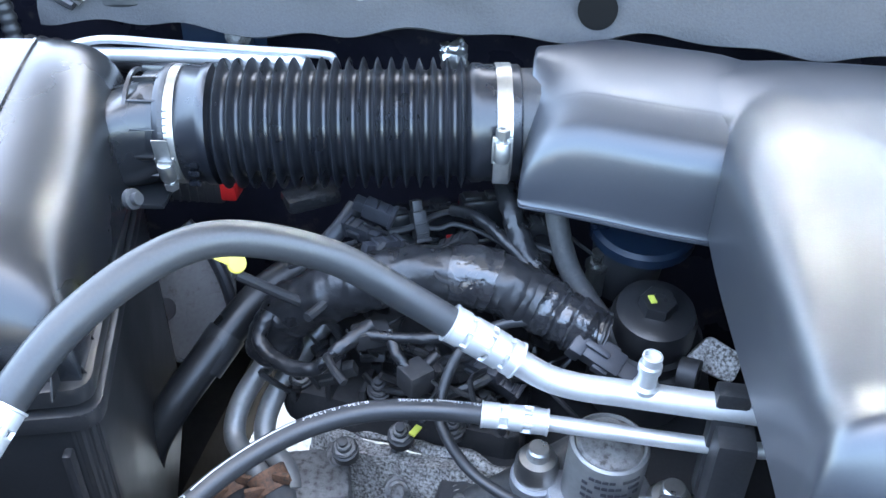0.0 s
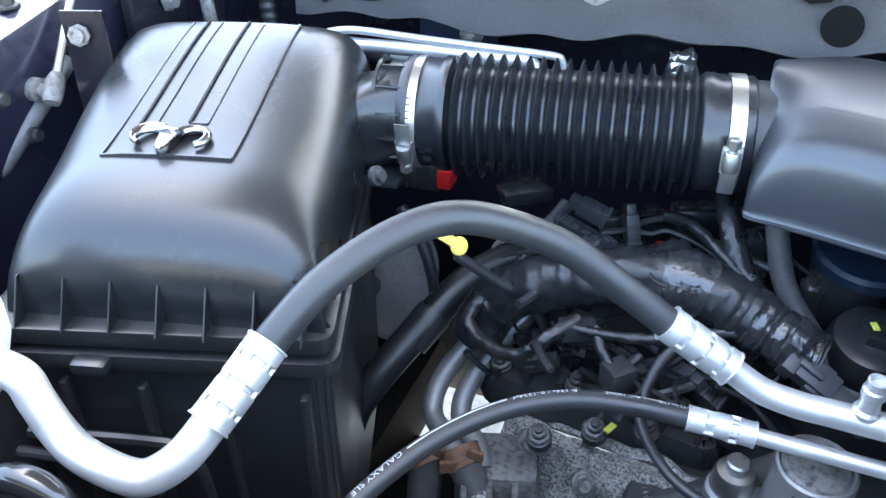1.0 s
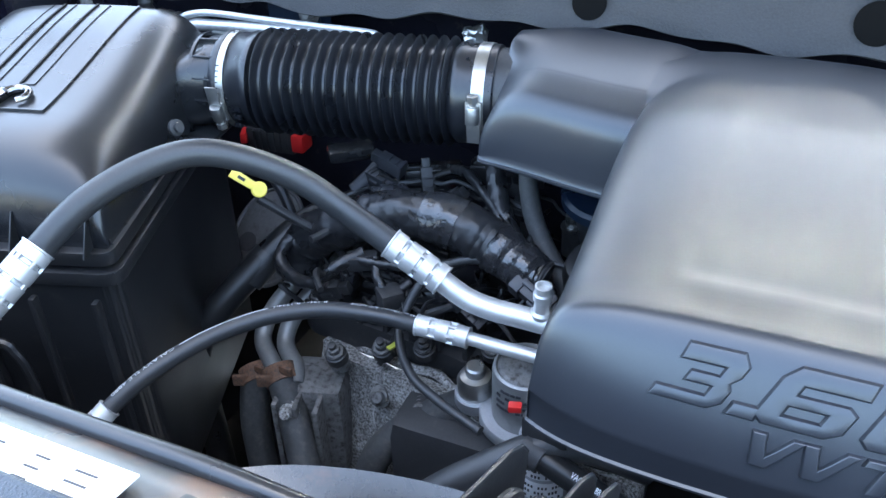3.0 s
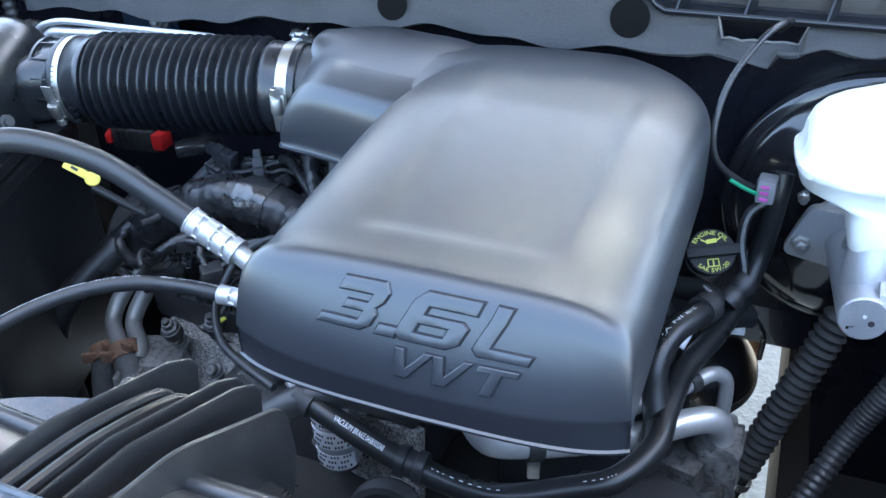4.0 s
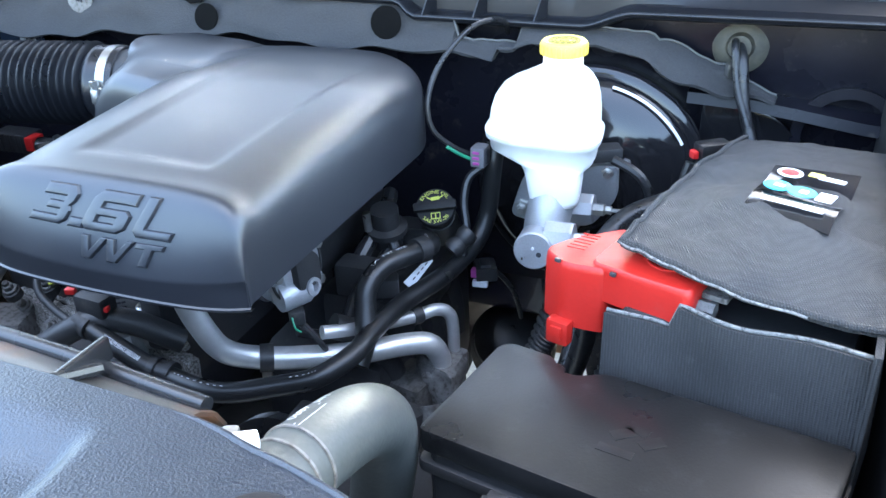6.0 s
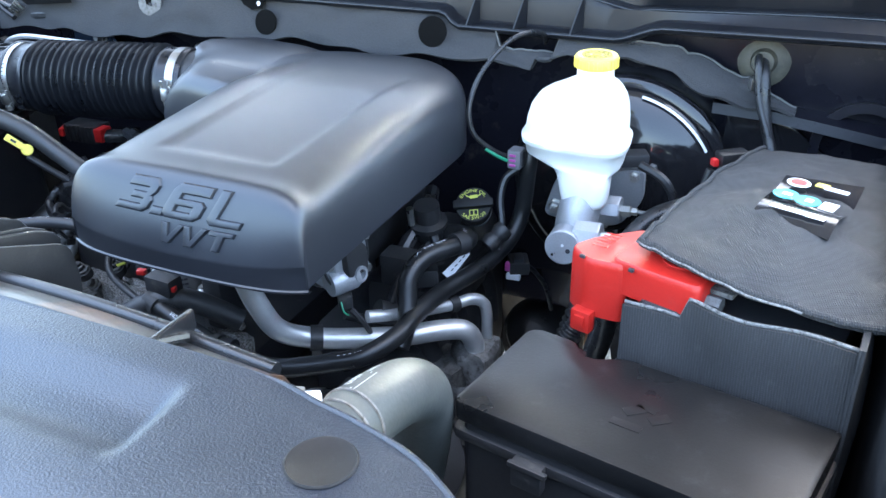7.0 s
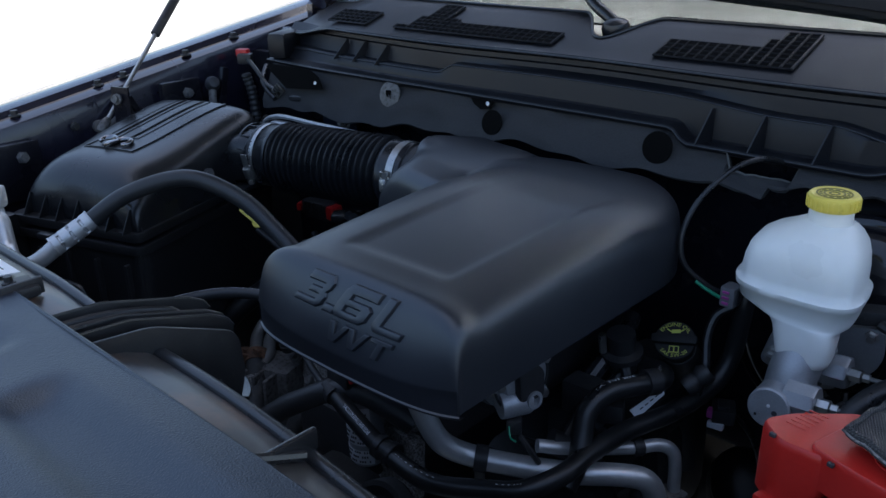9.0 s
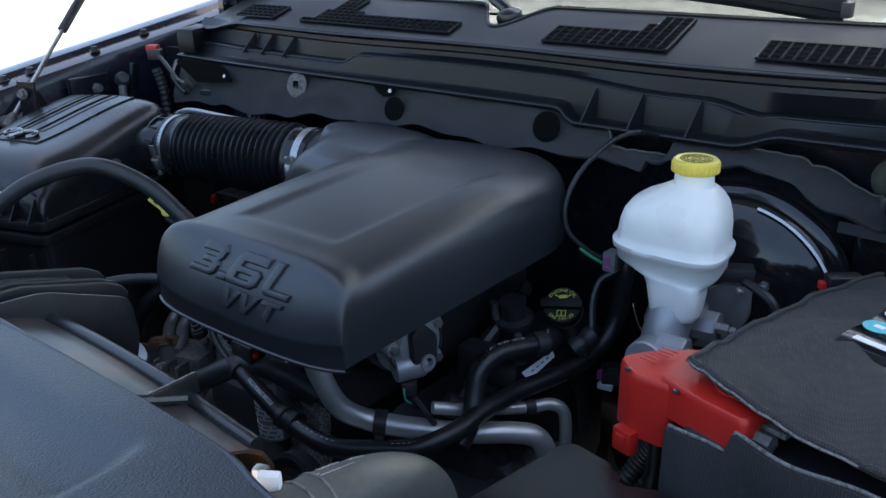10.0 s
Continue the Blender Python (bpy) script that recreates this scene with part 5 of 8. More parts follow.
def ac_lines():
    a = thing("air_conditioning_hose", (-0.2, 0.45, 1.0), "thick black rubber air conditioning hose with aluminium ends", "hose")
    part("hose", tube([(-0.372, 0.318, 1.083), (-0.335, 0.370, 1.124), (-0.285, 0.425, 1.147), (-0.235, 0.460, 1.147), (-0.165, 0.490, 1.113), (-0.105, 0.500, 1.068), (-0.054, 0.502, 1.031)], 0.0145, 20, 10), RUBBER, a)
    crimp([(-0.064, 0.5025, 1.038), (-0.03, 0.4995, 1.018), (-0.002, 0.495, 1.003)], 0.0172, ALU, a)
    part("pipe", tube([(-0.004, 0.495, 1.004), (0.025, 0.491, 0.988), (0.055, 0.487, 0.982), (0.09, 0.482, 0.982), (0.158, 0.472, 0.982), (0.22, 0.465, 0.98), (0.25, 0.48, 0.95)], 0.0125, 18, 8), ALU, a)
    part("service_port", turned([(0, 0), (0.011, 0), (0.012, 0.006), (0.0095, 0.009), (0.0085, 0.022), (0.0105, 0.024), (0.0105, 0.031), (0.009, 0.033), (0.009, 0.041), (0.007, 0.0415), (0.007, 0.036), (0, 0.036)], (0.111, 0.479, 0.99), (0.02, -0.05, 1), 24), ALU, a)
    crimp([(-0.366, 0.327, 1.092), (-0.379, 0.296, 1.073), (-0.392, 0.266, 1.056)], 0.0172, ALU, a)
    part("pipe", tube([(-0.388, 0.275, 1.06), (-0.405, 0.250, 1.038), (-0.425, 0.236, 1.025), (-0.445, 0.232, 1.022), (-0.488, 0.240, 1.024), (-0.515, 0.25, 1.033), (-0.533, 0.257, 1.054), (-0.546, 0.262, 1.072), (-0.575, 0.265, 1.078)], 0.0145, 18, 8), ALU, a)
    low = block((-0.598, 0.264, 1.07), (0.055, 0.042, 0.046), 12, 0.012)
    block((-0.583, 0.266, 1.108), (0.052, 0.038, 0.04), 35, 0.008, low)
    block((-0.597, 0.268, 1.128), (0.04, 0.026, 0.018), 20, 0.005, low)
    part("block_fitting", low, PALECAST, a, "pale cast aluminium block fitting")
    part("link_plate", slab(rounded([(-0.016, -0.03), (0.014, -0.03), (0.017, 0.0), (0.016, 0.026), (-0.016, 0.026), (-0.02, 0.0)], 0.012, 4), -0.005, 0.005, 0.002, frame_at((-0.622, 0.27, 1.145), (0.95, -0.25, -0.2), (0.25, 0.2, 1))), PALECAST, a)
    part("pipe", tube([(-0.6, 0.27, 1.12), (-0.635, 0.275, 1.105), (-0.68, 0.29, 1.09), (-0.72, 0.31, 1.06)], 0.010, 14, 6), ALU, a)
    for at, big in (((-0.622, 0.263, 1.152), 1.0), ((-0.61, 0.243, 1.066), 0.8)):
        part("bolt", turned([(0, 0), (0.0135 * big, 0), (0.0135 * big, 0.003), (0.009 * big, 0.004), (0.009 * big, 0.012), (0.007 * big, 0.0135), (0, 0.0135)], at, (0.25, -0.9, 0.3), 16), STEEL, a)
    b = thing("air_conditioning_hose", (-0.15, 0.45, 0.9), "thin black air conditioning hose with white printing", "hose")
    bp = [(-0.332, 0.297, 0.896), (-0.30, 0.345, 0.922), (-0.255, 0.400, 0.940), (-0.20, 0.445, 0.950), (-0.14, 0.472, 0.953), (-0.08, 0.483, 0.949), (-0.027, 0.486, 0.943)]
    part("hose", tube(bp, 0.0098, 18, 10), RUBBER, b)
    crimp([(-0.032, 0.486, 0.9435), (0.0, 0.4845, 0.942), (0.03, 0.4825, 0.940)], 0.0122, ALU, b, 3)
    part("pipe", tube([(0.028, 0.4825, 0.940), (0.09, 0.476, 0.938), (0.2, 0.465, 0.935), (0.25, 0.48, 0.92)], 0.0078, 16, 5), ALU, b)
    crimp([(-0.324, 0.309, 0.904), (-0.337, 0.288, 0.889), (-0.352, 0.268, 0.872)], 0.0125, ALU, b, 3)
    part("pipe", tube([(-0.35, 0.271, 0.874), (-0.37, 0.24, 0.84), (-0.38, 0.2, 0.78)], 0.009, 12, 4), ALU, b)
    # printing along the hose's upper side
    line = curve(bp, 24)
    def lay_print(name, i0, i1, wide, lift, mat):
        rows = []
        for i in range(i0, i1 + 1):
            way = (line[min(i + 1, len(line) - 1)] - line[i - 1]).normalized()
            out = Vector((0.02, 0.28, 0.95))
            out = (out - way * out.dot(way)).normalized()
            side = way.cross(out).normalized()
            rows.append([line[i] + (out * math.cos(w) + side * math.sin(w)) * (0.0098 + lift) for w in (-wide, 0, wide)])
        part(name, sheet(rows, 0.0003), mat, b)
    lay_print("stripe", 40, 74, 0.07, 0.0004, PALEINK)
    word(b, line, "GALAXY SLE 4890", 12, 38, 0.0098, 0.0072, flip=True)
    word(b, line, "R-134a / R-1234yf", 76, 98, 0.0098, 0.0062, flip=True)
    word(b, line, "13/32 in (10mm) A/C HOSE", 108, 142, 0.0098, 0.0062, flip=True)
    brace = thing("pipe_bracket", (0.19, 0.47, 0.88), "black steel bracket holding the two aluminium pipes", "bracket")
    part("plate", block((0.185, 0.468, 0.94), (0.03, 0.02, 0.13), -7, 0.004), DARK, brace)
    part("plate", block((0.19, 0.455, 0.9), (0.035, 0.05, 0.14), -7, 0.006), DARK, brace)


def word(parent, line, text, i0, i1, radius, tall, toward=(0.02, 0.3, 0.95), ink=None, flip=False):
    """Print wrapped on a hose between two points of its line."""
    bm = lettering(text, 1.0, 0.0)
    xs = [v.co.x for v in bm.verts]
    x0, x1 = min(xs), max(xs)
    for v in bm.verts:
        t = (v.co.x - x0) / (x1 - x0)
        if flip:
            t = 1 - t
        s = i0 + (i1 - i0) * t
        k = min(int(s), len(line) - 2)
        p = line[k].lerp(line[k + 1], s - k)
        way = (line[k + 1] - line[k]).normalized()
        out = Vector(toward)
        out = (out - way * out.dot(way)).normalized()
        side = out.cross(way).normalized()
        if flip:
            side = -side
        w = (v.co.y) * tall / radius * 1.1
        v.co = p + (out * math.cos(w) + side * math.sin(w)) * (radius + 0.0004)
    part("print", bm, ink or PALEINK, parent)


# ---- left engine side: harness, hoses, pipes ----
def harness():
    h = thing("wiring_harness", (-0.1, 0.63, 0.9), "thick taped black wiring harness across the engine", "wiring harness")
    line = curve([(-0.272, 0.662, 0.855), (-0.255, 0.665, 0.905), (-0.2, 0.66, 0.945), (-0.12, 0.645, 0.982), (-0.045, 0.636, 0.992), (0.015, 0.625, 0.975), (0.055, 0.608, 0.962), (0.092, 0.596, 0.95)], 14)
    n = len(line)
    radii = [0.0305 + 0.004 * noise.noise(Vector((i * 0.13, 0, 0))) + 0.0016 * noise.noise(Vector((i * 0.6, 3, 0))) + 0.0016 * ((i * 0.31) % 1) - 0.008 * soft_step(i / n, 0.65, 1) for i in range(n)]
    part("sleeve", crumple(sweep(bmesh.new(), line, radii, 44), 0.0045, 55), TAPE, h)
    part("shiny_wrap", crumple(sweep(bmesh.new(), line[52:62], [r + 0.002 for r in radii[52:62]], 44), 0.0045, 55), SHINETAPE, h, "shiny wrinkled tape wrap")
    part("shiny_wrap", crumple(sweep(bmesh.new(), line[74:96], [r + 0.0022 + 0.0008 * math.sin(3.3 * i) for i, r in enumerate(radii[74:96])], 44), 0.0045, 55), SHINETAPE, h)
    for pts, r in (([(-0.02, 0.8, 1.04), (-0.005, 0.74, 1.02), (0.012, 0.70, 0.985), (0.04, 0.66, 0.96), (0.06, 0.62, 0.955)], 0.013),
                   ([(-0.07, 0.77, 0.99), (-0.04, 0.74, 1.0), (0.0, 0.70, 0.985), (0.04, 0.65, 0.965)], 0.007),
                   ([(-0.265, 0.645, 0.925), (-0.275, 0.625, 0.905), (-0.25, 0.602, 0.893), (-0.21, 0.585, 0.9), (-0.175, 0.598, 0.925), (-0.15, 0.62, 0.935)], 0.0085),
                   ([(-0.16, 0.61, 0.93), (-0.11, 0.6, 0.935), (-0.06, 0.595, 0.945), (-0.02, 0.6, 0.955)], 0.006),
                   ([(-0.13, 0.61, 0.935), (-0.12, 0.59, 0.92), (-0.1, 0.58, 0.905), (-0.08, 0.6, 0.915)], 0.006)):
        part("branch", crumple(tube(pts, r, 14, 14), r * 0.22, 110), TAPE, h)
    for pos, size, turn in (((-0.15, 0.615, 0.925), (0.04, 0.025, 0.02), 20), ((-0.1, 0.578, 0.9), (0.03, 0.03, 0.03), 40), ((-0.05, 0.655, 0.97), (0.03, 0.02, 0.014), 10)):
        part("clip", block(pos, size, turn, 0.004), DARK, h)
    # loose wires, clips and plugs round the harness
    rng = random.Random(23)
    w = thing("loose_wiring", (-0.1, 0.7, 0.9), "tangled thin black wires and plugs over the valve cover", "wiring")
    for k in range(30):
        if k < 17:
            p = Vector((rng.uniform(-0.2, 0.06), rng.uniform(0.66, 0.78), rng.uniform(0.93, 1.0)))
        else:
            p = Vector((rng.uniform(-0.23, 0.02), rng.uniform(0.585, 0.63), rng.uniform(0.85, 0.91)))
        way = Vector((rng.uniform(-1, 1), rng.uniform(-0.5, 0.5), rng.uniform(-0.4, 0.3))).normalized()
        pts = [p]
        for j in range(4):
            way = (way + Vector((rng.uniform(-0.7, 0.7), rng.uniform(-0.6, 0.6), rng.uniform(-0.5, 0.4)))).normalized()
            pts.append(pts[-1] + way * rng.uniform(0.02, 0.04))
        part("wire", tube(pts, rng.choice((0.0022, 0.003, 0.0042, 0.0055)), 8, 6), rng.choice((TAPE, DARK, RUBBER)), w)
    for k in range(13):
        if k < 8:
            p = Vector((rng.uniform(-0.18, 0.05), rng.uniform(0.68, 0.78), rng.uniform(0.95, 1.0)))
        else:
            p = Vector((rng.uniform(-0.22, 0.0), rng.uniform(0.585, 0.62), rng.uniform(0.855, 0.9)))
        m = frame_at(p, (rng.uniform(-1, 1), rng.uniform(-0.6, 0.6), rng.uniform(-0.4, 0.4)), (rng.uniform(-0.3, 0.3), -0.2, 1))
        bm = bmesh.new()
        for mid, size in (((0, 0, 0), (0.034, 0.022, 0.016)), ((0.022, 0, 0), (0.016, 0.016, 0.012)), ((-0.004, 0, 0.009), (0.018, 0.006, 0.005)), ((-0.018, 0, 0), (0.005, 0.025, 0.019)), ((-0.01, 0.011, 0), (0.003, 0.004, 0.014)), ((0.002, 0.011, 0), (0.003, 0.004, 0.014))):
            piece = block((0, 0, 0), size, 0, 0.0015)
            bmesh.ops.transform(piece, matrix=m @ Matrix.Translation(mid), verts=piece.verts)
            keep = {}
            for v in piece.verts:
                keep[v] = bm.verts.new(v.co)
            for f in piece.faces:
                bm.faces.new([keep[v] for v in f.verts])
            piece.free()
        part("plug", bm, rng.choice((DARK, BOXBLACK, GREYPLUG, DARK)), w)
    t = thing("sensor_plug", (0.08, 0.585, 0.93), "grey electrical plug with a red lock on a cable", "plug")
    m = frame_at((0.088, 0.574, 0.944), (0.8, -0.35, -0.35), (0.35, 0.75, 0.5)) @ Matrix.Diagonal((1.25, 1.3, 1.25, 1))
    for mid, size in (((0, 0, 0), (0.036, 0.02, 0.018)), ((-0.02, 0, 0.0), (0.012, 0.025, 0.022)), ((0.026, 0, -0.002), (0.026, 0.014, 0.013)), ((-0.006, 0, 0.011), (0.022, 0.006, 0.005)), ((0.004, 0.011, 0), (0.014, 0.004, 0.012)), ((0.004, -0.011, 0), (0.014, 0.004, 0.012)), ((0.042, 0, -0.002), (0.01, 0.019, 0.017))):
        bm = block((0, 0, 0), size, 0, 0.002)
        bmesh.ops.transform(bm, matrix=m @ Matrix.Translation(mid), verts=bm.verts)
        part("housing", bm, GREYPLUG, t)
    part("lock", block(m @ Vector((-0.028, 0.004, 0.006)), (0.008, 0.006, 0.006), 0, 0.0015), REDWIRE, t)
    part("cable", tube([m @ Vector((-0.04, 0, 0)), (0.02, 0.6, 0.965), (-0.02, 0.6, 0.955), (-0.055, 0.58, 0.935), (-0.072, 0.55, 0.9), (-0.068, 0.52, 0.885), (-0.04, 0.478, 0.875), (0.0, 0.45, 0.87), (0.06, 0.42, 0.865)], 0.0058, 12, 8), RUBBER, t)
    f = thing("oil_filter_cap", (0.15, 0.65, 0.86), "black plastic oil filter cap with a hexagon top", "oil filter cap")
    tilt = Vector((0.0, -0.25, 1))
    part("body", turned([(0, 0), (0.05, 0), (0.052, 0.01), (0.052, 0.022), (0.047, 0.026), (0.046, 0.05), (0.042, 0.062), (0.032, 0.066), (0, 0.066)], (0.152, 0.655, 0.895), tilt, 36), BOXBLACK, f)
    part("hexagon", turned([(0, 0), (0.02, 0), (0.02, 0.014), (0.0185, 0.016), (0.009, 0.016), (0.009, 0.01), (0, 0.01)], Vector((0.152, 0.655, 0.895)) + tilt.normalized() * 0.064, tilt, 6), BOXBLACK, f)
    part("paint_mark", block(Vector((0.143, 0.648, 0.9)) + tilt.normalized() * 0.08, (0.006, 0.012, 0.002), 10, 0), YELLOWINK, f)
    part("housing", turned([(0, 0), (0.06, 0), (0.06, 0.09), (0, 0.09)], (0.155, 0.68, 0.81), tilt, 28), DARK, f)
    c = thing("blue_black_cap", (0.134, 0.75, 0.97), "round blue-black cap under the engine cover", "cap")
    part("rim", turned([(0, 0), (0.055, 0), (0.06, 0.004), (0.06, 0.016), (0.055, 0.02), (0, 0.022)], (0.145, 0.735, 0.99), (0, -0.2, 1), 36), BLUEPLATE, c)
    part("base", turned([(0, 0), (0.04, 0), (0.045, 0.08), (0, 0.08)], (0.14, 0.77, 0.90), (0, -0.2, 1), 24), DARK, c)
    s = thing("stud_bolt", (0.105, 0.743, 0.9), "steel stud bolt with a domed nut", "bolt")
    part("shaft", turned([(0, 0), (0.012, 0), (0.012, 0.04), (0.014, 0.042), (0.014, 0.047), (0.008, 0.048), (0.008, 0.064), (0.0, 0.066)], (0.1, 0.74, 0.9), (0, -0.1, 1), 10), STEEL, s)
    v = thing("vent_hose", (0.09, 0.65, 0.88), "black rubber vent hose curving past the filter cap", "hose")
    part("hose", tube([(0.04, 0.74, 1.05), (0.047, 0.706, 1.015), (0.063, 0.684, 0.97), (0.1, 0.647, 0.93), (0.138, 0.615, 0.895), (0.16, 0.6, 0.86)], 0.0125, 14, 8), OLDRUB, v)


def lower_left():
    d = thing("oil_dipstick", (-0.26, 0.63, 0.9), "yellow dipstick handle on a black tube", "dipstick")
    part("tube", tube([(-0.287, 0.613, 1.0), (-0.25, 0.63, 0.965), (-0.21, 0.65, 0.925), (-0.19, 0.66, 0.88)], 0.006, 10), DARK, d)
    m = frame_at((-0.297, 0.609, 1.024), Vector((0.03, 0.012, -0.028)), (0.3, 0.75, 0.6))
    bm = slab(rounded([(-0.024, -0.0065), (0.012, -0.0055), (0.012, 0.0055), (-0.024, 0.0065)], 0.002, 3), -0.002, 0.002, 0.0008, m)
    part("handle", bm, YELLOW, d, "flat yellow pull handle")
    part("handle_ring", turned([(0, -0.0025), (0.009, -0.0025), (0.0105, -0.001), (0.0105, 0.001), (0.009, 0.0025), (0, 0.0025)], m @ Vector((0.018, 0, 0)), m.to_3x3() @ Vector((0, 0, 1)), 24), YELLOW, d)
    part("mark", slab([(-0.014, -0.002), (-0.004, -0.002), (-0.004, 0.002), (-0.014, 0.002)], 0.002, 0.0026, 0, m), INK, d)
    p = thing("heater_pipe", (-0.3, 0.62, 0.75), "pair of bent dull aluminium heater pipes", "pipe")
    for off in (0.0, 0.036):
        part("pipe", tube([(-0.225 + off, 0.735, 0.9), (-0.27 + off, 0.69, 0.845), (-0.31 + off, 0.645, 0.795), (-0.315 + off, 0.61, 0.765), (-0.285 + off, 0.575, 0.755), (-0.26 + off * 0.6, 0.55, 0.745)], 0.0128, 16, 8), DULLALU, p)
    for k, (x, y, z) in enumerate(((-0.262, 0.556, 0.752), (-0.31, 0.57, 0.73))):
        c = thing("spring_clamp", (x, y, z - 0.03), "rusty spring clamp on a coolant hose", "hose clamp", group="coolant hose clamps")
        way = Vector((0.55, -0.62, -0.5))
        part("band", turned([(0.021, -0.012), (0.0235, -0.012), (0.0235, 0.012), (0.021, 0.012)], (x, y, z), way, 24), RUST, c)
        part("ear", block((x - 0.012, y - 0.022, z + 0.006), (0.024, 0.006, 0.018), 20, 0.002), RUST, c)
        part("ear", block((x + 0.016, y - 0.012, z + 0.022), (0.02, 0.006, 0.014), -10, 0.002), RUST, c)
    hs = thing("coolant_hose", (-0.2, 0.48, 0.5), "dusty black coolant hose running down", "hose")
    part("hose", tube([(-0.27, 0.565, 0.76), (-0.235, 0.525, 0.72), (-0.2, 0.48, 0.66), (-0.17, 0.45, 0.55), (-0.16, 0.44, 0.45)], 0.0215, 16, 8), OLDRUB, hs)
    hs = thing("coolant_hose", (-0.3, 0.52, 0.4), "dusty black coolant hose running straight down", "hose")
    part("hose", tube([(-0.31, 0.57, 0.735), (-0.31, 0.545, 0.66), (-0.3, 0.53, 0.55), (-0.295, 0.52, 0.4)], 0.0215, 16, 8), OLDRUB, hs)
    hs = thing("radiator_bypass_hose", (-0.38, 0.62, 0.5), "large dusty black hose bending down beside the airbox", "hose")
    part("hose", tube([(-0.21, 0.80, 0.90), (-0.255, 0.775, 0.895), (-0.302, 0.735, 0.878), (-0.351, 0.674, 0.835), (-0.392, 0.622, 0.79), (-0.418, 0.6, 0.742), (-0.428, 0.595, 0.68), (-0.425, 0.595, 0.58), (-0.42, 0.595, 0.4)], 0.0215, 18, 8), HOSEBLACK, hs)
    part("coupling", turned([(0.0, 0), (0.0235, 0), (0.0242, 0.004), (0.0235, 0.05), (0, 0.05)], (-0.335, 0.697, 0.85), (-0.49, -0.66, -0.57), 24), RUBBER, hs)
    g = thing("steering_shield", (-0.47, 0.93, 0.6), "grey sheet metal shield with a round hole painted dark", "shield")
    m = frame_at((-0.45, 0.9, 0.735), (0.95, 0.0, 0.15), (-0.05, 0.75, 0.65))
    ring = [(0.075 * math.cos(w) * (0.8 + 0.2 * math.sin(w * 0.5)), 0.09 * math.sin(w)) for w in [2 * math.pi * k / 28 for k in range(28)]]
    part("plate", slab(ring, -0.004, 0.004, 0.002, m), PLATE, g)
    part("edge", tube([m @ Vector((x, y, 0.003)) for x, y in ring + ring[:1]], 0.004, 6, 2), PLATE, g)
    # flat dark disc painted as the shaded hole, the plate is whole
    part("hole", turned([(0, 0), (0.018, 0), (0.018, 0.001), (0, 0.001)], m @ Vector((-0.045, -0.01, 0.005)), m.to_3x3() @ Vector((0, 0, 1)), 20), INK, g)
    l = thing("flex_line", (-0.42, 0.9, 0.7), "thin grey ribbed flexible line", "line")
    part("line", tube([(-0.45, 0.92, 0.86), (-0.42, 0.91, 0.82), (-0.395, 0.89, 0.77), (-0.38, 0.87, 0.7)], 0.009, 10), GREYPLUG, l)
    c = thing("ignition_plug", (-0.28, 0.86, 0.8), "pale grey connector sleeve on the engine", "plug")
    part("sleeve", turned([(0, 0), (0.017, 0), (0.017, 0.05), (0, 0.05)], (-0.262, 0.842, 0.8), (-0.1, -0.2, 1), 18), LABEL, c)
    part("cap", turned([(0, 0), (0.024, 0), (0.026, 0.014), (0.02, 0.028), (0, 0.03)], (-0.267, 0.832, 0.85), (-0.1, -0.2, 1), 20), GREYCAST, c)
    r = thing("relay_box", (-0.42, 1.0, 0.8), "black connector block with red lock tabs", "connector")
    part("body", block((-0.43, 0.935, 0.92), (0.09, 0.05, 0.04), -4, 0.006), DARK, r)
    for k in range(6):
        part("rib", block((-0.46 + 0.012 * k, 0.909, 0.92), (0.004, 0.004, 0.036), -4, 0.001), DARK, r)
    part("lock_tab", block((-0.482, 0.92, 0.921), (0.012, 0.03, 0.018), 18, 0.003), REDWIRE, r)
    part("lock_tab", block((-0.378, 0.92, 0.923), (0.022, 0.034, 0.03), -4, 0.004), REDWIRE, r)
    k = thing("foil_sleeve", (-0.2, 0.83, 0.95), "crumpled foil sleeve and grey tube on the engine", "sleeve")
    part("vent_tube", tube([(-0.225, 0.775, 0.93), (-0.204, 0.791, 0.95), (-0.19, 0.81, 0.965)], 0.012, 12), GREYPLUG, k)
    part("foil", block((-0.25, 0.83, 0.965), (0.07, 0.04, 0.02), 30, 0.008), SHINETAPE, k)
    s = thing("steel_line", (-0.3, 0.83, 1.1), "pair of bright steel lines behind the intake hose", "pipe")
    part("line", tube([(-0.57, 0.905, 1.105), (-0.551, 0.9, 1.121), (-0.531, 0.9, 1.13), (-0.492, 0.9, 1.135), (-0.403, 0.9, 1.131), (-0.316, 0.9, 1.1275), (-0.236, 0.9, 1.1245), (-0.223, 0.9, 1.118), (-0.219, 0.9, 1.1), (-0.218, 0.9, 1.06)], 0.0052, 12), ALU, s)
    part("line", tube([(-0.54, 0.9, 1.105), (-0.525, 0.9, 1.114), (-0.495, 0.9, 1.1155), (-0.405, 0.9, 1.1165), (-0.302, 0.9, 1.114), (-0.259, 0.9, 1.11), (-0.25, 0.9, 1.06)], 0.009, 14), ALU, s)
    bm = block((-0.076, 0.905, 1.127), (0.032, 0.02, 0.034), 20, 0.008, steps=4)
    bmesh.ops.subdivide_edges(bm, edges=bm.edges[:], cuts=2, use_grid_fill=True)
    part("foil_wrap", crumple(bm, 0.008, 90), STEEL, s)


brake_unit()
battery_side()
ac_lines()
harness()
lower_left()


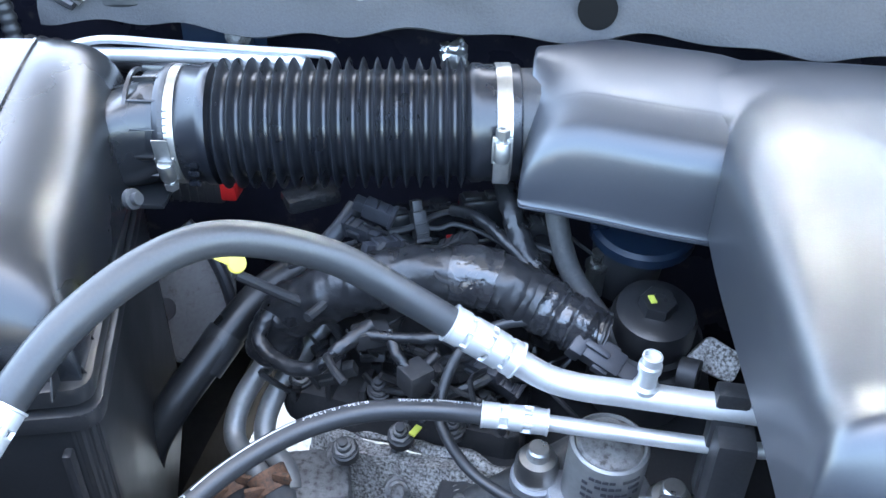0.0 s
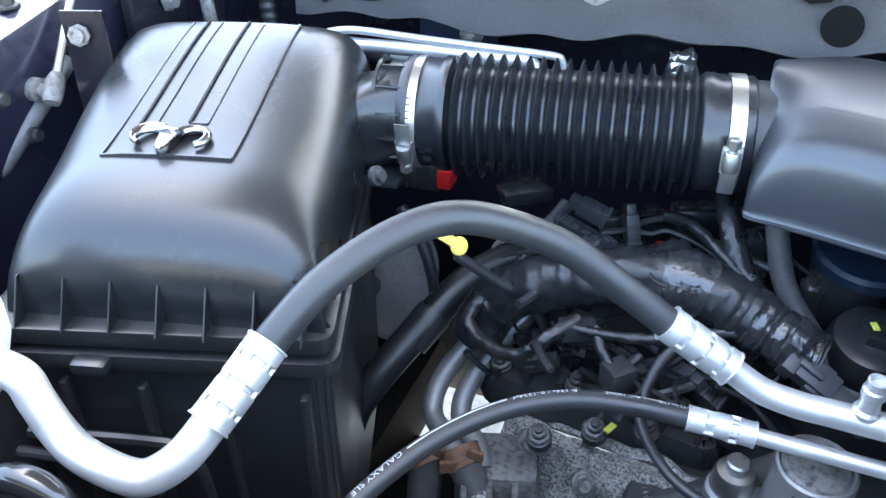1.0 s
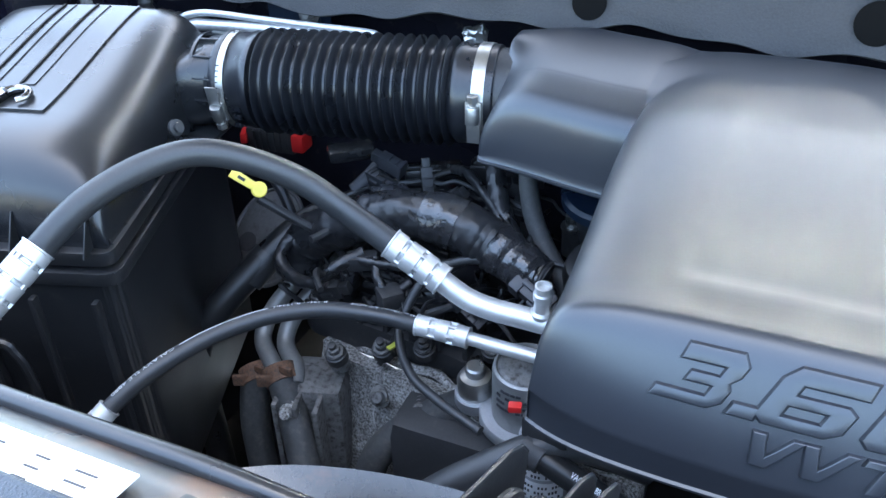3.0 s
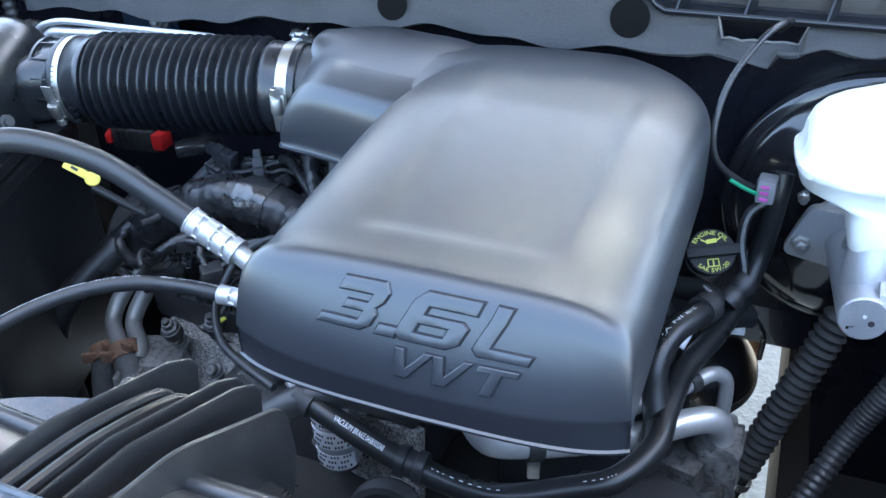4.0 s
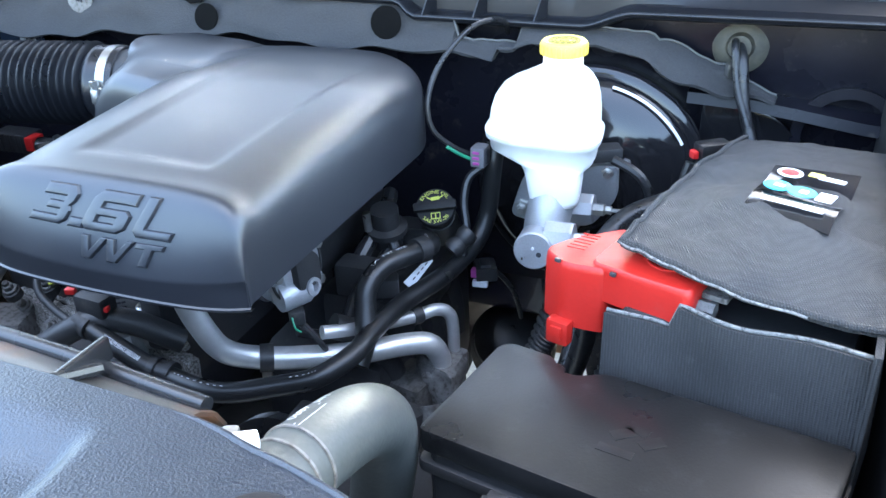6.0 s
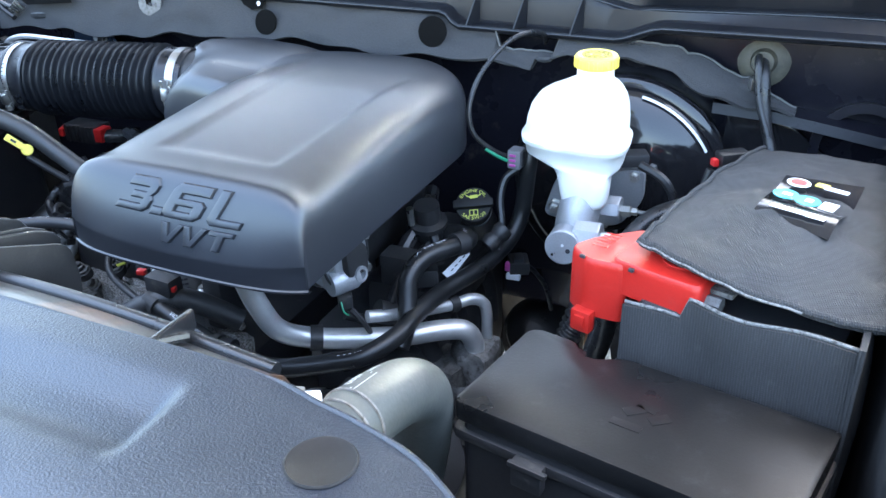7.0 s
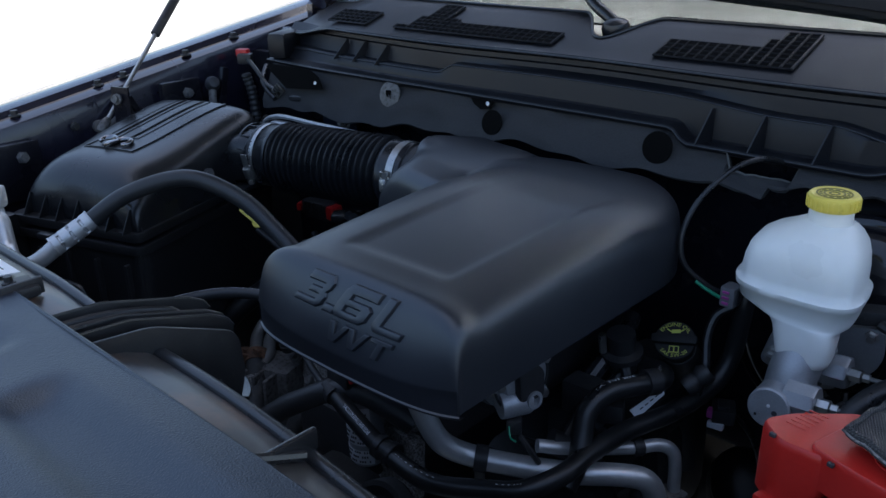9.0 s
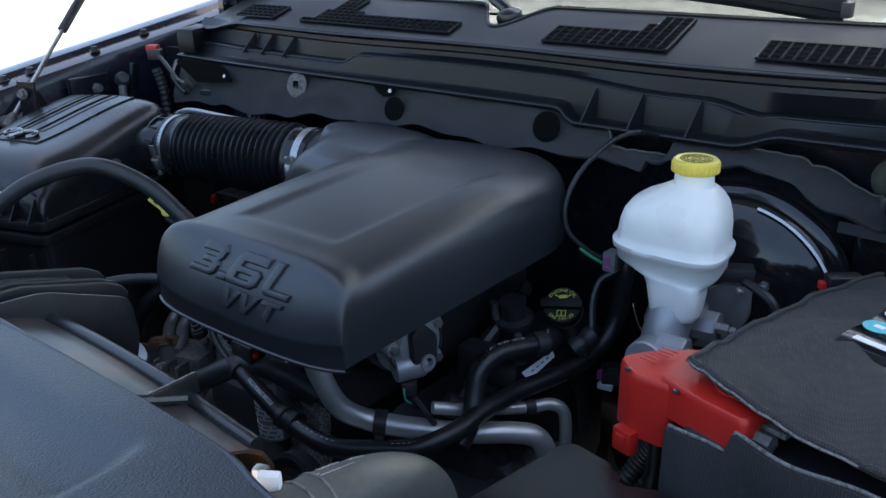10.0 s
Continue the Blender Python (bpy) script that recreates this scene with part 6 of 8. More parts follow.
# ---- right engine side: oil cap, hoses, pipes ----
def oil_cap():
    o = thing("oil_filler_cap", (0.55, 0.63, 0.95), "black oil filler cap with yellow printing", "oil cap")
    out = Vector((0.10, -0.70, 0.70)).normalized()
    c = Vector((0.55, 0.622, 1.002))
    part("disc", turned([(0, -0.03), (0.024, -0.03), (0.0265, -0.008), (0.0285, -0.006), (0.0285, -0.001), (0.027, 0.001), (0, 0.001)], c, out, 40), CAPBLACK, o)
    m = frame_at(c + out * 0.001, (0.98, 0.14, -0.0), (0, 0.7, 0.7))
    m = m @ pose(0, 0, 0, 0, 0, 8)
    bm = block((0, 0, 0.004), (0.062, 0.013, 0.011), 0, 0.003)
    bmesh.ops.transform(bm, matrix=m, verts=bm.verts)
    part("grip_bar", bm, CAPBLACK, o)
    part("neck", turned([(0, -0.09), (0.03, -0.09), (0.026, -0.03), (0, -0.03)], c, out, 28), DARK, o)
    # words bent round the rim
    def bent(text, radius, span, low):
        bm = lettering(text, 1.0, 0.0)
        xs = [v.co.x for v in bm.verts]
        half = (max(xs) - min(xs)) / 2
        for v in bm.verts:
            w = v.co.x / half * radians(span)
            r = radius + (v.co.y * 0.0072 if not low else -v.co.y * 0.0072)
            p = Vector((r * math.sin(w), r * math.cos(w), 0.0008)) if not low else Vector((r * math.sin(w), -r * math.cos(w), 0.0008))
            v.co = m @ p
        part("print", bm, YELLOWINK, o)
    bent("ENGINE OIL", 0.0225, 58, False)
    bent("SAE 5W-20", 0.0225, 50, True)
    bm = block((0.001, 0.0125, 0.001), (0.012, 0.005, 0.0008), 6, 0)
    block((-0.008, 0.0135, 0.001), (0.007, 0.0014, 0.0008), -30, 0, bm)
    block((0.009, 0.014, 0.001), (0.007, 0.0014, 0.0008), 30, 0, bm)
    bmesh.ops.transform(bm, matrix=m, verts=bm.verts)
    part("oil_can_sign", bm, YELLOWINK, o)
    bm = bmesh.new()
    for x in (-0.0032, 0.0032):
        for dx, dy, sx, sy in ((0, 0.0042, 0.006, 0.001), (0, -0.0042, 0.006, 0.001), (-0.003, 0, 0.001, 0.009), (0.003, 0, 0.001, 0.009)):
            block((x + dx, -0.0135 + dy, 0.001), (sx, sy, 0.0008), 0, 0, bm)
    bmesh.ops.transform(bm, matrix=m, verts=bm.verts)
    part("book_sign", bm, YELLOWINK, o)


def right_hoses():
    v = thing("vacuum_hose", (0.5, 0.45, 0.85), "black brake vacuum hose with white printing", "hose")
    line = [(0.622, 0.70, 1.075), (0.619, 0.69, 1.04), (0.612, 0.685, 0.97), (0.598, 0.655, 0.93), (0.57, 0.59, 0.912), (0.535, 0.515, 0.908), (0.518, 0.44, 0.91), (0.508, 0.385, 0.905), (0.475, 0.345, 0.892), (0.43, 0.33, 0.882), (0.352, 0.312, 0.872), (0.262, 0.332, 0.872), (0.2, 0.347, 0.886), (0.13, 0.37, 0.902)]
    part("hose", tube(line, 0.0135, 16, 10), HOSEBLACK, v)
    part("joint", turned([(0, -0.016), (0.018, -0.016), (0.018, -0.006), (0.0155, -0.005), (0.0155, 0.005), (0.018, 0.006), (0.018, 0.016), (0, 0.016)], (0.262, 0.333, 0.873), (-0.95, 0.1, 0.12), 20), DARK, v)
    part("joint", turned([(0, -0.012), (0.017, -0.012), (0.017, 0.012), (0, 0.012)], (0.128, 0.371, 0.903), (-0.7, 0.25, 0.18), 18), DARK, v)
    fine = curve(line, 30)
    word(v, fine, "VACUUM BRAKE 04581032AB", 345, 372, 0.0135, 0.008, (0.1, -0.5, 0.8), LABEL, True)
    for i0, i1 in ((296, 304), (306, 314), (316, 321), (240, 246), (249, 262)):
        word(v, fine, "- - -", i0, i1, 0.0135, 0.008, (0.1, -0.3, 0.9), PALEINK)
    w = thing("heater_hose", (0.5, 0.5, 0.9), "black coolant hose bent in a hook", "hose")
    part("hose", tube([(0.48, 0.62, 0.945), (0.52, 0.61, 0.955), (0.548, 0.592, 0.963), (0.555, 0.566, 0.967), (0.538, 0.53, 0.972), (0.514, 0.492, 0.972), (0.501, 0.462, 0.955), (0.503, 0.445, 0.928), (0.508, 0.425, 0.9), (0.505, 0.40, 0.875)], 0.0142, 16, 8), HOSEBLACK, w)
    part("collar", turned([(0, -0.01), (0.018, -0.01), (0.018, 0.01), (0, 0.01)], (0.548, 0.55, 0.97), (-0.5, -0.85, 0.1), 18), DARK, w)
    fl = curve([(0.548, 0.592, 0.963), (0.555, 0.566, 0.967), (0.538, 0.53, 0.972), (0.514, 0.492, 0.972), (0.501, 0.462, 0.955)], 20)
    word(w, fl, "3/8 IN VL", 42, 68, 0.0142, 0.0052, (-0.3, -0.4, 0.8))
    word(w, fl, "VACUUM", 6, 24, 0.0142, 0.0045, (-0.2, -0.4, 0.9), LABEL)
    t = thing("cable_tag", (0.53, 0.56, 0.93), "white paper cable tag with faint print", "tag")
    m = frame_at((0.535, 0.575, 0.918), (0.35, 0.85, 0.35), (-0.6, 0.4, 0.7))
    bm = slab([(-0.026, -0.007), (0.03, -0.005), (0.034, 0.004), (-0.026, 0.008)], 0, 0.002, 0, m)
    part("paper", bm, LABEL, t)
    for k in range(4):
        part("print_bar", slab([(-0.014 + 0.01 * k, -0.0008), (-0.008 + 0.01 * k, -0.0008), (-0.008 + 0.01 * k, 0.0008), (-0.014 + 0.01 * k, 0.0008)], 0.0022, 0.0026, 0, m), GREYPLUG, t)
    p = thing("coolant_pipe", (0.45, 0.42, 0.8), "bright aluminium coolant pipe with a black clip", "pipe")
    part("pipe", tube([(0.315, 0.33, 1.0), (0.325, 0.338, 0.955), (0.342, 0.355, 0.905), (0.375, 0.385, 0.878), (0.43, 0.412, 0.869), (0.49, 0.440, 0.866), (0.545, 0.476, 0.864), (0.572, 0.493, 0.857), (0.583, 0.503, 0.835), (0.584, 0.505, 0.815)], 0.0155, 18, 8), ALU, p)
    bm = block((0.588, 0.512, 0.775), (0.05, 0.06, 0.09), -10, 0.012, steps=3)
    bmesh.ops.subdivide_edges(bm, edges=bm.edges[:], cuts=2, use_grid_fill=True)
    part("end_bracket", crumple(bm, 0.008, 60), GREYCAST, p, "grimy cast bracket at the pipe end")
    part("clip", turned([(0, -0.009), (0.019, -0.009), (0.019, 0.009), (0, 0.009)], (0.382, 0.389, 0.876), (0.85, 0.45, -0.12), 18), DARK, p)
    part("clip_foot", block((0.385, 0.38, 0.85), (0.014, 0.006, 0.03), 10, 0.002), STEEL, p)
    q = thing("coolant_pipe", (0.54, 0.52, 0.8), "thin aluminium pipe with a hooked end", "pipe")
    part("pipe", tube([(0.45, 0.42, 0.905), (0.49, 0.46, 0.893), (0.541, 0.523, 0.878), (0.566, 0.55, 0.877), (0.582, 0.56, 0.868), (0.588, 0.562, 0.845), (0.588, 0.562, 0.79)], 0.0092, 14, 8), ALU, q)
    part("clip", turned([(0, -0.007), (0.0125, -0.007), (0.0125, 0.007), (0, 0.007)], (0.545, 0.528, 0.878), (0.5, 0.6, -0.05), 16), DARK, q)
    part("fitting", block((0.588, 0.556, 0.785), (0.04, 0.035, 0.04), -10, 0.008), GREYCAST, q)
    c = thing("level_sensor_cable", (0.59, 0.67, 1.05), "grey plug with magenta lock on a thin looped cable", "cable")
    part("cable", tube([(0.606, 0.86, 1.195), (0.612, 0.81, 1.222), (0.600, 0.762, 1.236), (0.575, 0.722, 1.228), (0.545, 0.685, 1.19), (0.534, 0.658, 1.145), (0.542, 0.654, 1.105), (0.57, 0.663, 1.078), (0.588, 0.670, 1.068)], 0.0038, 10, 8), TAPE, c)
    part("wire", tube([(0.56, 0.655, 1.082), (0.578, 0.66, 1.07), (0.592, 0.665, 1.062)], 0.0026, 6), GREENWIRE, c)
    part("housing", block((0.604, 0.676, 1.064), (0.022, 0.026, 0.03), -10, 0.004), PALEPLUG, c)
    part("collar", block((0.604, 0.676, 1.064), (0.026, 0.014, 0.022), -10, 0.003), GREYPLUG, c)
    for k in range(3):
        part("lock", block((0.6005, 0.6625, 1.056 + 0.008 * k), (0.01, 0.003, 0.0035), -10, 0.001), PINK, c)
    part("lower_cable", tube([(0.606, 0.68, 1.045), (0.588, 0.67, 1.03), (0.584, 0.655, 1.0), (0.592, 0.635, 0.965), (0.59, 0.62, 0.93)], 0.006, 8), TAPE, c)
    u = thing("purge_plug", (0.6, 0.7, 0.83), "grey plug with a magenta lock tab", "plug")
    part("housing", block((0.604, 0.703, 0.862), (0.034, 0.04, 0.024), 20, 0.005), DARK, u)
    part("latch", block((0.604, 0.7, 0.876), (0.016, 0.026, 0.006), 20, 0.002), GREYPLUG, u)
    part("lock", block((0.595, 0.688, 0.864), (0.02, 0.012, 0.014), 0, 0.002), PINK, u)
    part("sleeve", block((0.60, 0.684, 0.848), (0.024, 0.01, 0.01), 0, 0.002), LABEL, u)
    part("wire", tube([(0.614, 0.71, 0.86), (0.63, 0.72, 0.84), (0.645, 0.74, 0.8), (0.65, 0.77, 0.74)], 0.004, 8), TAPE, u)
    # small hoses, joints and wiring above the right head
    n = thing("engine_wiring", (0.5, 0.55, 0.85), "black wiring and small hoses beside the engine cover", "wiring")
    for pts, r in (([(0.47, 0.66, 1.0), (0.475, 0.62, 0.99), (0.46, 0.56, 0.95), (0.45, 0.52, 0.92)], 0.012), ([(0.5, 0.6, 0.96), (0.48, 0.56, 0.93), (0.47, 0.5, 0.92), (0.47, 0.44, 0.89)], 0.009),
                   ([(0.46, 0.60, 0.98), (0.49, 0.585, 0.97), (0.51, 0.57, 0.94)], 0.008), ([(0.40, 0.45, 0.88), (0.43, 0.48, 0.86), (0.48, 0.52, 0.85)], 0.007)):
        part("branch", tube(pts, r, 10, 6), TAPE, n)
    part("coil", turned([(0, 0), (0.022, 0), (0.022, 0.02), (0.03, 0.022), (0.03, 0.03), (0.02, 0.034), (0.02, 0.06), (0, 0.06)], (0.485, 0.6, 0.95), (0, -0.2, 1), 18), DARK, n)
    part("stud", turned([(0, 0), (0.006, 0), (0.006, 0.03), (0, 0.032)], (0.465, 0.575, 0.98), (0, -0.2, 1), 8), STEEL, n)
    part("joint", turned([(0, 0), (0.014, 0), (0.016, 0.01), (0.012, 0.02), (0.016, 0.03), (0.014, 0.04), (0, 0.04)], (0.575, 0.61, 0.94), (0.5, 0.5, 0.5), 16), DARK, n)
    for pos, size, turn in (((0.50, 0.53, 0.92), (0.04, 0.03, 0.03), 20), ((0.46, 0.53, 0.93), (0.05, 0.04, 0.05), -5)):
        part("housing", block(pos, size, turn, 0.006), DARK, n)


OILYCAST = material("oily_cast_metal", (0.09, 0.088, 0.086), 0.5, 0.3, vary=0.4, grain=300, bump=0.6, coarse=30, dirt=(0.03, 0.028, 0.025), dirt_at=0.52)


def right_low():
    # pump housing and pulleys at the engine's front
    e = thing("pulley_drive", (0.45, 0.45, 0.5), "grimy cast accessory drive with black pulleys", "pulley drive")
    part("pump_housing", block((0.543, 0.505, 0.73), (0.075, 0.08, 0.14), -20, 0.025), OILYCAST, e)
    part("pump_neck", turned([(0, 0), (0.02, 0), (0.022, 0.05), (0.027, 0.055), (0.025, 0.07), (0.016, 0.08), (0, 0.08)], (0.572, 0.512, 0.75), (0, 0, 1), 20), OILYCAST, e)
    part("outlet", tube([(0.575, 0.47, 0.77), (0.585, 0.45, 0.74), (0.59, 0.43, 0.70)], 0.02, 16), OILYCAST, e)
    part("lower_casting", block((0.50, 0.45, 0.68), (0.14, 0.12, 0.2), -35, 0.03), DARK, e)
    for x, y, z, r, mat in ((0.289, 0.34, 0.72, 0.055, DARK), (0.385, 0.37, 0.71, 0.075, SATIN), (0.20, 0.40, 0.7, 0.05, DARK)):
        way = Vector((0.05, -0.75, 0.35))
        c = Vector((x, y, z))
        prof = [(0, 0), (r, 0)]
        for k in range(6):
            prof += [(r, 0.004 + 0.005 * k), (r - 0.003, 0.0065 + 0.005 * k)]
        prof += [(r, 0.035), (r - 0.008, 0.036), (r * 0.5, 0.024), (r * 0.28, 0.024), (r * 0.28, 0.034), (0, 0.034)]
        part("pulley", turned(prof, c, way, 40), mat, e)
    part("pulley_bolt", turned([(0, 0), (0.016, 0), (0.016, 0.012), (0, 0.012)], Vector((0.289, 0.34, 0.72)) + Vector((0.05, -0.75, 0.35)).normalized() * 0.034, (0.05, -0.75, 0.35), 6), STEEL, e)
    part("belt", tube([(0.40, 0.40, 0.64), (0.46, 0.39, 0.69), (0.53, 0.38, 0.71), (0.6, 0.37, 0.69)], 0.014, 12), OLDRUB, e)
    part("ribbed_drum", turned([(0.0, 0)] + [(0.07 - 0.0015 * (k % 2), 0.002 + 0.004 * k) for k in range(24)] + [(0, 0.1)], (0.53, 0.36, 0.72), (0.25, -0.55, 0.4), 36), DARK, e)
    part("bar", block((0.46, 0.33, 0.75), (0.035, 0.04, 0.2), -7, 0.006), DARK, e)
    c = thing("filter_canister", (0.155, 0.43, 0.72), "grey metal canister with printed white labels", "canister")
    part("can", turned([(0, 0), (0.026, 0), (0.029, 0.008), (0.029, 0.118), (0.027, 0.124), (0, 0.124)], (0.127, 0.441, 0.745), (0.02, -0.06, 1), 36), CASTALU, c)
    for z0, z1 in ((0.078, 0.112), (0.042, 0.072), (0.006, 0.032)):
        rows = []
        for k in range(13):
            w = radians(-150 + 10 * k)
            rows.append([Vector((0.128 + 0.0297 * math.cos(w), 0.441 - 0.06 * z + 0.0297 * math.sin(w), 0.745 + z)) for z in (z0, z1)])
        part("label", sheet(rows, 0.0006), LABEL, c)
        for line in range(3):
            for k in range(14):
                if (k * 5 + line * 3) % 4 == 0:
                    continue
                w = radians(-140 + 7.5 * k)
                part("print_bar", block((0.128 + 0.0302 * math.cos(w), 0.441 - 0.06 * z1 + 0.0302 * math.sin(w), 0.745 + z0 + 0.006 + 0.0085 * line), (0.001, 0.0022, 0.0032), math.degrees(w), 0), GREYPLUG, c)
    q = thing("sensor_canister", (0.09, 0.49, 0.78), "pale aluminium canister with dark print in a bolted flange", "canister")
    part("can", turned([(0, 0), (0.039, 0), (0.039, 0.078), (0.038, 0.082), (0.035, 0.084), (0.033, 0.081), (0, 0.081)], (0.092, 0.503, 0.83), (0.02, -0.08, 1), 44), DULLALU, q)
    part("can_top", turned([(0, 0), (0.0325, 0), (0.029, 0.003), (0.012, 0.004), (0, 0.009)], (0.0937, 0.4964, 0.9115), (0.02, -0.08, 1), 32), GREYCAST, q)
    part("flange", turned([(0.039, 0), (0.052, 0), (0.054, 0.003), (0.054, 0.014), (0.052, 0.017), (0.039, 0.017)], (0.092, 0.503, 0.822), (0.02, -0.08, 1), 44), CASTALU, q)
    for x, y, z in ((0.028, 0.519, 0.82), (0.152, 0.468, 0.83)):
        part("lug", turned([(0, 0), (0.024, 0), (0.026, 0.004), (0.026, 0.018), (0.024, 0.02), (0, 0.02)], (x, y, z), (0.02, -0.08, 1), 28), CASTALU, q)
        part("bolt", turned([(0, 0), (0.022, 0), (0.0225, 0.004), (0.0225, 0.02), (0.019, 0.027), (0.012, 0.029), (0.012, 0.04), (0.01, 0.042), (0, 0.042)], (x, y - 0.001, z + 0.02), (0.02, -0.08, 1), 24), STEEL, q)
    for row in range(4):
        for k in range(9):
            if (k * 7 + row * 3) % 5 == 0:
                continue
            w = radians(-128 + 9.5 * k)
            part("print_bar", block((0.093 + 0.0396 * math.cos(w), 0.4975 + 0.0396 * math.sin(w), 0.898 - 0.0085 * row), (0.001, 0.0058, 0.0032), math.degrees(w), 0), GREYPLUG, q)
    q.location.z -= 0.008
    d = thing("charge_hose", (0.08, 0.36, 0.75), "black smooth rubber hose under the engine cover", "hose")
    part("hose", tube([(0.24, 0.42, 0.86), (0.18, 0.395, 0.9), (0.133, 0.376, 0.905), (0.08, 0.355, 0.88), (0.035, 0.34, 0.85), (-0.03, 0.32, 0.79), (-0.06, 0.3, 0.7)], 0.0175, 18, 8), RUBBER, d)
    for x, y, z in ((0.105, 0.385, 0.945), (0.16, 0.375, 0.93)):
        part("lock", block((x, y, z), (0.014, 0.01, 0.008), 10, 0.002), REDWIRE, d)
    part("plug", block((0.14, 0.385, 0.93), (0.05, 0.03, 0.03), -10, 0.006), DARK, d)
    lowh = thing("bypass_hose", (0.0, 0.54, 0.6), "thick black rubber hose crossing the stained casting", "hose")
    part("hose", tube([(0.10, 0.56, 0.84), (0.051, 0.54, 0.82), (0.0, 0.53, 0.785), (-0.058, 0.525, 0.745), (-0.11, 0.51, 0.68), (-0.13, 0.5, 0.58)], 0.021, 16, 8), OLDRUB, lowh)
    # steering boot, looms and cables towards the battery
    s = thing("steering_boot", (0.69, 0.70, 0.55), "black ribbed rubber steering shaft boot", "boot")
    prof = [(0, 0)]
    for k in range(22):
        z = 0.0135 * k
        prof += [(0.0185, z + 0.001), (0.0215, z + 0.004), (0.0232, z + 0.0065), (0.0215, z + 0.009), (0.0185, z + 0.012)]
    prof += [(0.0175, 0.3), (0.0175, 0.34), (0, 0.34)]
    part("bellows", turned(prof, (0.735, 0.735, 0.86), (-0.3, -0.12, -0.95), 36), OLDRUB, s)
    part("band", turned([(0.0215, 0.306), (0.0235, 0.306), (0.0235, 0.318), (0.0215, 0.318)], (0.735, 0.735, 0.86), (-0.3, -0.12, -0.95), 28), STEEL, s)
    part("shaft", turned([(0, 0.33), (0.016, 0.33), (0.016, 0.4), (0.024, 0.405), (0.024, 0.44), (0, 0.44)], (0.735, 0.735, 0.86), (-0.3, -0.12, -0.95), 20), OILYCAST, s)
    part("joint", block((0.62, 0.69, 0.5), (0.06, 0.06, 0.07), 20, 0.01), SOIL, s)
    l = thing("wiring_loom", (0.75, 0.5, 0.8), "thick taped loom in split ribbed tube beside the battery", "wiring loom")
    part("sleeve", tube([(0.93, 0.64, 1.06), (0.87, 0.61, 1.045), (0.82, 0.582, 1.03), (0.79, 0.55, 1.0), (0.77, 0.535, 0.95)], 0.0145, 14, 8), TAPE, l)
    line = curve([(0.772, 0.537, 0.955), (0.745, 0.52, 0.905), (0.715, 0.502, 0.85), (0.674, 0.455, 0.78), (0.64, 0.41, 0.7)], 44)
    part("ribbed_tube", sweep(bmesh.new(), line, [0.0142 if (i // 2) % 2 else 0.0126 for i in range(len(line))], 14), RUBBER, l)
    part("branch", tube([(0.79, 0.52, 0.96), (0.77, 0.47, 0.9), (0.76, 0.43, 0.84), (0.77, 0.39, 0.78)], 0.012, 12), TAPE, l)
    for k, mat in enumerate((YELLOW, CYAN, GREENWIRE, LABEL)):
        part("wire", tube([(0.72 + 0.006 * k, 0.42, 0.83), (0.725 + 0.008 * k, 0.40, 0.84 - 0.004 * k), (0.74 + 0.006 * k, 0.375, 0.82)], 0.0018, 6), mat, l)
    part("branch", tube([(0.82, 0.582, 1.03), (0.845, 0.57, 0.98), (0.84, 0.56, 0.92), (0.82, 0.54, 0.85)], 0.012, 12), TAPE, l)
    part("branch", tube([(0.80, 0.31, 1.05), (0.795, 0.33, 1.0), (0.78, 0.36, 0.93), (0.76, 0.38, 0.85)], 0.012, 12), TAPE, l)
    line = curve([(0.86, 0.5, 0.95), (0.83, 0.45, 0.9), (0.8, 0.4, 0.85), (0.78, 0.36, 0.78)], 40)
    part("ribbed_tube", sweep(bmesh.new(), line, [0.02 if (i // 2) % 2 else 0.018 for i in range(len(line))], 12), RUBBER, l)
    b = thing("battery_plug", (0.93, 0.64, 1.07), "black plug with red wires by the battery blanket", "plug")
    part("housing", block((0.916, 0.632, 1.113), (0.042, 0.024, 0.02), 30, 0.004), BOXBLACK, b)
    for k in range(4):
        part("rib", block((0.906 + 0.008 * k, 0.616 + 0.0046 * k, 1.113), (0.002, 0.004, 0.017), 30, 0), BOXBLACK, b)
    part("lock", block((0.894, 0.618, 1.110), (0.008, 0.012, 0.010), 30, 0.002), REDWIRE, b)
    part("wire", tube([(0.89, 0.615, 1.1), (0.885, 0.61, 1.07), (0.9, 0.6, 1.03)], 0.006, 8), TAPE, b)
    # dark parts of the chassis below
    f = thing("chassis_frame", (0.7, 0.8, 0.3), "rusty brown chassis frame rail below the engine", "frame rail")
    part("rail", block(V(0.815, 0.95, 0.38), (0.39, 1.9, 0.16), -6.7, 0.02), SOIL, f)
    part("bracket", block((0.675, 1.14, 0.5), (0.06, 0.04, 0.14), 0, 0.01), BROWN, f)
    part("rail", block(V(-0.62, 0.6, 0.38), (0.12, 1.1, 0.16), -6.7, 0.02), SOIL, f)
    DRUM = (0.599, 0.970, 0.547)
    # dark body added to keep lit ground from showing beside the drum
    tr = thing("engine_rear_filler", V(0.3, 1.2, 0.4), "dark round filler added behind the engine to hide lit ground", "transmission")
    part("case", turned([(0, 0), (0.13, 0), (0.14, 0.02), (0.12, 0.2), (0.1, 0.6), (0, 0.6)], V(0.26, 1.0, 0.52), V(0, 1, -0.05), 32), SOIL, tr)
    d = thing("brake_drum_shield", DRUM, "round black rubber-edged drum low beside the engine", "drum")
    part("drum", turned([(0, 0), (0.074, 0), (0.079, 0.014), (0.077, 0.036), (0.06, 0.054), (0.036, 0.06), (0, 0.06)], DRUM, (0.12, -0.55, 0.75), 40), HOSEBLACK, d)
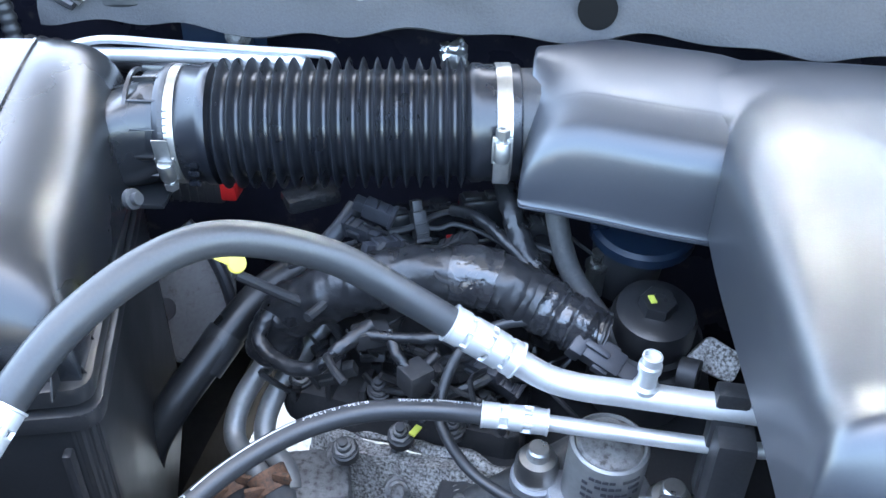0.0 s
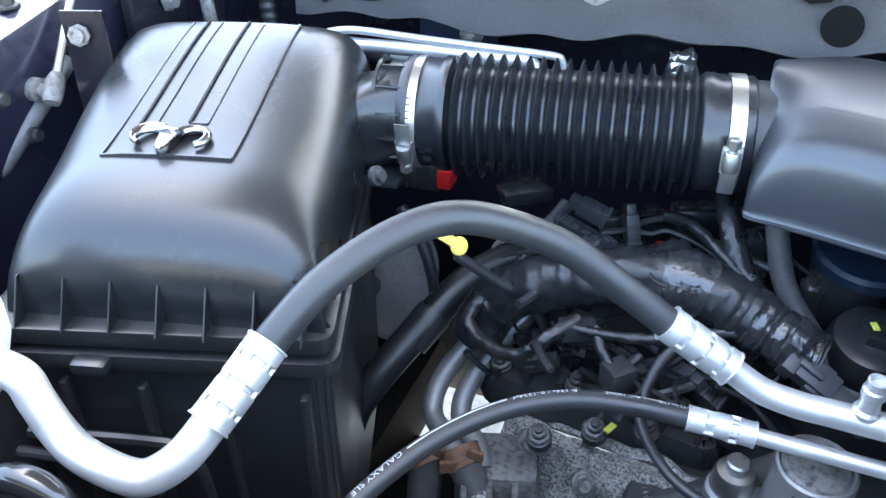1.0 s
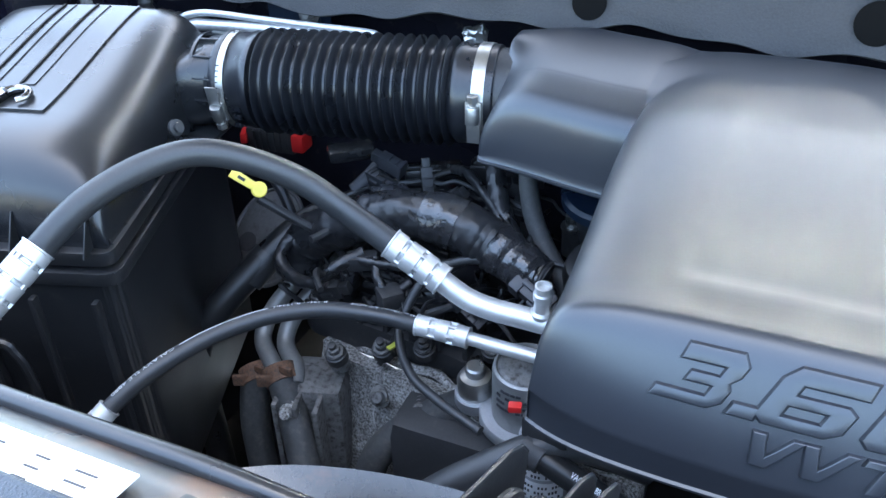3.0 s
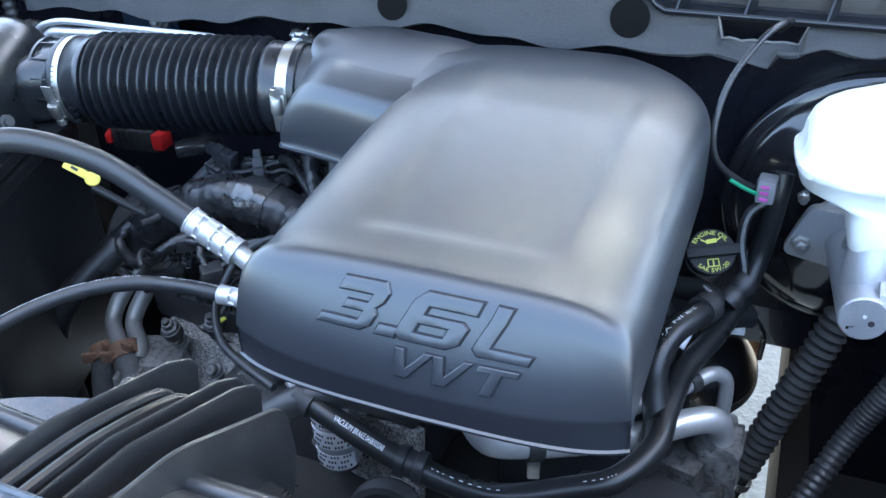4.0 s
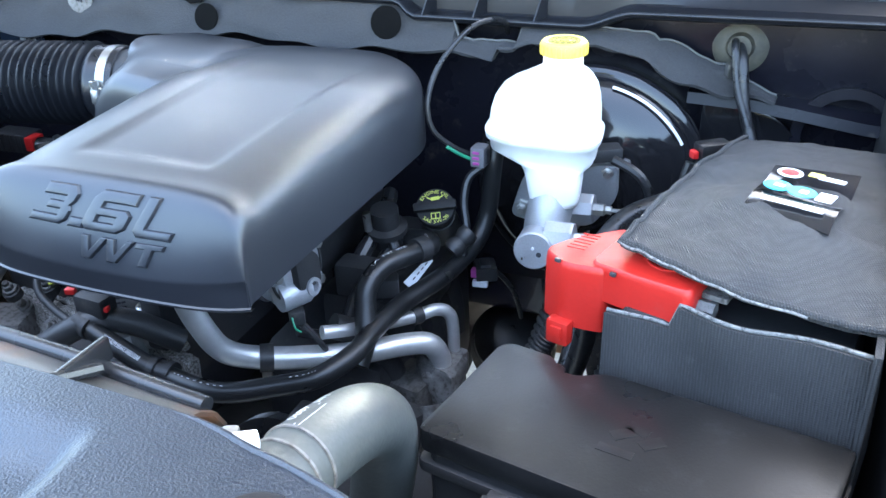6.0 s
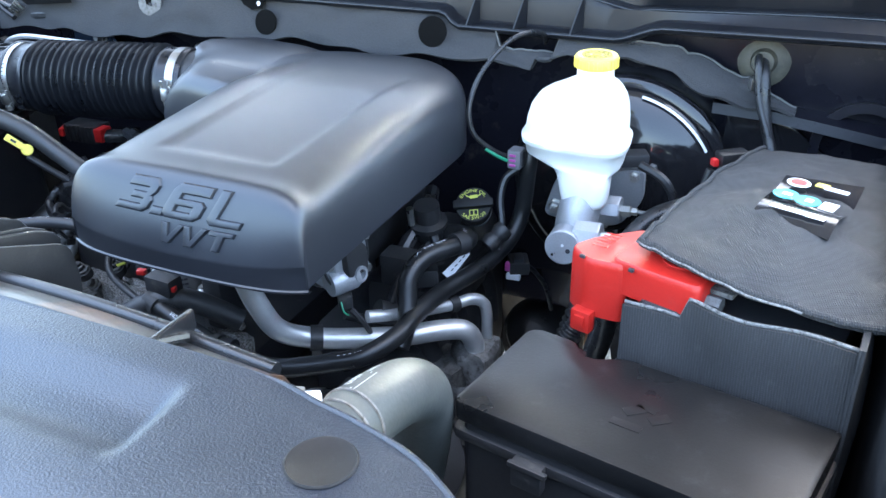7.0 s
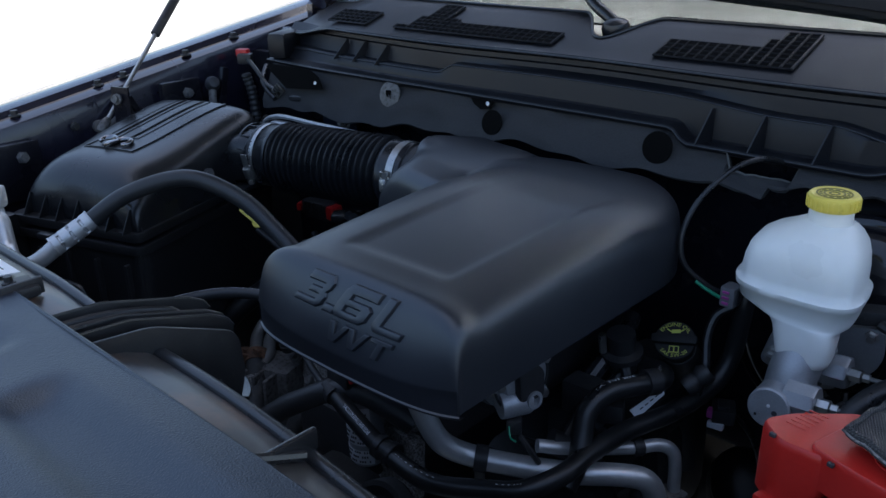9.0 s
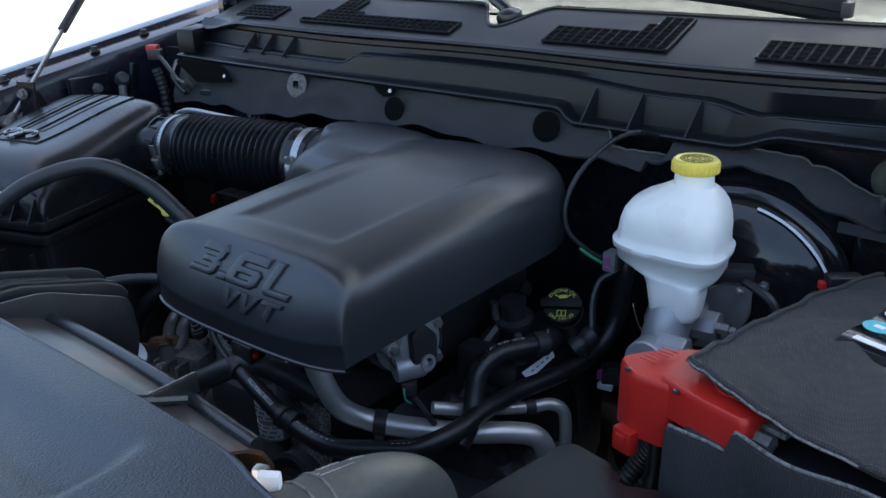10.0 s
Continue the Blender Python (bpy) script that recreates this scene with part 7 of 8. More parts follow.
    part("edge", turned([(0.077, -0.03)] + [(0.086 - 0.003 * (k % 2), -0.026 + 0.006 * k) for k in range(8)] + [(0.077, 0.024)], DRUM, (0.12, -0.55, 0.75), 48), OLDRUB, d)


# ---- front: top cover, fan shroud, radiator hose ----
COVER_EDGE = [(-0.75, -0.002), (-0.216, -0.003), (0.2, -0.006), (0.45, -0.009), (0.60, -0.013), (0.655, -0.024), (0.70, -0.034), (0.75, -0.052), (0.80, -0.09), (0.83, -0.14), (0.845, -0.2)]


def front_cover():
    f = thing("radiator_top_cover", V(0.1, -0.3, 1.17), "grained black plastic cover over the radiator", "radiator cover")
    edge = curve([(a, b, 0) for a, b in COVER_EDGE], 24)
    rows = []
    for p in edge:
        row = []
        for k in range(81):
            t = (k / 80) ** 1.25
            reach = 0.72
            a, b = p.x * (1 - 0.04 * t) + 0.02 * t, p.y - reach * t * (1 - 0.25 * soft_step(p.x, 0.6, 0.85))
            z = 1.19 - 0.05 * t * t
            # two pressed grooves with hard ends and a wide dent
            cross = soft_step(b, -0.132, -0.098) * (1 - soft_step(b, -0.082, -0.035))
            z -= 0.0125 * cross * soft_step(a, 0.244, 0.275) * (1 - soft_step(a, 0.549, 0.563))
            z -= 0.0125 * cross * soft_step(a, -0.16, -0.12) * (1 - soft_step(a, 0.143, 0.157))
            z -= 0.006 * soft_step(a, 0.46, 0.5) * (1 - soft_step(a, 0.66, 0.74)) * soft_step(b, -0.262, -0.215) * (1 - soft_step(b, -0.2, -0.15))
            z += 0.0012 * noise.noise(Vector((a * 7, b * 7, 3))) + 0.0022 * noise.noise(Vector((a * 3, b * 4, 9)))
            row.append(V(a, b, z))
        rows.append([V(p.x, p.y, 1.176), V(p.x, p.y + 0.001, 1.186)] + row)
    # square pocket sunk through the cover
    bm = sheet(rows, 0.004)
    m = Matrix.Translation(V(0.446, -0.275, 1.188)) @ pose(0, 0, 0, 0, 0, -7)
    half_a, half_b = 0.027, 0.028
    for way, reach in (((1, 0, 0), half_a), ((-1, 0, 0), half_a), ((0, 1, 0), half_b), ((0, -1, 0), half_b)):
        near = [q for q in bm.faces if (q.calc_center_median() - m.translation).length < 0.07]
        near = near + list({e for q in near for e in q.edges}) + list({v for q in near for v in q.verts})
        bmesh.ops.bisect_plane(bm, geom=near, dist=1e-6, plane_co=m @ (Vector(way) * reach), plane_no=m.to_3x3() @ Vector(way))
    back = m.inverted()
    gone = []
    for q in bm.faces:
        c = back @ q.calc_center_median()
        if abs(c.x) < half_a and abs(c.y) < half_b and abs(c.z) < 0.03:
            gone.append(q)
    bmesh.ops.delete(bm, geom=gone, context="FACES")
    part("panel", bm, PANEL, f, angle=40)
    rim = tube([V(p.x, p.y, 1.1875) for p in edge[::6]], 0.0032, 8, 2)
    part("edge_bead", rim, PANEL, f)
    def ring(k, z):
        return [m @ Vector((x * half_a * k, y * half_b * k, z)) for x, y in ((-1, -1), (1, -1), (1, 1), (-1, 1))]
    part("pocket", loft([ring(1.14, -0.0005), ring(1.08, 0.0022), ring(1.0, 0.0012), ring(0.97, -0.003), ring(0.9, -0.016)], ring=True), PANEL, f, "sunken square pocket wall")
    part("pocket_floor", slab([(-half_a * 0.93, -half_b * 0.93), (half_a * 0.93, -half_b * 0.93), (half_a * 0.93, half_b * 0.93), (-half_a * 0.93, half_b * 0.93)], -0.018, -0.0155, 0, m), SATIN, f)
    # flat black discs painted as the two shaded holes
    for x, y, r in ((0.006, 0.001, 0.0042), (0.017, 0.015, 0.0036)):
        part("pocket_hole", turned([(0, 0), (r, 0), (r, 0.0006), (0, 0.0006)], m @ Vector((x, y, -0.0155)), (0, 0, 1), 16), HOLE_BLACK, f)
    cl = thing("push_clip", V(0.70, -0.085, 1.19), "round black plastic push clip in the radiator cover", "clip")
    part("head", turned([(0, 0), (0.024, 0), (0.0245, 0.002), (0.0232, 0.0032), (0.0215, 0.0022), (0, 0.0026)], V(0.69, -0.075, 1.1875), (0, 0, 1), 36), CAPBLACK, cl)


def fan_shroud():
    s = thing("fan_shroud", V(0.1, 0.05, 0.9), "dusty black plastic fan shroud with painted orange-brown reflections", "fan shroud")
    rows = []
    for i in range(61):
        a = -0.24 + 0.81 * i / 60
        drop = 0.012 * soft_step(a, 0.3, 0.75) - 0.012 * (1 - soft_step(a, 0.0, 0.15))
        rows.append([V(a, b - 0.02 * soft_step(a, 0.3, 0.7), z - drop + 0.001 * noise.noise(Vector((a * 9, b * 9, 0)))) for b, z in ((-0.03, 1.168), (0.0, 1.168), (0.03, 1.163), (0.05, 1.155), (0.066, 1.143), (0.074, 1.128), (0.078, 1.1), (0.085, 1.0), (0.1, 0.8), (0.11, 0.5))])
    part("panel", sheet(rows, 0.003), SMOKE, s)
    rail = [V(a, 0.062 - 0.02 * soft_step(a, 0.3, 0.7), 1.150 - 0.012 * soft_step(a, 0.3, 0.75) + 0.012 * (1 - soft_step(a, 0.0, 0.15))) for a in (-0.24, -0.2, -0.1, 0.0, 0.15, 0.3, 0.42, 0.5, 0.545, 0.565)]
    part("rail", tube(rail, 0.0075, 12, 6), SATIN, s)
    part("cross_bar", tube([V(0.475, 0.045, 1.155), V(0.468, 0.0, 1.172)], 0.005, 8), SATIN, s)
    part("cross_bar", block(V(0.47, 0.025, 1.162), (0.006, 0.075, 0.02), -6.7, 0.002), SATIN, s)
    # louvre plates of the air duct
    d = thing("air_duct", V(0.2, 0.08, 1.0), "black plastic air duct with thin upright fins", "air duct")
    for k in range(5):
        a = 0.118 + 0.0155 * k
        back = 0.168 - 0.002 * k
        out = [(-0.03, 1.06), (back - 0.012, 1.06), (back, 1.142), (back - 0.006, 1.152), (back - 0.024, 1.162), (0.05, 1.184), (-0.02, 1.184)]
        if k in (1, 2):
            out = [(-0.03, 1.06), (0.13, 1.06), (0.128, 1.15), (0.118, 1.162), (0.05, 1.178), (-0.02, 1.18)]
        m = Matrix.Translation(V(a, 0, 0)) @ frame_at((0, 0, 0), V(0.16, 1, 0), (0, 0, 1))
        part("fin", slab(out, -0.0014, 0.0014, 0.0008, m), FIN, d)
        # glossier bead added along the fin top to make its edge highlight
        part("fin_glint_bead", sweep(bmesh.new(), [m @ Vector((q, r, 0)) for q, r in out[2:][::-1]], 0.0017, 6), SATIN, d)
        if k in (1, 2):
            tip = [m @ Vector((q, r, 0)) for q, r in ((-0.02, 1.178), (0.05, 1.176), (0.11, 1.162), (0.126, 1.150))]
            part("vane_edge", tube(tip, 0.0042, 8, 6), FIN, d)
        elif k == 3:
            part("fin_foot", block(V(a + 0.018, 0.12, 1.10), (0.003, 0.05, 0.06), -10, 0.001), FIN, d)
    m = Matrix.Translation(V(0.202, 0, 0)) @ frame_at((0, 0, 0), V(0.22, 1, 0), (0, 0, 1))
    part("end_plate", slab(rounded([(-0.03, 1.02), (0.13, 1.02), (0.152, 1.10), (0.148, 1.15), (0.06, 1.182), (-0.03, 1.182)], 0.014, 4), -0.002, 0.002, 0.001, m), FIN, d)
    for q, tall in ((0.02, 0.10), (0.085, 0.07)):
        rib = [(q, 1.05), (q + 0.004, 1.05), (q + 0.004, 1.05 + tall), (q, 1.05 + tall)]
        part("rib", slab(rib, 0.002, 0.014, 0.001, m), FIN, d)
    part("housing", slab(rounded([(0.205, -0.02), (0.25, -0.02), (0.28, 0.06), (0.255, 0.115), (0.215, 0.125)], 0.012), 0.98, 1.10, 0.006, pose(0, 0, 0, 0, 0, -6.7)), FIN, d)
    rows = []
    for i in range(19):
        w = radians(10 + 160 * i / 18)
        rows.append([Vector((0.08 - 0.165 * r * math.cos(w), 0.115 + 0.06 * r * math.sin(w), 1.06 - 0.05 * (1 - r))) for r in (0.6, 0.8, 0.95, 1.0)])
    part("ring_lip", sheet(rows, 0.004), SMOKE, s, "smooth curved lip of the fan ring")
    b = thing("shroud_bracket", V(0.018, 0.0, 1.17), "black plastic clip bracket beside the sticker on the shroud", "bracket")
    part("foot", block(V(0.018, 0.0, 1.184), (0.045, 0.05, 0.014), -12, 0.005), DARK, b)
    part("rib", block(V(0.032, 0.004, 1.187), (0.006, 0.05, 0.02), -6.7, 0.002), DARK, b)
    part("bolt", turned([(0, 0), (0.008, 0), (0.008, 0.003), (0.005, 0.004), (0.005, 0.01), (0, 0.01)], V(0.012, 0.0, 1.19), (0, 0, 1), 8), DARK, b)
    st = thing("sticker", V(-0.3, 0.035, 1.165), "white printed sticker on the fan shroud", "sticker")
    part("paper", slab([(-0.1, -0.02), (0.095, -0.02), (0.095, 0.02), (-0.1, 0.02)], 0, 0.0012, 0, Matrix.Translation(V(-0.135, 0.012, 1.1815)) @ pose(0, 0, 0, -7, 0, -6.7)), LABEL, st)
    for k in range(18):
        x0, y0, wide = -0.09 + 0.03 * (k % 6), -0.011 + 0.009 * (k // 6), 0.006 + 0.01 * ((k * 7) % 3) / 2
        part("print_bar", slab([(x0, y0), (x0 + wide, y0), (x0 + wide, y0 + 0.0016), (x0, y0 + 0.0016)], 0.0012, 0.0016, 0, Matrix.Translation(V(-0.135, 0.012, 1.1815)) @ pose(0, 0, 0, -7, 0, -6.7)), GREYPLUG, st)


def radiator_hose():
    h = thing("radiator_hose", (0.66, 0.05, 1.0), "thick dusty grey-black upper radiator hose", "hose")
    path = [(0.630, -0.10, 1.120), (0.637, -0.05, 1.118), (0.646, 0.0, 1.109), (0.652, 0.05, 1.089), (0.653, 0.09, 1.055), (0.646, 0.112, 1.0), (0.63, 0.13, 0.92)]
    line = curve(path, 24)
    part("hose", sweep(bmesh.new(), line, [0.0295 + 0.0003 * (i % 2) for i in range(len(line))], 32), HOSEGREY, h)
    word(h, line, "4890", 36, 46, 0.0299, 0.011, (-0.45, -0.3, 0.85), PALEINK, True)
    word(h, line, "FAM", 49, 56, 0.0299, 0.008, (-0.35, -0.3, 0.9), PALEINK, True)
    for w0 in (33, 47):
        word(h, line, "I", w0, w0 + 1, 0.0299, 0.03, (-0.45, -0.3, 0.85), PALEINK)
    for way in ((-0.75, -0.3, 0.6), (-0.1, -0.3, 1.0)):
        word(h, line, "-", 33, 48, 0.0299, 0.006, way, PALEINK)
    k = thing("clamp_ear", (0.63, -0.06, 1.15), "white plastic and steel clamp ear beside the hose", "clamp")
    part("ear", block((0.618, -0.058, 1.152), (0.018, 0.010, 0.014), 25, 0.003), LABEL, k)
    part("ear", block((0.604, -0.052, 1.15), (0.012, 0.010, 0.012), 15, 0.003), STEEL, k)
    for i in (24, 32):
        part("band", turned([(0.0300, -0.0014), (0.0312, -0.001), (0.0312, 0.001), (0.0300, 0.0014)], line[i], line[i + 1] - line[i - 1], 36), GREYCAST, k)


# ---- rear: felt, cowl, wiper, windscreen ----
def cowl():
    f = thing("firewall_felt", V(0, 0.88, 1.13), "grey felt insulation sheet hanging under the cowl", "insulation")
    rows = []
    edge_top = []
    for i in range(211):
        a = -0.70 + 1.60 * i / 210
        low = 1.146 + 0.026 * soft_step(a, -0.5, 0.0) + 0.004 * math.sin(a * 21) + 0.004 * math.sin(a * 47)
        high = 1.239 - 0.024 * soft_step(a, 0.32, 0.37) + 0.003 * math.sin(a * 33)
        fwd = 0.03 * soft_step(a, 0.5, 0.85)
        if a > 0.5:
            low = 1.178 + 0.016 * soft_step(a, 0.5, 0.56) - 0.062 * soft_step(a, 0.64, 0.86) + 0.006 * math.sin(a * 60) * math.sin(a * 23)
            high -= 0.012 * soft_step(a, 0.722, 0.73) + 0.036 * soft_step(a, 0.735, 0.82) + 0.03 * soft_step(a, 0.82, 0.9)
            high += 0.004 * noise.noise(Vector((a * 45, 3, 0)))
        if 0.43 < a < 0.527:
            high = 1.19 + 0.004 * noise.noise(Vector((a * 60, 7, 0)))
        row = []
        for k in range(11):
            t = k / 10
            b = 0.862 + 0.035 * t + fwd + 0.008 * noise.noise(Vector((a * 6, t * 2, 0))) + 0.004 * math.sin(a * 30 + 3 * t) + 0.005 * noise.noise(Vector((a * 17, t * 2.5, 5))) + 0.003 * noise.noise(Vector((a * 34 + t * 5, t * 4, 8))) * soft_step(a, 0.36, 0.42)
            row.append(V(a, b, low + (high - low) * t))
        rows.append(row)
        if a > 0.40:
            edge_top.append(row[-1] + Vector((0, -0.003, 0.0005)))
    part("mat", sheet(rows, 0.005), FELT, f)
    part("torn_edge", tube(edge_top, 0.0016, 6, 1), material("frayed_pale_edge", (0.11, 0.11, 0.108), 0.9), f, "pale frayed felt edge")
    def felt_b(a, z):
        low = 1.146 + 0.026 * soft_step(a, -0.5, 0.0) + 0.004 * math.sin(a * 21) + 0.004 * math.sin(a * 47)
        t = (z - low) / (1.239 - low)
        return 0.862 + 0.035 * t + 0.008 * noise.noise(Vector((a * 6, t * 2, 0))) + 0.004 * math.sin(a * 30 + 3 * t) + 0.005 * noise.noise(Vector((a * 17, t * 2.5, 5))) + 0.003 * noise.noise(Vector((a * 34 + t * 5, t * 4, 8))) * soft_step(a, 0.36, 0.42)
    # black discs and a black sheet paint the shade of holes in the felt
    for a, z, r in ((-0.017, 1.2, 0.0225), (0.32, 1.2105, 0.0255)):
        part("dark_disc", turned([(0, 0), (r, 0), (r, 0.002), (0, 0.002)], V(a, felt_b(a, z) - 0.006, z), V(0.02, -1, 0.28), 32), HOLE_BLACK, f)
    part("slit", slab([(-0.03, 0.0), (0.03, 0.002), (0.022, -0.016), (0.0, -0.02), (-0.018, -0.012)], 0, 0.002, 0, frame_at(V(-0.055, felt_b(-0.045, 1.236) - 0.006, 1.236), V(1, 0, 0), V(0, 0.28, 1))), HOLE_BLACK, f)
    # small white disc painted as a glint in the slit
    part("painted_slit_glint", turned([(0, 0), (0.004, 0), (0.004, 0.001), (0, 0.001)], V(-0.04, felt_b(-0.045, 1.228) - 0.009, 1.229), V(0, -1, 0.2), 12), LABEL, f)
    k = thing("felt_fastener", V(-0.29, 0.86, 1.2), "pale round fastener washer in the felt", "fastener")
    part("washer", turned([(0, 0), (0.026, 0), (0.026, 0.002), (0.02, 0.004), (0, 0.004)], V(-0.292, felt_b(-0.292, 1.216) - 0.006, 1.216), V(0.12, -1, 0.3), 28), GREYCAST, k)
    part("cross", block(V(-0.292, felt_b(-0.292, 1.214) - 0.0095, 1.214), (0.04, 0.002, 0.004), -40, 0), INK, k)
    part("cross", block(V(-0.292, felt_b(-0.292, 1.214) - 0.0095, 1.214), (0.011, 0.002, 0.022), 0, 0.003), HOLE_BLACK, k)
    c = thing("cowl_panel", V(0, 1.0, 1.25), "black plastic windscreen cowl panel with air grilles", "cowl")
    prof = [(0.905, 1.230), (0.888, 1.236), (0.885, 1.241), (0.888, 1.2445), (0.914, 1.246), (0.918, 1.249), (0.9195, 1.26), (0.923, 1.283), (0.928, 1.287), (0.943, 1.288), (0.948, 1.292), (0.949, 1.300), (0.956, 1.302), (0.957, 1.310), (0.94, 1.3145), (0.934, 1.3185), (0.9365, 1.323), (0.95, 1.3265), (0.985, 1.338), (1.02, 1.35), (1.06, 1.3635), (1.095, 1.375), (1.104, 1.3745)]
    rows = []
    for i in range(161):
        a = -0.72 + 1.84 * i / 160
        bend = 0.05 * soft_step(abs(a - 0.1), 0.55, 0.95)
        tail = soft_step(-a, 0.52, 0.68)
        row = []
        for j, (b, z) in enumerate(prof):
            bb = b + bend * (0.7 if j > 5 else 0.3)
            z2 = z
            # wiper notch in the upper edge
            cut = max(0, 1 - abs(a - 0.115) / 0.085) if j > 17 else 0
            cut = soft_step(cut, 0, 1)
            bb -= 0.085 * cut * (j - 17) / 4
            z2 -= 0.03 * cut * (j - 17) / 4
            # pocket, wall ends and the low stretch of the wall
            if j < 6:
                z2 -= 0.022 * soft_step(a, 0.33, 0.36) * (1 - soft_step(a, 0.62, 0.7))
            if 6 < j < 10:
                z2 -= 0.018 * (1 - soft_step(a, -0.2, -0.15)) + 0.011 * soft_step(a, 0.3, 0.5) + 0.016 * soft_step(a, 0.56, 0.66)
                bb += 0.02 * soft_step(a, 0.645, 0.67)
            if 9 < j < 14:
                bb += 0.004 * math.sin(a * 9)
            z2 -= 0.022 * tail * (j > 13)
            z2 += 0.004 * math.sin(a * 8.5 + 0.5) * (1 if 3 < j < 17 else 0) * 0.4
            row.append(V(a, bb, z2))
        rows.append(row)
    part("panel", sheet(rows, 0.003), COWL, c, angle=28)
    # satin beads added along the cowl's edges to make its rim highlights
    for j, r in ((15, 0.0022), (7, 0.0014), (2, 0.0016), (21, 0.0028)):
        part("edge_bead", sweep(bmesh.new(), [row[j] + Vector((0, -0.0005, 0.0012)) for row in rows], r, 8), SATIN, c)
    for a in (0.375, 0.458, 0.553):
        part("rib", slab([(0.0, 0.0), (0.034, 0.0), (0.034, 0.052), (0.03, 0.052)], -0.0015, 0.0015, 0, Matrix.Translation(V(a, 0.886, 1.2215)) @ frame_at((0, 0, 0), V(0.35, 1, 0), (0, 0, 1))), COWL, c)
    for a in (-0.50, -0.44, -0.37):
        part("rib", slab([(0.0, 0.0), (0.04, 0.0), (0.04, 0.04), (0.036, 0.04)], -0.0015, 0.0015, 0, Matrix.Translation(V(a, 0.912, 1.262)) @ frame_at((0, 0, 0), V(0.3, 1, 0), (0, 0, 1))), COWL, c)
    part("end_cap", block(V(-0.70, 0.94, 1.275), (0.05, 0.09, 0.06), 12, 0.014), COWL, c)
    # air grilles: flat black sheet painted as the shaded opening, lattice over it
    def top_z(b):
        return 1.3265 + (b - 0.95) * 0.335
    def grille(cols):
        bm_dark, bm_bar = bmesh.new(), bmesh.new()
        for a0, b1 in cols:
            w, h = 0.0175, 0.0135
            n = int((b1 - 0.965) / h)
            if n < 1:
                continue
            bars = [0.965 + h * j for j in range(n + 1)]
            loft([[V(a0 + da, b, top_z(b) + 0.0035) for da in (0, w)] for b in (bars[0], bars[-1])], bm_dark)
            for b in bars:
                sweep(bm_bar, [V(a0, b, top_z(b) + 0.0032), V(a0 + w, b, top_z(b) + 0.0032)], 0.0017, 6)
            for da in (0, w):
                sweep(bm_bar, [V(a0 + da, bars[0], top_z(bars[0]) + 0.003), V(a0 + da, bars[-1], top_z(bars[-1]) + 0.003)], 0.0026, 6)
        part("grille_shade_sheet", bm_dark, HOLE_BLACK, c)
        part("grille_lattice", bm_bar, COWL, c)
    grille([(0.25 + 0.0175 * k, 1.02 if k < 9 else 1.05 if k < 10 else 1.075) for k in range(13)])
    grille([(-0.36 + 0.0175 * k, 0.985 if k < 2 else 1.03 if k < 3 else 1.075 if k < 6 else 1.03 if k < 8 else 1.012) for k in range(23)])
    grille([(-0.57 + 0.0175 * k, 1.03) for k in range(7)])
    grille([(0.62 + 0.0175 * k, 1.03) for k in range(18)])
    w = thing("wiper", V(0.1, 1.08, 1.36), "black windscreen wiper on its pivot", "wiper")
    part("pivot", turned([(0, 0), (0.024, 0), (0.026, 0.012), (0.022, 0.022), (0.012, 0.027), (0, 0.028)], V(0.112, 1.07, 1.345), (0, -0.2, 1), 28), SATIN, w)
    part("arm", tube([V(0.112, 1.07, 1.362), V(0.06, 1.09, 1.385), V(-0.05, 1.14, 1.42), V(-0.4, 1.25, 1.44)], 0.011, 12, 8), SATIN, w)
    wb = thing("wiper", V(0.3, 1.15, 1.4), "black rubber wiper lying along the windscreen foot", "wiper")
    spine = curve([V(-0.1, 1.2, 1.436), V(0.1, 1.187, 1.428), V(0.3, 1.172, 1.419), V(0.5, 1.156, 1.408), V(0.69, 1.132, 1.391)], 8)
    def across(p, k):
        return p + Vector((0, -0.009 * k, -0.002 * k)), p + Vector((0, 0.012 * k, 0.016 * k))
    part("spoiler", sheet([[across(p, 1)[0], p + Vector((0, -0.002, 0.006)), across(p, 1)[1]] for p in spine], 0.004), SATIN, wb)
    part("lip", sheet([[p + Vector((0, 0.002, -0.024)), p + Vector((0, 0.002, 0.002))] for p in spine], 0.004), CAPBLACK, wb)
    part("end_cap", block(spine[-1] + Vector((0.004, 0, 0)), (0.014, 0.026, 0.024), -10, 0.004), DARK, wb)
    ws = thing("windscreen", V(0.1, 1.3, 1.38), "sloping windscreen glass behind the cowl", "windscreen")
    rows = [[V(a, 1.095 + 0.77 * t + 0.03 * (a - 0.1) ** 2 * (1 - t), 1.358 + 0.52 * t) for a in [-0.75 + 0.1 * i for i in range(19)]] for t in [k / 8 for k in range(9)]]
    pane = part("pane", sheet(rows, 0.006), GLASS, ws)
    pane.visible_shadow = False
    part("roof_edge", tube([V(a, 1.91, 1.9) for a in (-0.75, 0.1, 1.05)], 0.05, 12), BODY, ws)
    for a in (-0.78, 1.08):
        part("pillar", tube([V(a, 1.1, 1.36), V(a * 0.98, 1.5, 1.63), V(a * 0.95, 1.9, 1.9)], 0.035, 12), BODY, ws)
    part("dashboard", sheet([[V(a, b, z) for a in (-0.8, 0.1, 1.1)] for b, z in ((1.12, 1.325), (1.3, 1.335), (1.7, 1.36), (1.72, 0.9))], 0.01), DASH, ws)
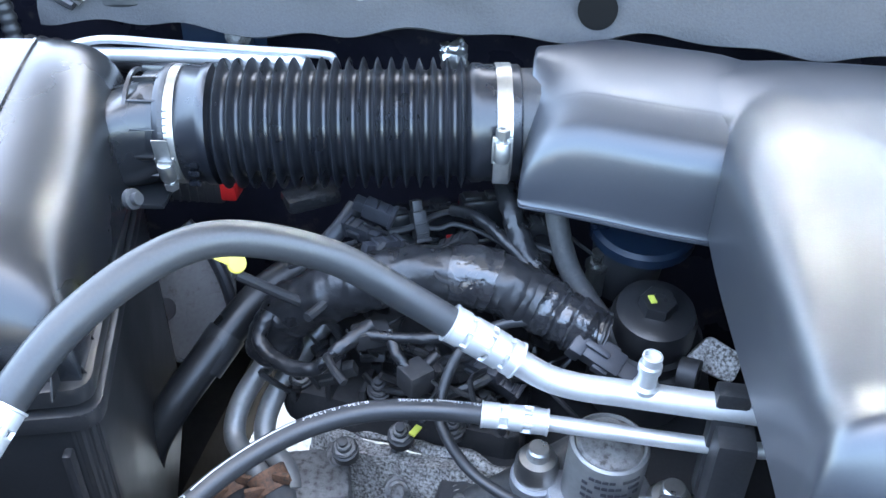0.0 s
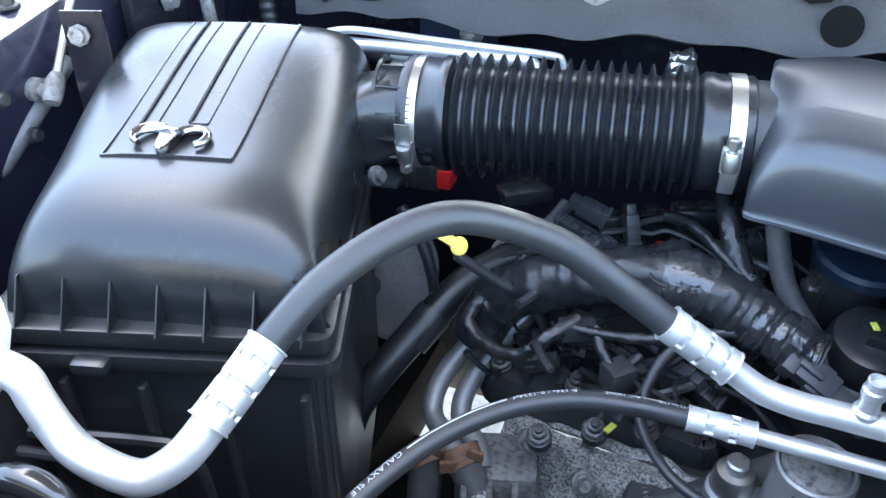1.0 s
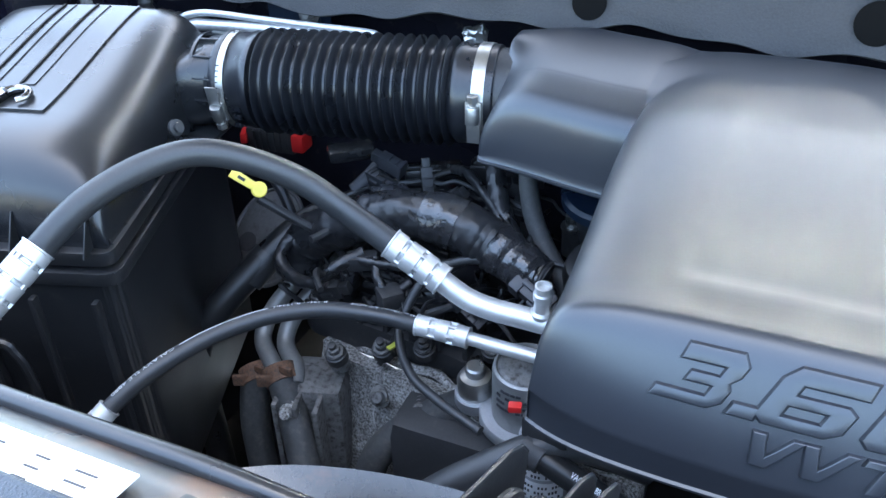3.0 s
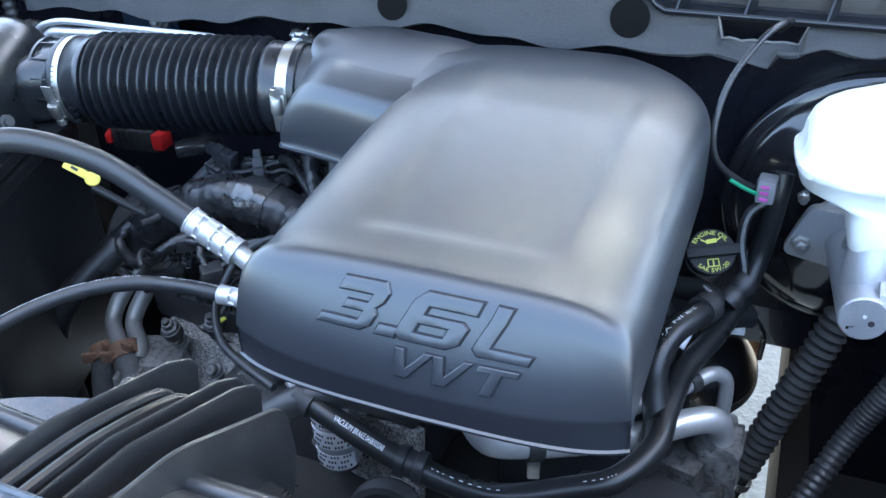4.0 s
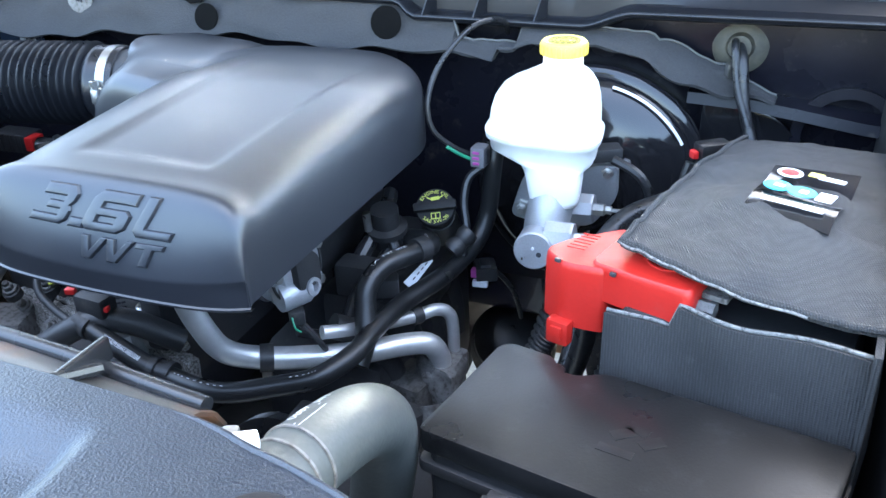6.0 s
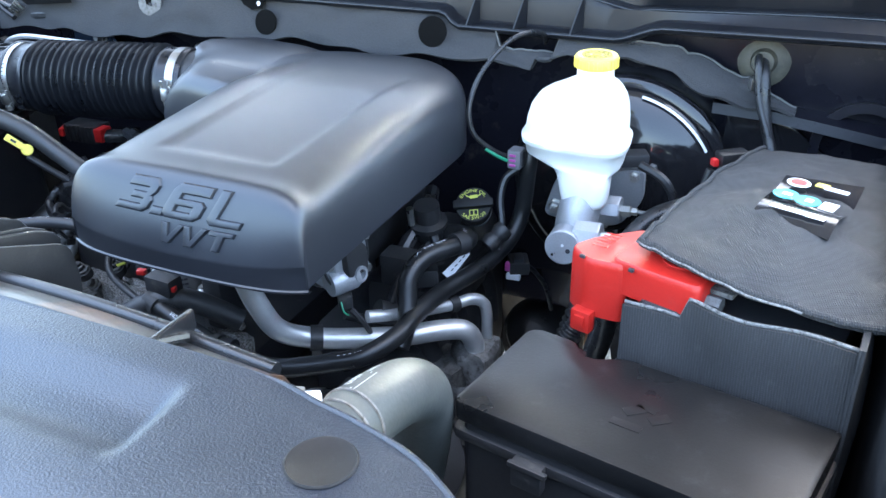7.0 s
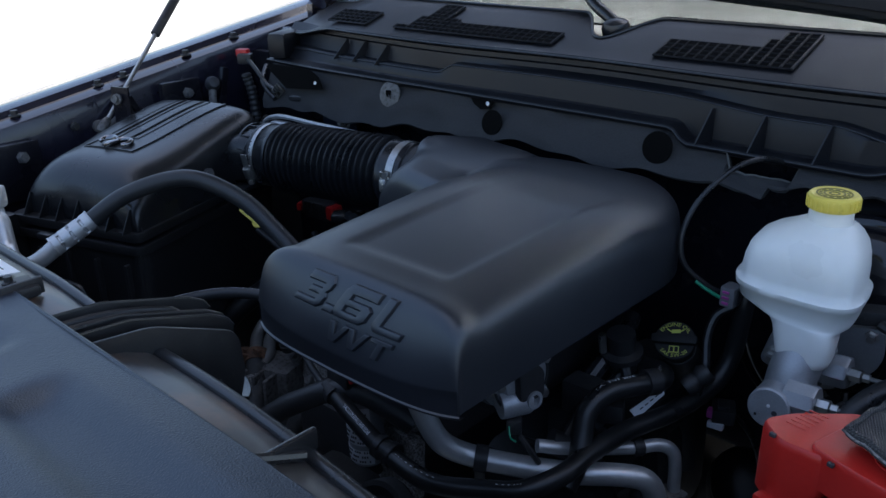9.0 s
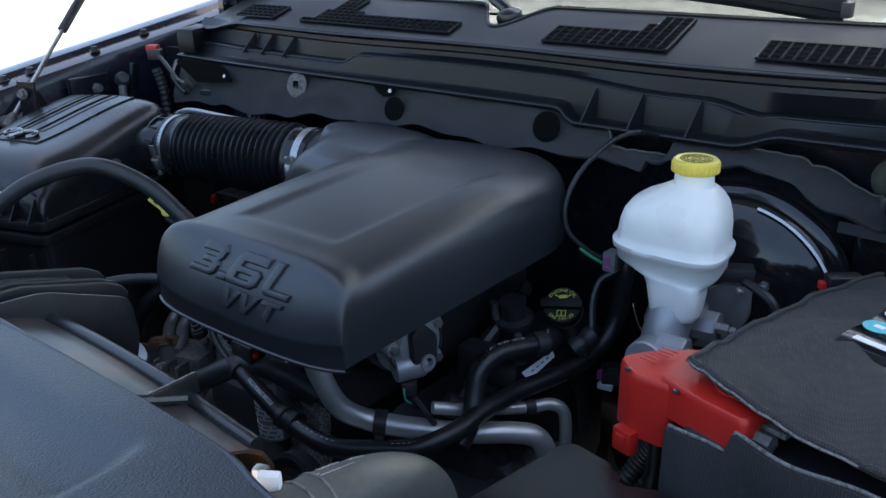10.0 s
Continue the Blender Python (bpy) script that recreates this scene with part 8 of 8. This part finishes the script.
    # unseen closed shell, added to keep bright sky out of the reflections
    roof = [[V(a, b, z - 0.03 * (a - 0.1) ** 2) for a in (-0.82, -0.4, 0.1, 0.6, 1.1)] for b, z in ((1.91, 1.92), (2.5, 1.97), (3.6, 1.97), (3.75, 1.8), (3.8, 1.2))]
    solo("cab_roof", sheet(roof, 0.03), BODY, "unseen dark blue cab roof and rear wall, added to block the sky", "truck cab", kind="structure")
    for name, a in (("wall_cab_left", -0.84), ("wall_cab_right", 1.12)):
        wall(name, [V(a, b, 1.25) for b in (1.12, 1.5, 1.9, 3.8)], [V(a, b, z) for b, z in ((1.12, 1.34), (1.5, 1.62), (1.9, 1.89), (3.8, 1.92))], 0.02, BODY, "unseen windowless cab side, added to block the sky")
    g = thing("firewall_grommet", V(0.84, 0.95, 1.18), "beige rubber grommet with a taped cable through it", "grommet")
    part("disc", turned([(0, 0), (0.037, 0), (0.039, 0.006), (0.03, 0.012), (0.02, 0.014), (0.016, 0.03), (0, 0.03)], V(0.842, 0.955, 1.19), V(0, -1, 0.15), 32), material("beige_rubber", (0.07, 0.066, 0.05), 0.6, vary=0.4, dirt=(0.03, 0.028, 0.024), dirt_at=0.56), g)
    part("cable", tube([V(0.842, 0.93, 1.195), V(0.85, 0.9, 1.18), V(0.862, 0.88, 1.12), V(0.885, 0.85, 1.06), V(0.9, 0.8, 1.0)], 0.008, 12), TAPE, g)
    part("cable", tube([V(0.835, 0.94, 1.2), V(0.838, 0.905, 1.2), V(0.848, 0.885, 1.15), V(0.87, 0.865, 1.1)], 0.0055, 10), TAPE, g)
    part("plug", block(V(0.835, 0.915, 1.165), (0.014, 0.014, 0.02), 20, 0.003), STEEL, g)
    # firewall bracket plates right of the booster
    pl = thing("firewall_plate", V(0.9, 0.93, 0.95), "black pressed plate on the firewall", "plate")
    part("plate", slab(rounded([(0.0, 0.0), (0.16, -0.03), (0.19, 0.03), (0.1, 0.1), (0.0, 0.12)], 0.02), 0, 0.012, 0.004, frame_at(V(0.80, 0.94, 1.0), V(1, 0, 0), (0, 0, 1))), GLOSS, pl)
    part("ring", turned([(0.06, 0), (0.075, 0), (0.075, 0.012), (0.06, 0.012)], V(1.0, 0.94, 1.07), V(0, -1, 0.1), 36), BAYPAINT, pl)
    ledge = sheet([[V(a, b, z - 0.03 * soft_step(a, 0.8, 1.1)) for b, z in ((0.95, 1.135), (0.91, 1.13), (0.905, 1.115))] for a in (0.78, 0.86, 0.94, 1.02, 1.08)], 0.003)
    part("ledge", ledge, BAYPAINT, pl)


# ---- left fender details ----
def left_fender():
    s = thing("hood_strut", V(-0.85, 0.53, 1.12), "thin steel gas strut standing on the fender", "strut")
    low, mid, high = V(-0.815, 0.525, 1.145), V(-0.872, 0.705, 1.31), V(-0.935, 0.905, 1.493)
    part("rod", tube([low, mid], 0.0048, 10, 2), STEEL, s)
    part("cylinder", tube([mid, high], 0.0105, 14, 2), DARK, s)
    part("socket", turned([(0, -0.02), (0.009, -0.02), (0.011, -0.014), (0.011, 0.006), (0.007, 0.016), (0, 0.017)], low, mid - low, 16), GREYCAST, s)
    part("ball_stud", turned([(0, 0), (0.014, 0), (0.014, 0.01), (0.008, 0.012), (0.008, 0.03), (0, 0.03)], low + Vector((-0.032, 0.004, -0.008)), (1, -0.12, 0), 12), GREYCAST, s)
    for b, a in ((0.37, -0.885), (0.56, -0.89), (0.62, -0.885), (0.78, -0.88), (0.92, -0.885)):
        k = thing("fender_bolt", V(a, b, fender_top(b)), "dark hexagon bolt on the fender flange", "bolt", group="fender bolts")
        part("head", turned([(0, 0), (0.013, 0), (0.013, 0.003), (0.008, 0.004), (0.008, 0.012), (0, 0.013)], V(a, b, fender_top(b) + 0.002), (0, 0, 1), 6), DARK, k)
    p = thing("inner_fender_bracket", V(-0.8, 0.7, 1.0), "black pressed brackets inside the fender", "bracket")
    for b in (0.33, 0.72):
        part("plate", block(V(-0.822, b, fender_top(b) - 0.09), (0.02, 0.1, 0.12), -6.7, 0.006), BAYPAINT, p)
        part("bolt", turned([(0, 0), (0.013, 0), (0.013, 0.004), (0.009, 0.005), (0.009, 0.014), (0, 0.014)], V(-0.81, b + 0.01, fender_top(b) - 0.06), (1, 0, 0.1), 6), PLATE, p)
    part("stay", block(V(-0.80, 0.62, 1.11), (0.012, 0.012, 0.2), 0, 0.003, tip=25), BAYPAINT, p)
    part("stay", block(V(-0.79, 0.8, 1.13), (0.014, 0.02, 0.2), 0, 0.003, tip=-15), BAYPAINT, p)
    part("brace_tube", tube([(-0.83, 0.47, 1.03), (-0.8, 0.54, 1.06), (-0.785, 0.6, 1.1), (-0.775, 0.68, 1.15)], 0.011, 14), PLATE, p)
    part("hose_stub", tube([(-0.815, 0.5, 1.1), (-0.812, 0.54, 1.105), (-0.808, 0.575, 1.125)], 0.011, 12), RUBBER, p)
    part("strap", sheet([[Vector((-0.735 + dx, 0.64 + dy, z)) for dx, dy in ((0, 0), (0.045, 0.01))] for z, dy in ((1.225, 0.03), (1.16, 0.0), (1.06, -0.02), (0.95, -0.03))], 0.004), BAYPAINT, p)
    part("bolt", turned([(0, 0), (0.012, 0), (0.012, 0.004), (0.008, 0.005), (0.008, 0.012), (0, 0.012)], (-0.715, 0.636, 1.2), (0.3, -0.9, 0.2), 8), GREYCAST, p)
    for b, dz in ((0.47, -0.05), (0.5, -0.11), (0.6, -0.06), (0.68, -0.1)):
        part("bolt", turned([(0, 0), (0.010, 0), (0.010, 0.003), (0.007, 0.004), (0.007, 0.01), (0, 0.01)], V(-0.84, b, fender_top(b) + dz), (1, 0, 0.1), 8), DARK, p)
    d = thing("fender_drain_tube", V(-0.78, 0.75, 1.15), "ribbed black tube end with a pale clip", "tube")
    part("clip", turned([(0, 0), (0.016, 0), (0.018, 0.01), (0.012, 0.024), (0, 0.026)], V(-0.80, 0.79, 1.19), (0.8, -0.3, 0.4), 16), GREYPLUG, d)
    part("stem", tube([V(-0.79, 0.785, 1.185), V(-0.785, 0.78, 1.15), V(-0.785, 0.79, 1.1)], 0.009, 10), GREYCAST, d)
    line = curve([V(-0.76, 0.86, 1.21), V(-0.755, 0.87, 1.16), V(-0.75, 0.87, 1.1)], 20)
    part("ribbed_tube", sweep(bmesh.new(), line, [0.012 if (i // 2) % 2 else 0.010 for i in range(len(line))], 12), DARK, d)
    w = thing("washer_harness", V(-0.68, 0.9, 1.2), "dark wiring with a red plug and a pale spring clip", "wiring")
    part("red_plug", block(V(-0.8, 0.885, 1.252), (0.03, 0.02, 0.018), 20, 0.004), REDWIRE, w)
    part("plug", block(V(-0.785, 0.88, 1.24), (0.034, 0.024, 0.024), 30, 0.004), DARK, w)
    part("wire", tube([V(-0.785, 0.88, 1.245), V(-0.745, 0.875, 1.225), V(-0.69, 0.865, 1.195), V(-0.65, 0.86, 1.185)], 0.005, 8), TAPE, w)
    part("wire", tube([V(-0.76, 0.92, 1.22), V(-0.71, 0.87, 1.2), V(-0.68, 0.86, 1.18), V(-0.65, 0.858, 1.165)], 0.006, 8), TAPE, w)
    m = frame_at(V(-0.64, 0.862, 1.185), V(0.8, 0, 0.6), (0, -0.3, 1))
    for k in range(4):
        part("spring_clip", slab([(-0.016 + 0.009 * k, -0.012), (-0.011 + 0.009 * k, -0.012), (-0.011 + 0.009 * k, 0.012), (-0.016 + 0.009 * k, 0.012)], 0, 0.006, 0.001, m), STEEL, w)
    # flat black sheet painted as a shaded opening, nothing is cut
    part("painted_opening", slab([(-0.125, 0.022), (-0.04, -0.018), (0.083, -0.006), (0.062, 0.018), (0.034, 0.03), (-0.11, 0.03)], 0, 0.002, 0, frame_at(V(-0.56, 0.862, 1.212), V(1, 0, 0), V(0, 0.32, 1))), HOLE_BLACK, w)
    part("pin", turned([(0, 0), (0.004, 0), (0.004, 0.001), (0, 0.001)], V(-0.5, 0.858, 1.218), V(0, -1, 0.3), 12), LABEL, w)
    r = thing("rear_loom", V(-0.4, 0.86, 1.1), "black ribbed loom along the firewall", "wiring loom")
    line = curve([V(-0.76, 0.9, 1.09), V(-0.6, 0.9, 1.08), V(-0.45, 0.9, 1.06), V(-0.3, 0.9, 1.05), V(-0.15, 0.9, 1.04)], 30)
    part("ribbed_tube", sweep(bmesh.new(), line, [0.0165 if (i // 2) % 2 else 0.0145 for i in range(len(line))], 12), DARK, r)
    part("branch", tube([V(-0.62, 0.885, 1.165), V(-0.54, 0.885, 1.17), V(-0.47, 0.9, 1.15)], 0.012, 10), TAPE, r)
    part("bolt", turned([(0, 0), (0.017, 0), (0.017, 0.003), (0.011, 0.004), (0.011, 0.012), (0.006, 0.013), (0.006, 0.02), (0, 0.02)], (-0.35, 0.945, 1.13), (0.1, -1, 0.2), 12), GREYCAST, r)
    part("blue_plate", slab(rounded([(-0.07, -0.05), (0.035, -0.05), (0.045, 0.0), (0.03, 0.045), (-0.07, 0.05)], 0.02), 0, 0.004, 0.001, frame_at((-0.355, 0.95, 1.13), (0.99, -0.117, 0), (0, 0, 1))), BLUEPLATE, r)
    b = thing("left_lower_hose", (-0.66, 0.2, 0.85), "thick gloss black hose in front of the airbox", "hose")
    part("hose", tube([(-0.68, 0.22, 0.87), (-0.62, 0.212, 0.95), (-0.56, 0.205, 1.008), (-0.518, 0.203, 1.03), (-0.487, 0.202, 1.015), (-0.474, 0.2, 0.965), (-0.476, 0.2, 0.88), (-0.48, 0.2, 0.8)], 0.0125, 18, 8), GLOSSHOSE, b)
    part("clamp", turned([(0.0128, -0.006), (0.0145, -0.006), (0.0145, 0.006), (0.0128, 0.006)], (-0.4755, 0.2, 0.9), (0.02, 0, 1), 20), STEEL, b)
    q = thing("front_left_panel", (-0.5, 0.25, 0.8), "dark plastic panels low in front of the airbox", "panel")
    part("panel", block((-0.55, 0.22, 0.82), (0.35, 0.03, 0.12), 5, 0.01), DARK, q)
    part("lip", block((-0.53, 0.222, 0.885), (0.3, 0.012, 0.01), 5, 0.004), DARK, q)


def undertray():
    wall("wall_liner_right", [V(1.035, b, 0.6) for b in (-0.45, 0.1, 0.5, 0.93)], [V(1.047, b, 1.11 + 0.14 * b) for b in (-0.45, 0.1, 0.5, 0.93)], 0.006, DARK, "dull black plastic liner inside the fender")
    bolt = thing("fender_bolt", V(1.03, 0.1, 1.09), "pale steel bolt on the fender liner", "bolt", group="fender bolts")
    part("head", turned([(0, 0), (0.013, 0), (0.013, 0.004), (0.009, 0.005), (0.009, 0.014), (0, 0.014)], V(1.033, 0.1, 1.1), V(-1, 0, 0.2), 8), STEEL, bolt)
    # tray added to keep light from the ground out of the bay
    bm = sheet([[V(a, b, z) for a in (-0.86, -0.5, 0.1)] for b, z in ((-0.1, 0.32), (0.5, 0.3), (0.9, 0.34))], 0.01)
    solo("undertray", bm, SOIL, "dark tray added under the engine to block light from below", "tray", kind="structure")
    # dark side panels added to block the view of sunlit ground
    for name, a in (("wall_wheelhouse_left", -0.72), ("wall_wheelhouse_right", 1.0)):
        wall(name, [V(a, b, 0.2) for b in (-0.1, 0.4, 0.95, 1.3)], [V(a, b, 1.0) for b in (-0.1, 0.4, 0.95, 1.3)], 0.01, SOIL, "dark side panel added to hide the lit ground")


oil_cap()
right_hoses()
right_low()
front_cover()
fan_shroud()
radiator_hose()
cowl()
left_fender()
undertray()
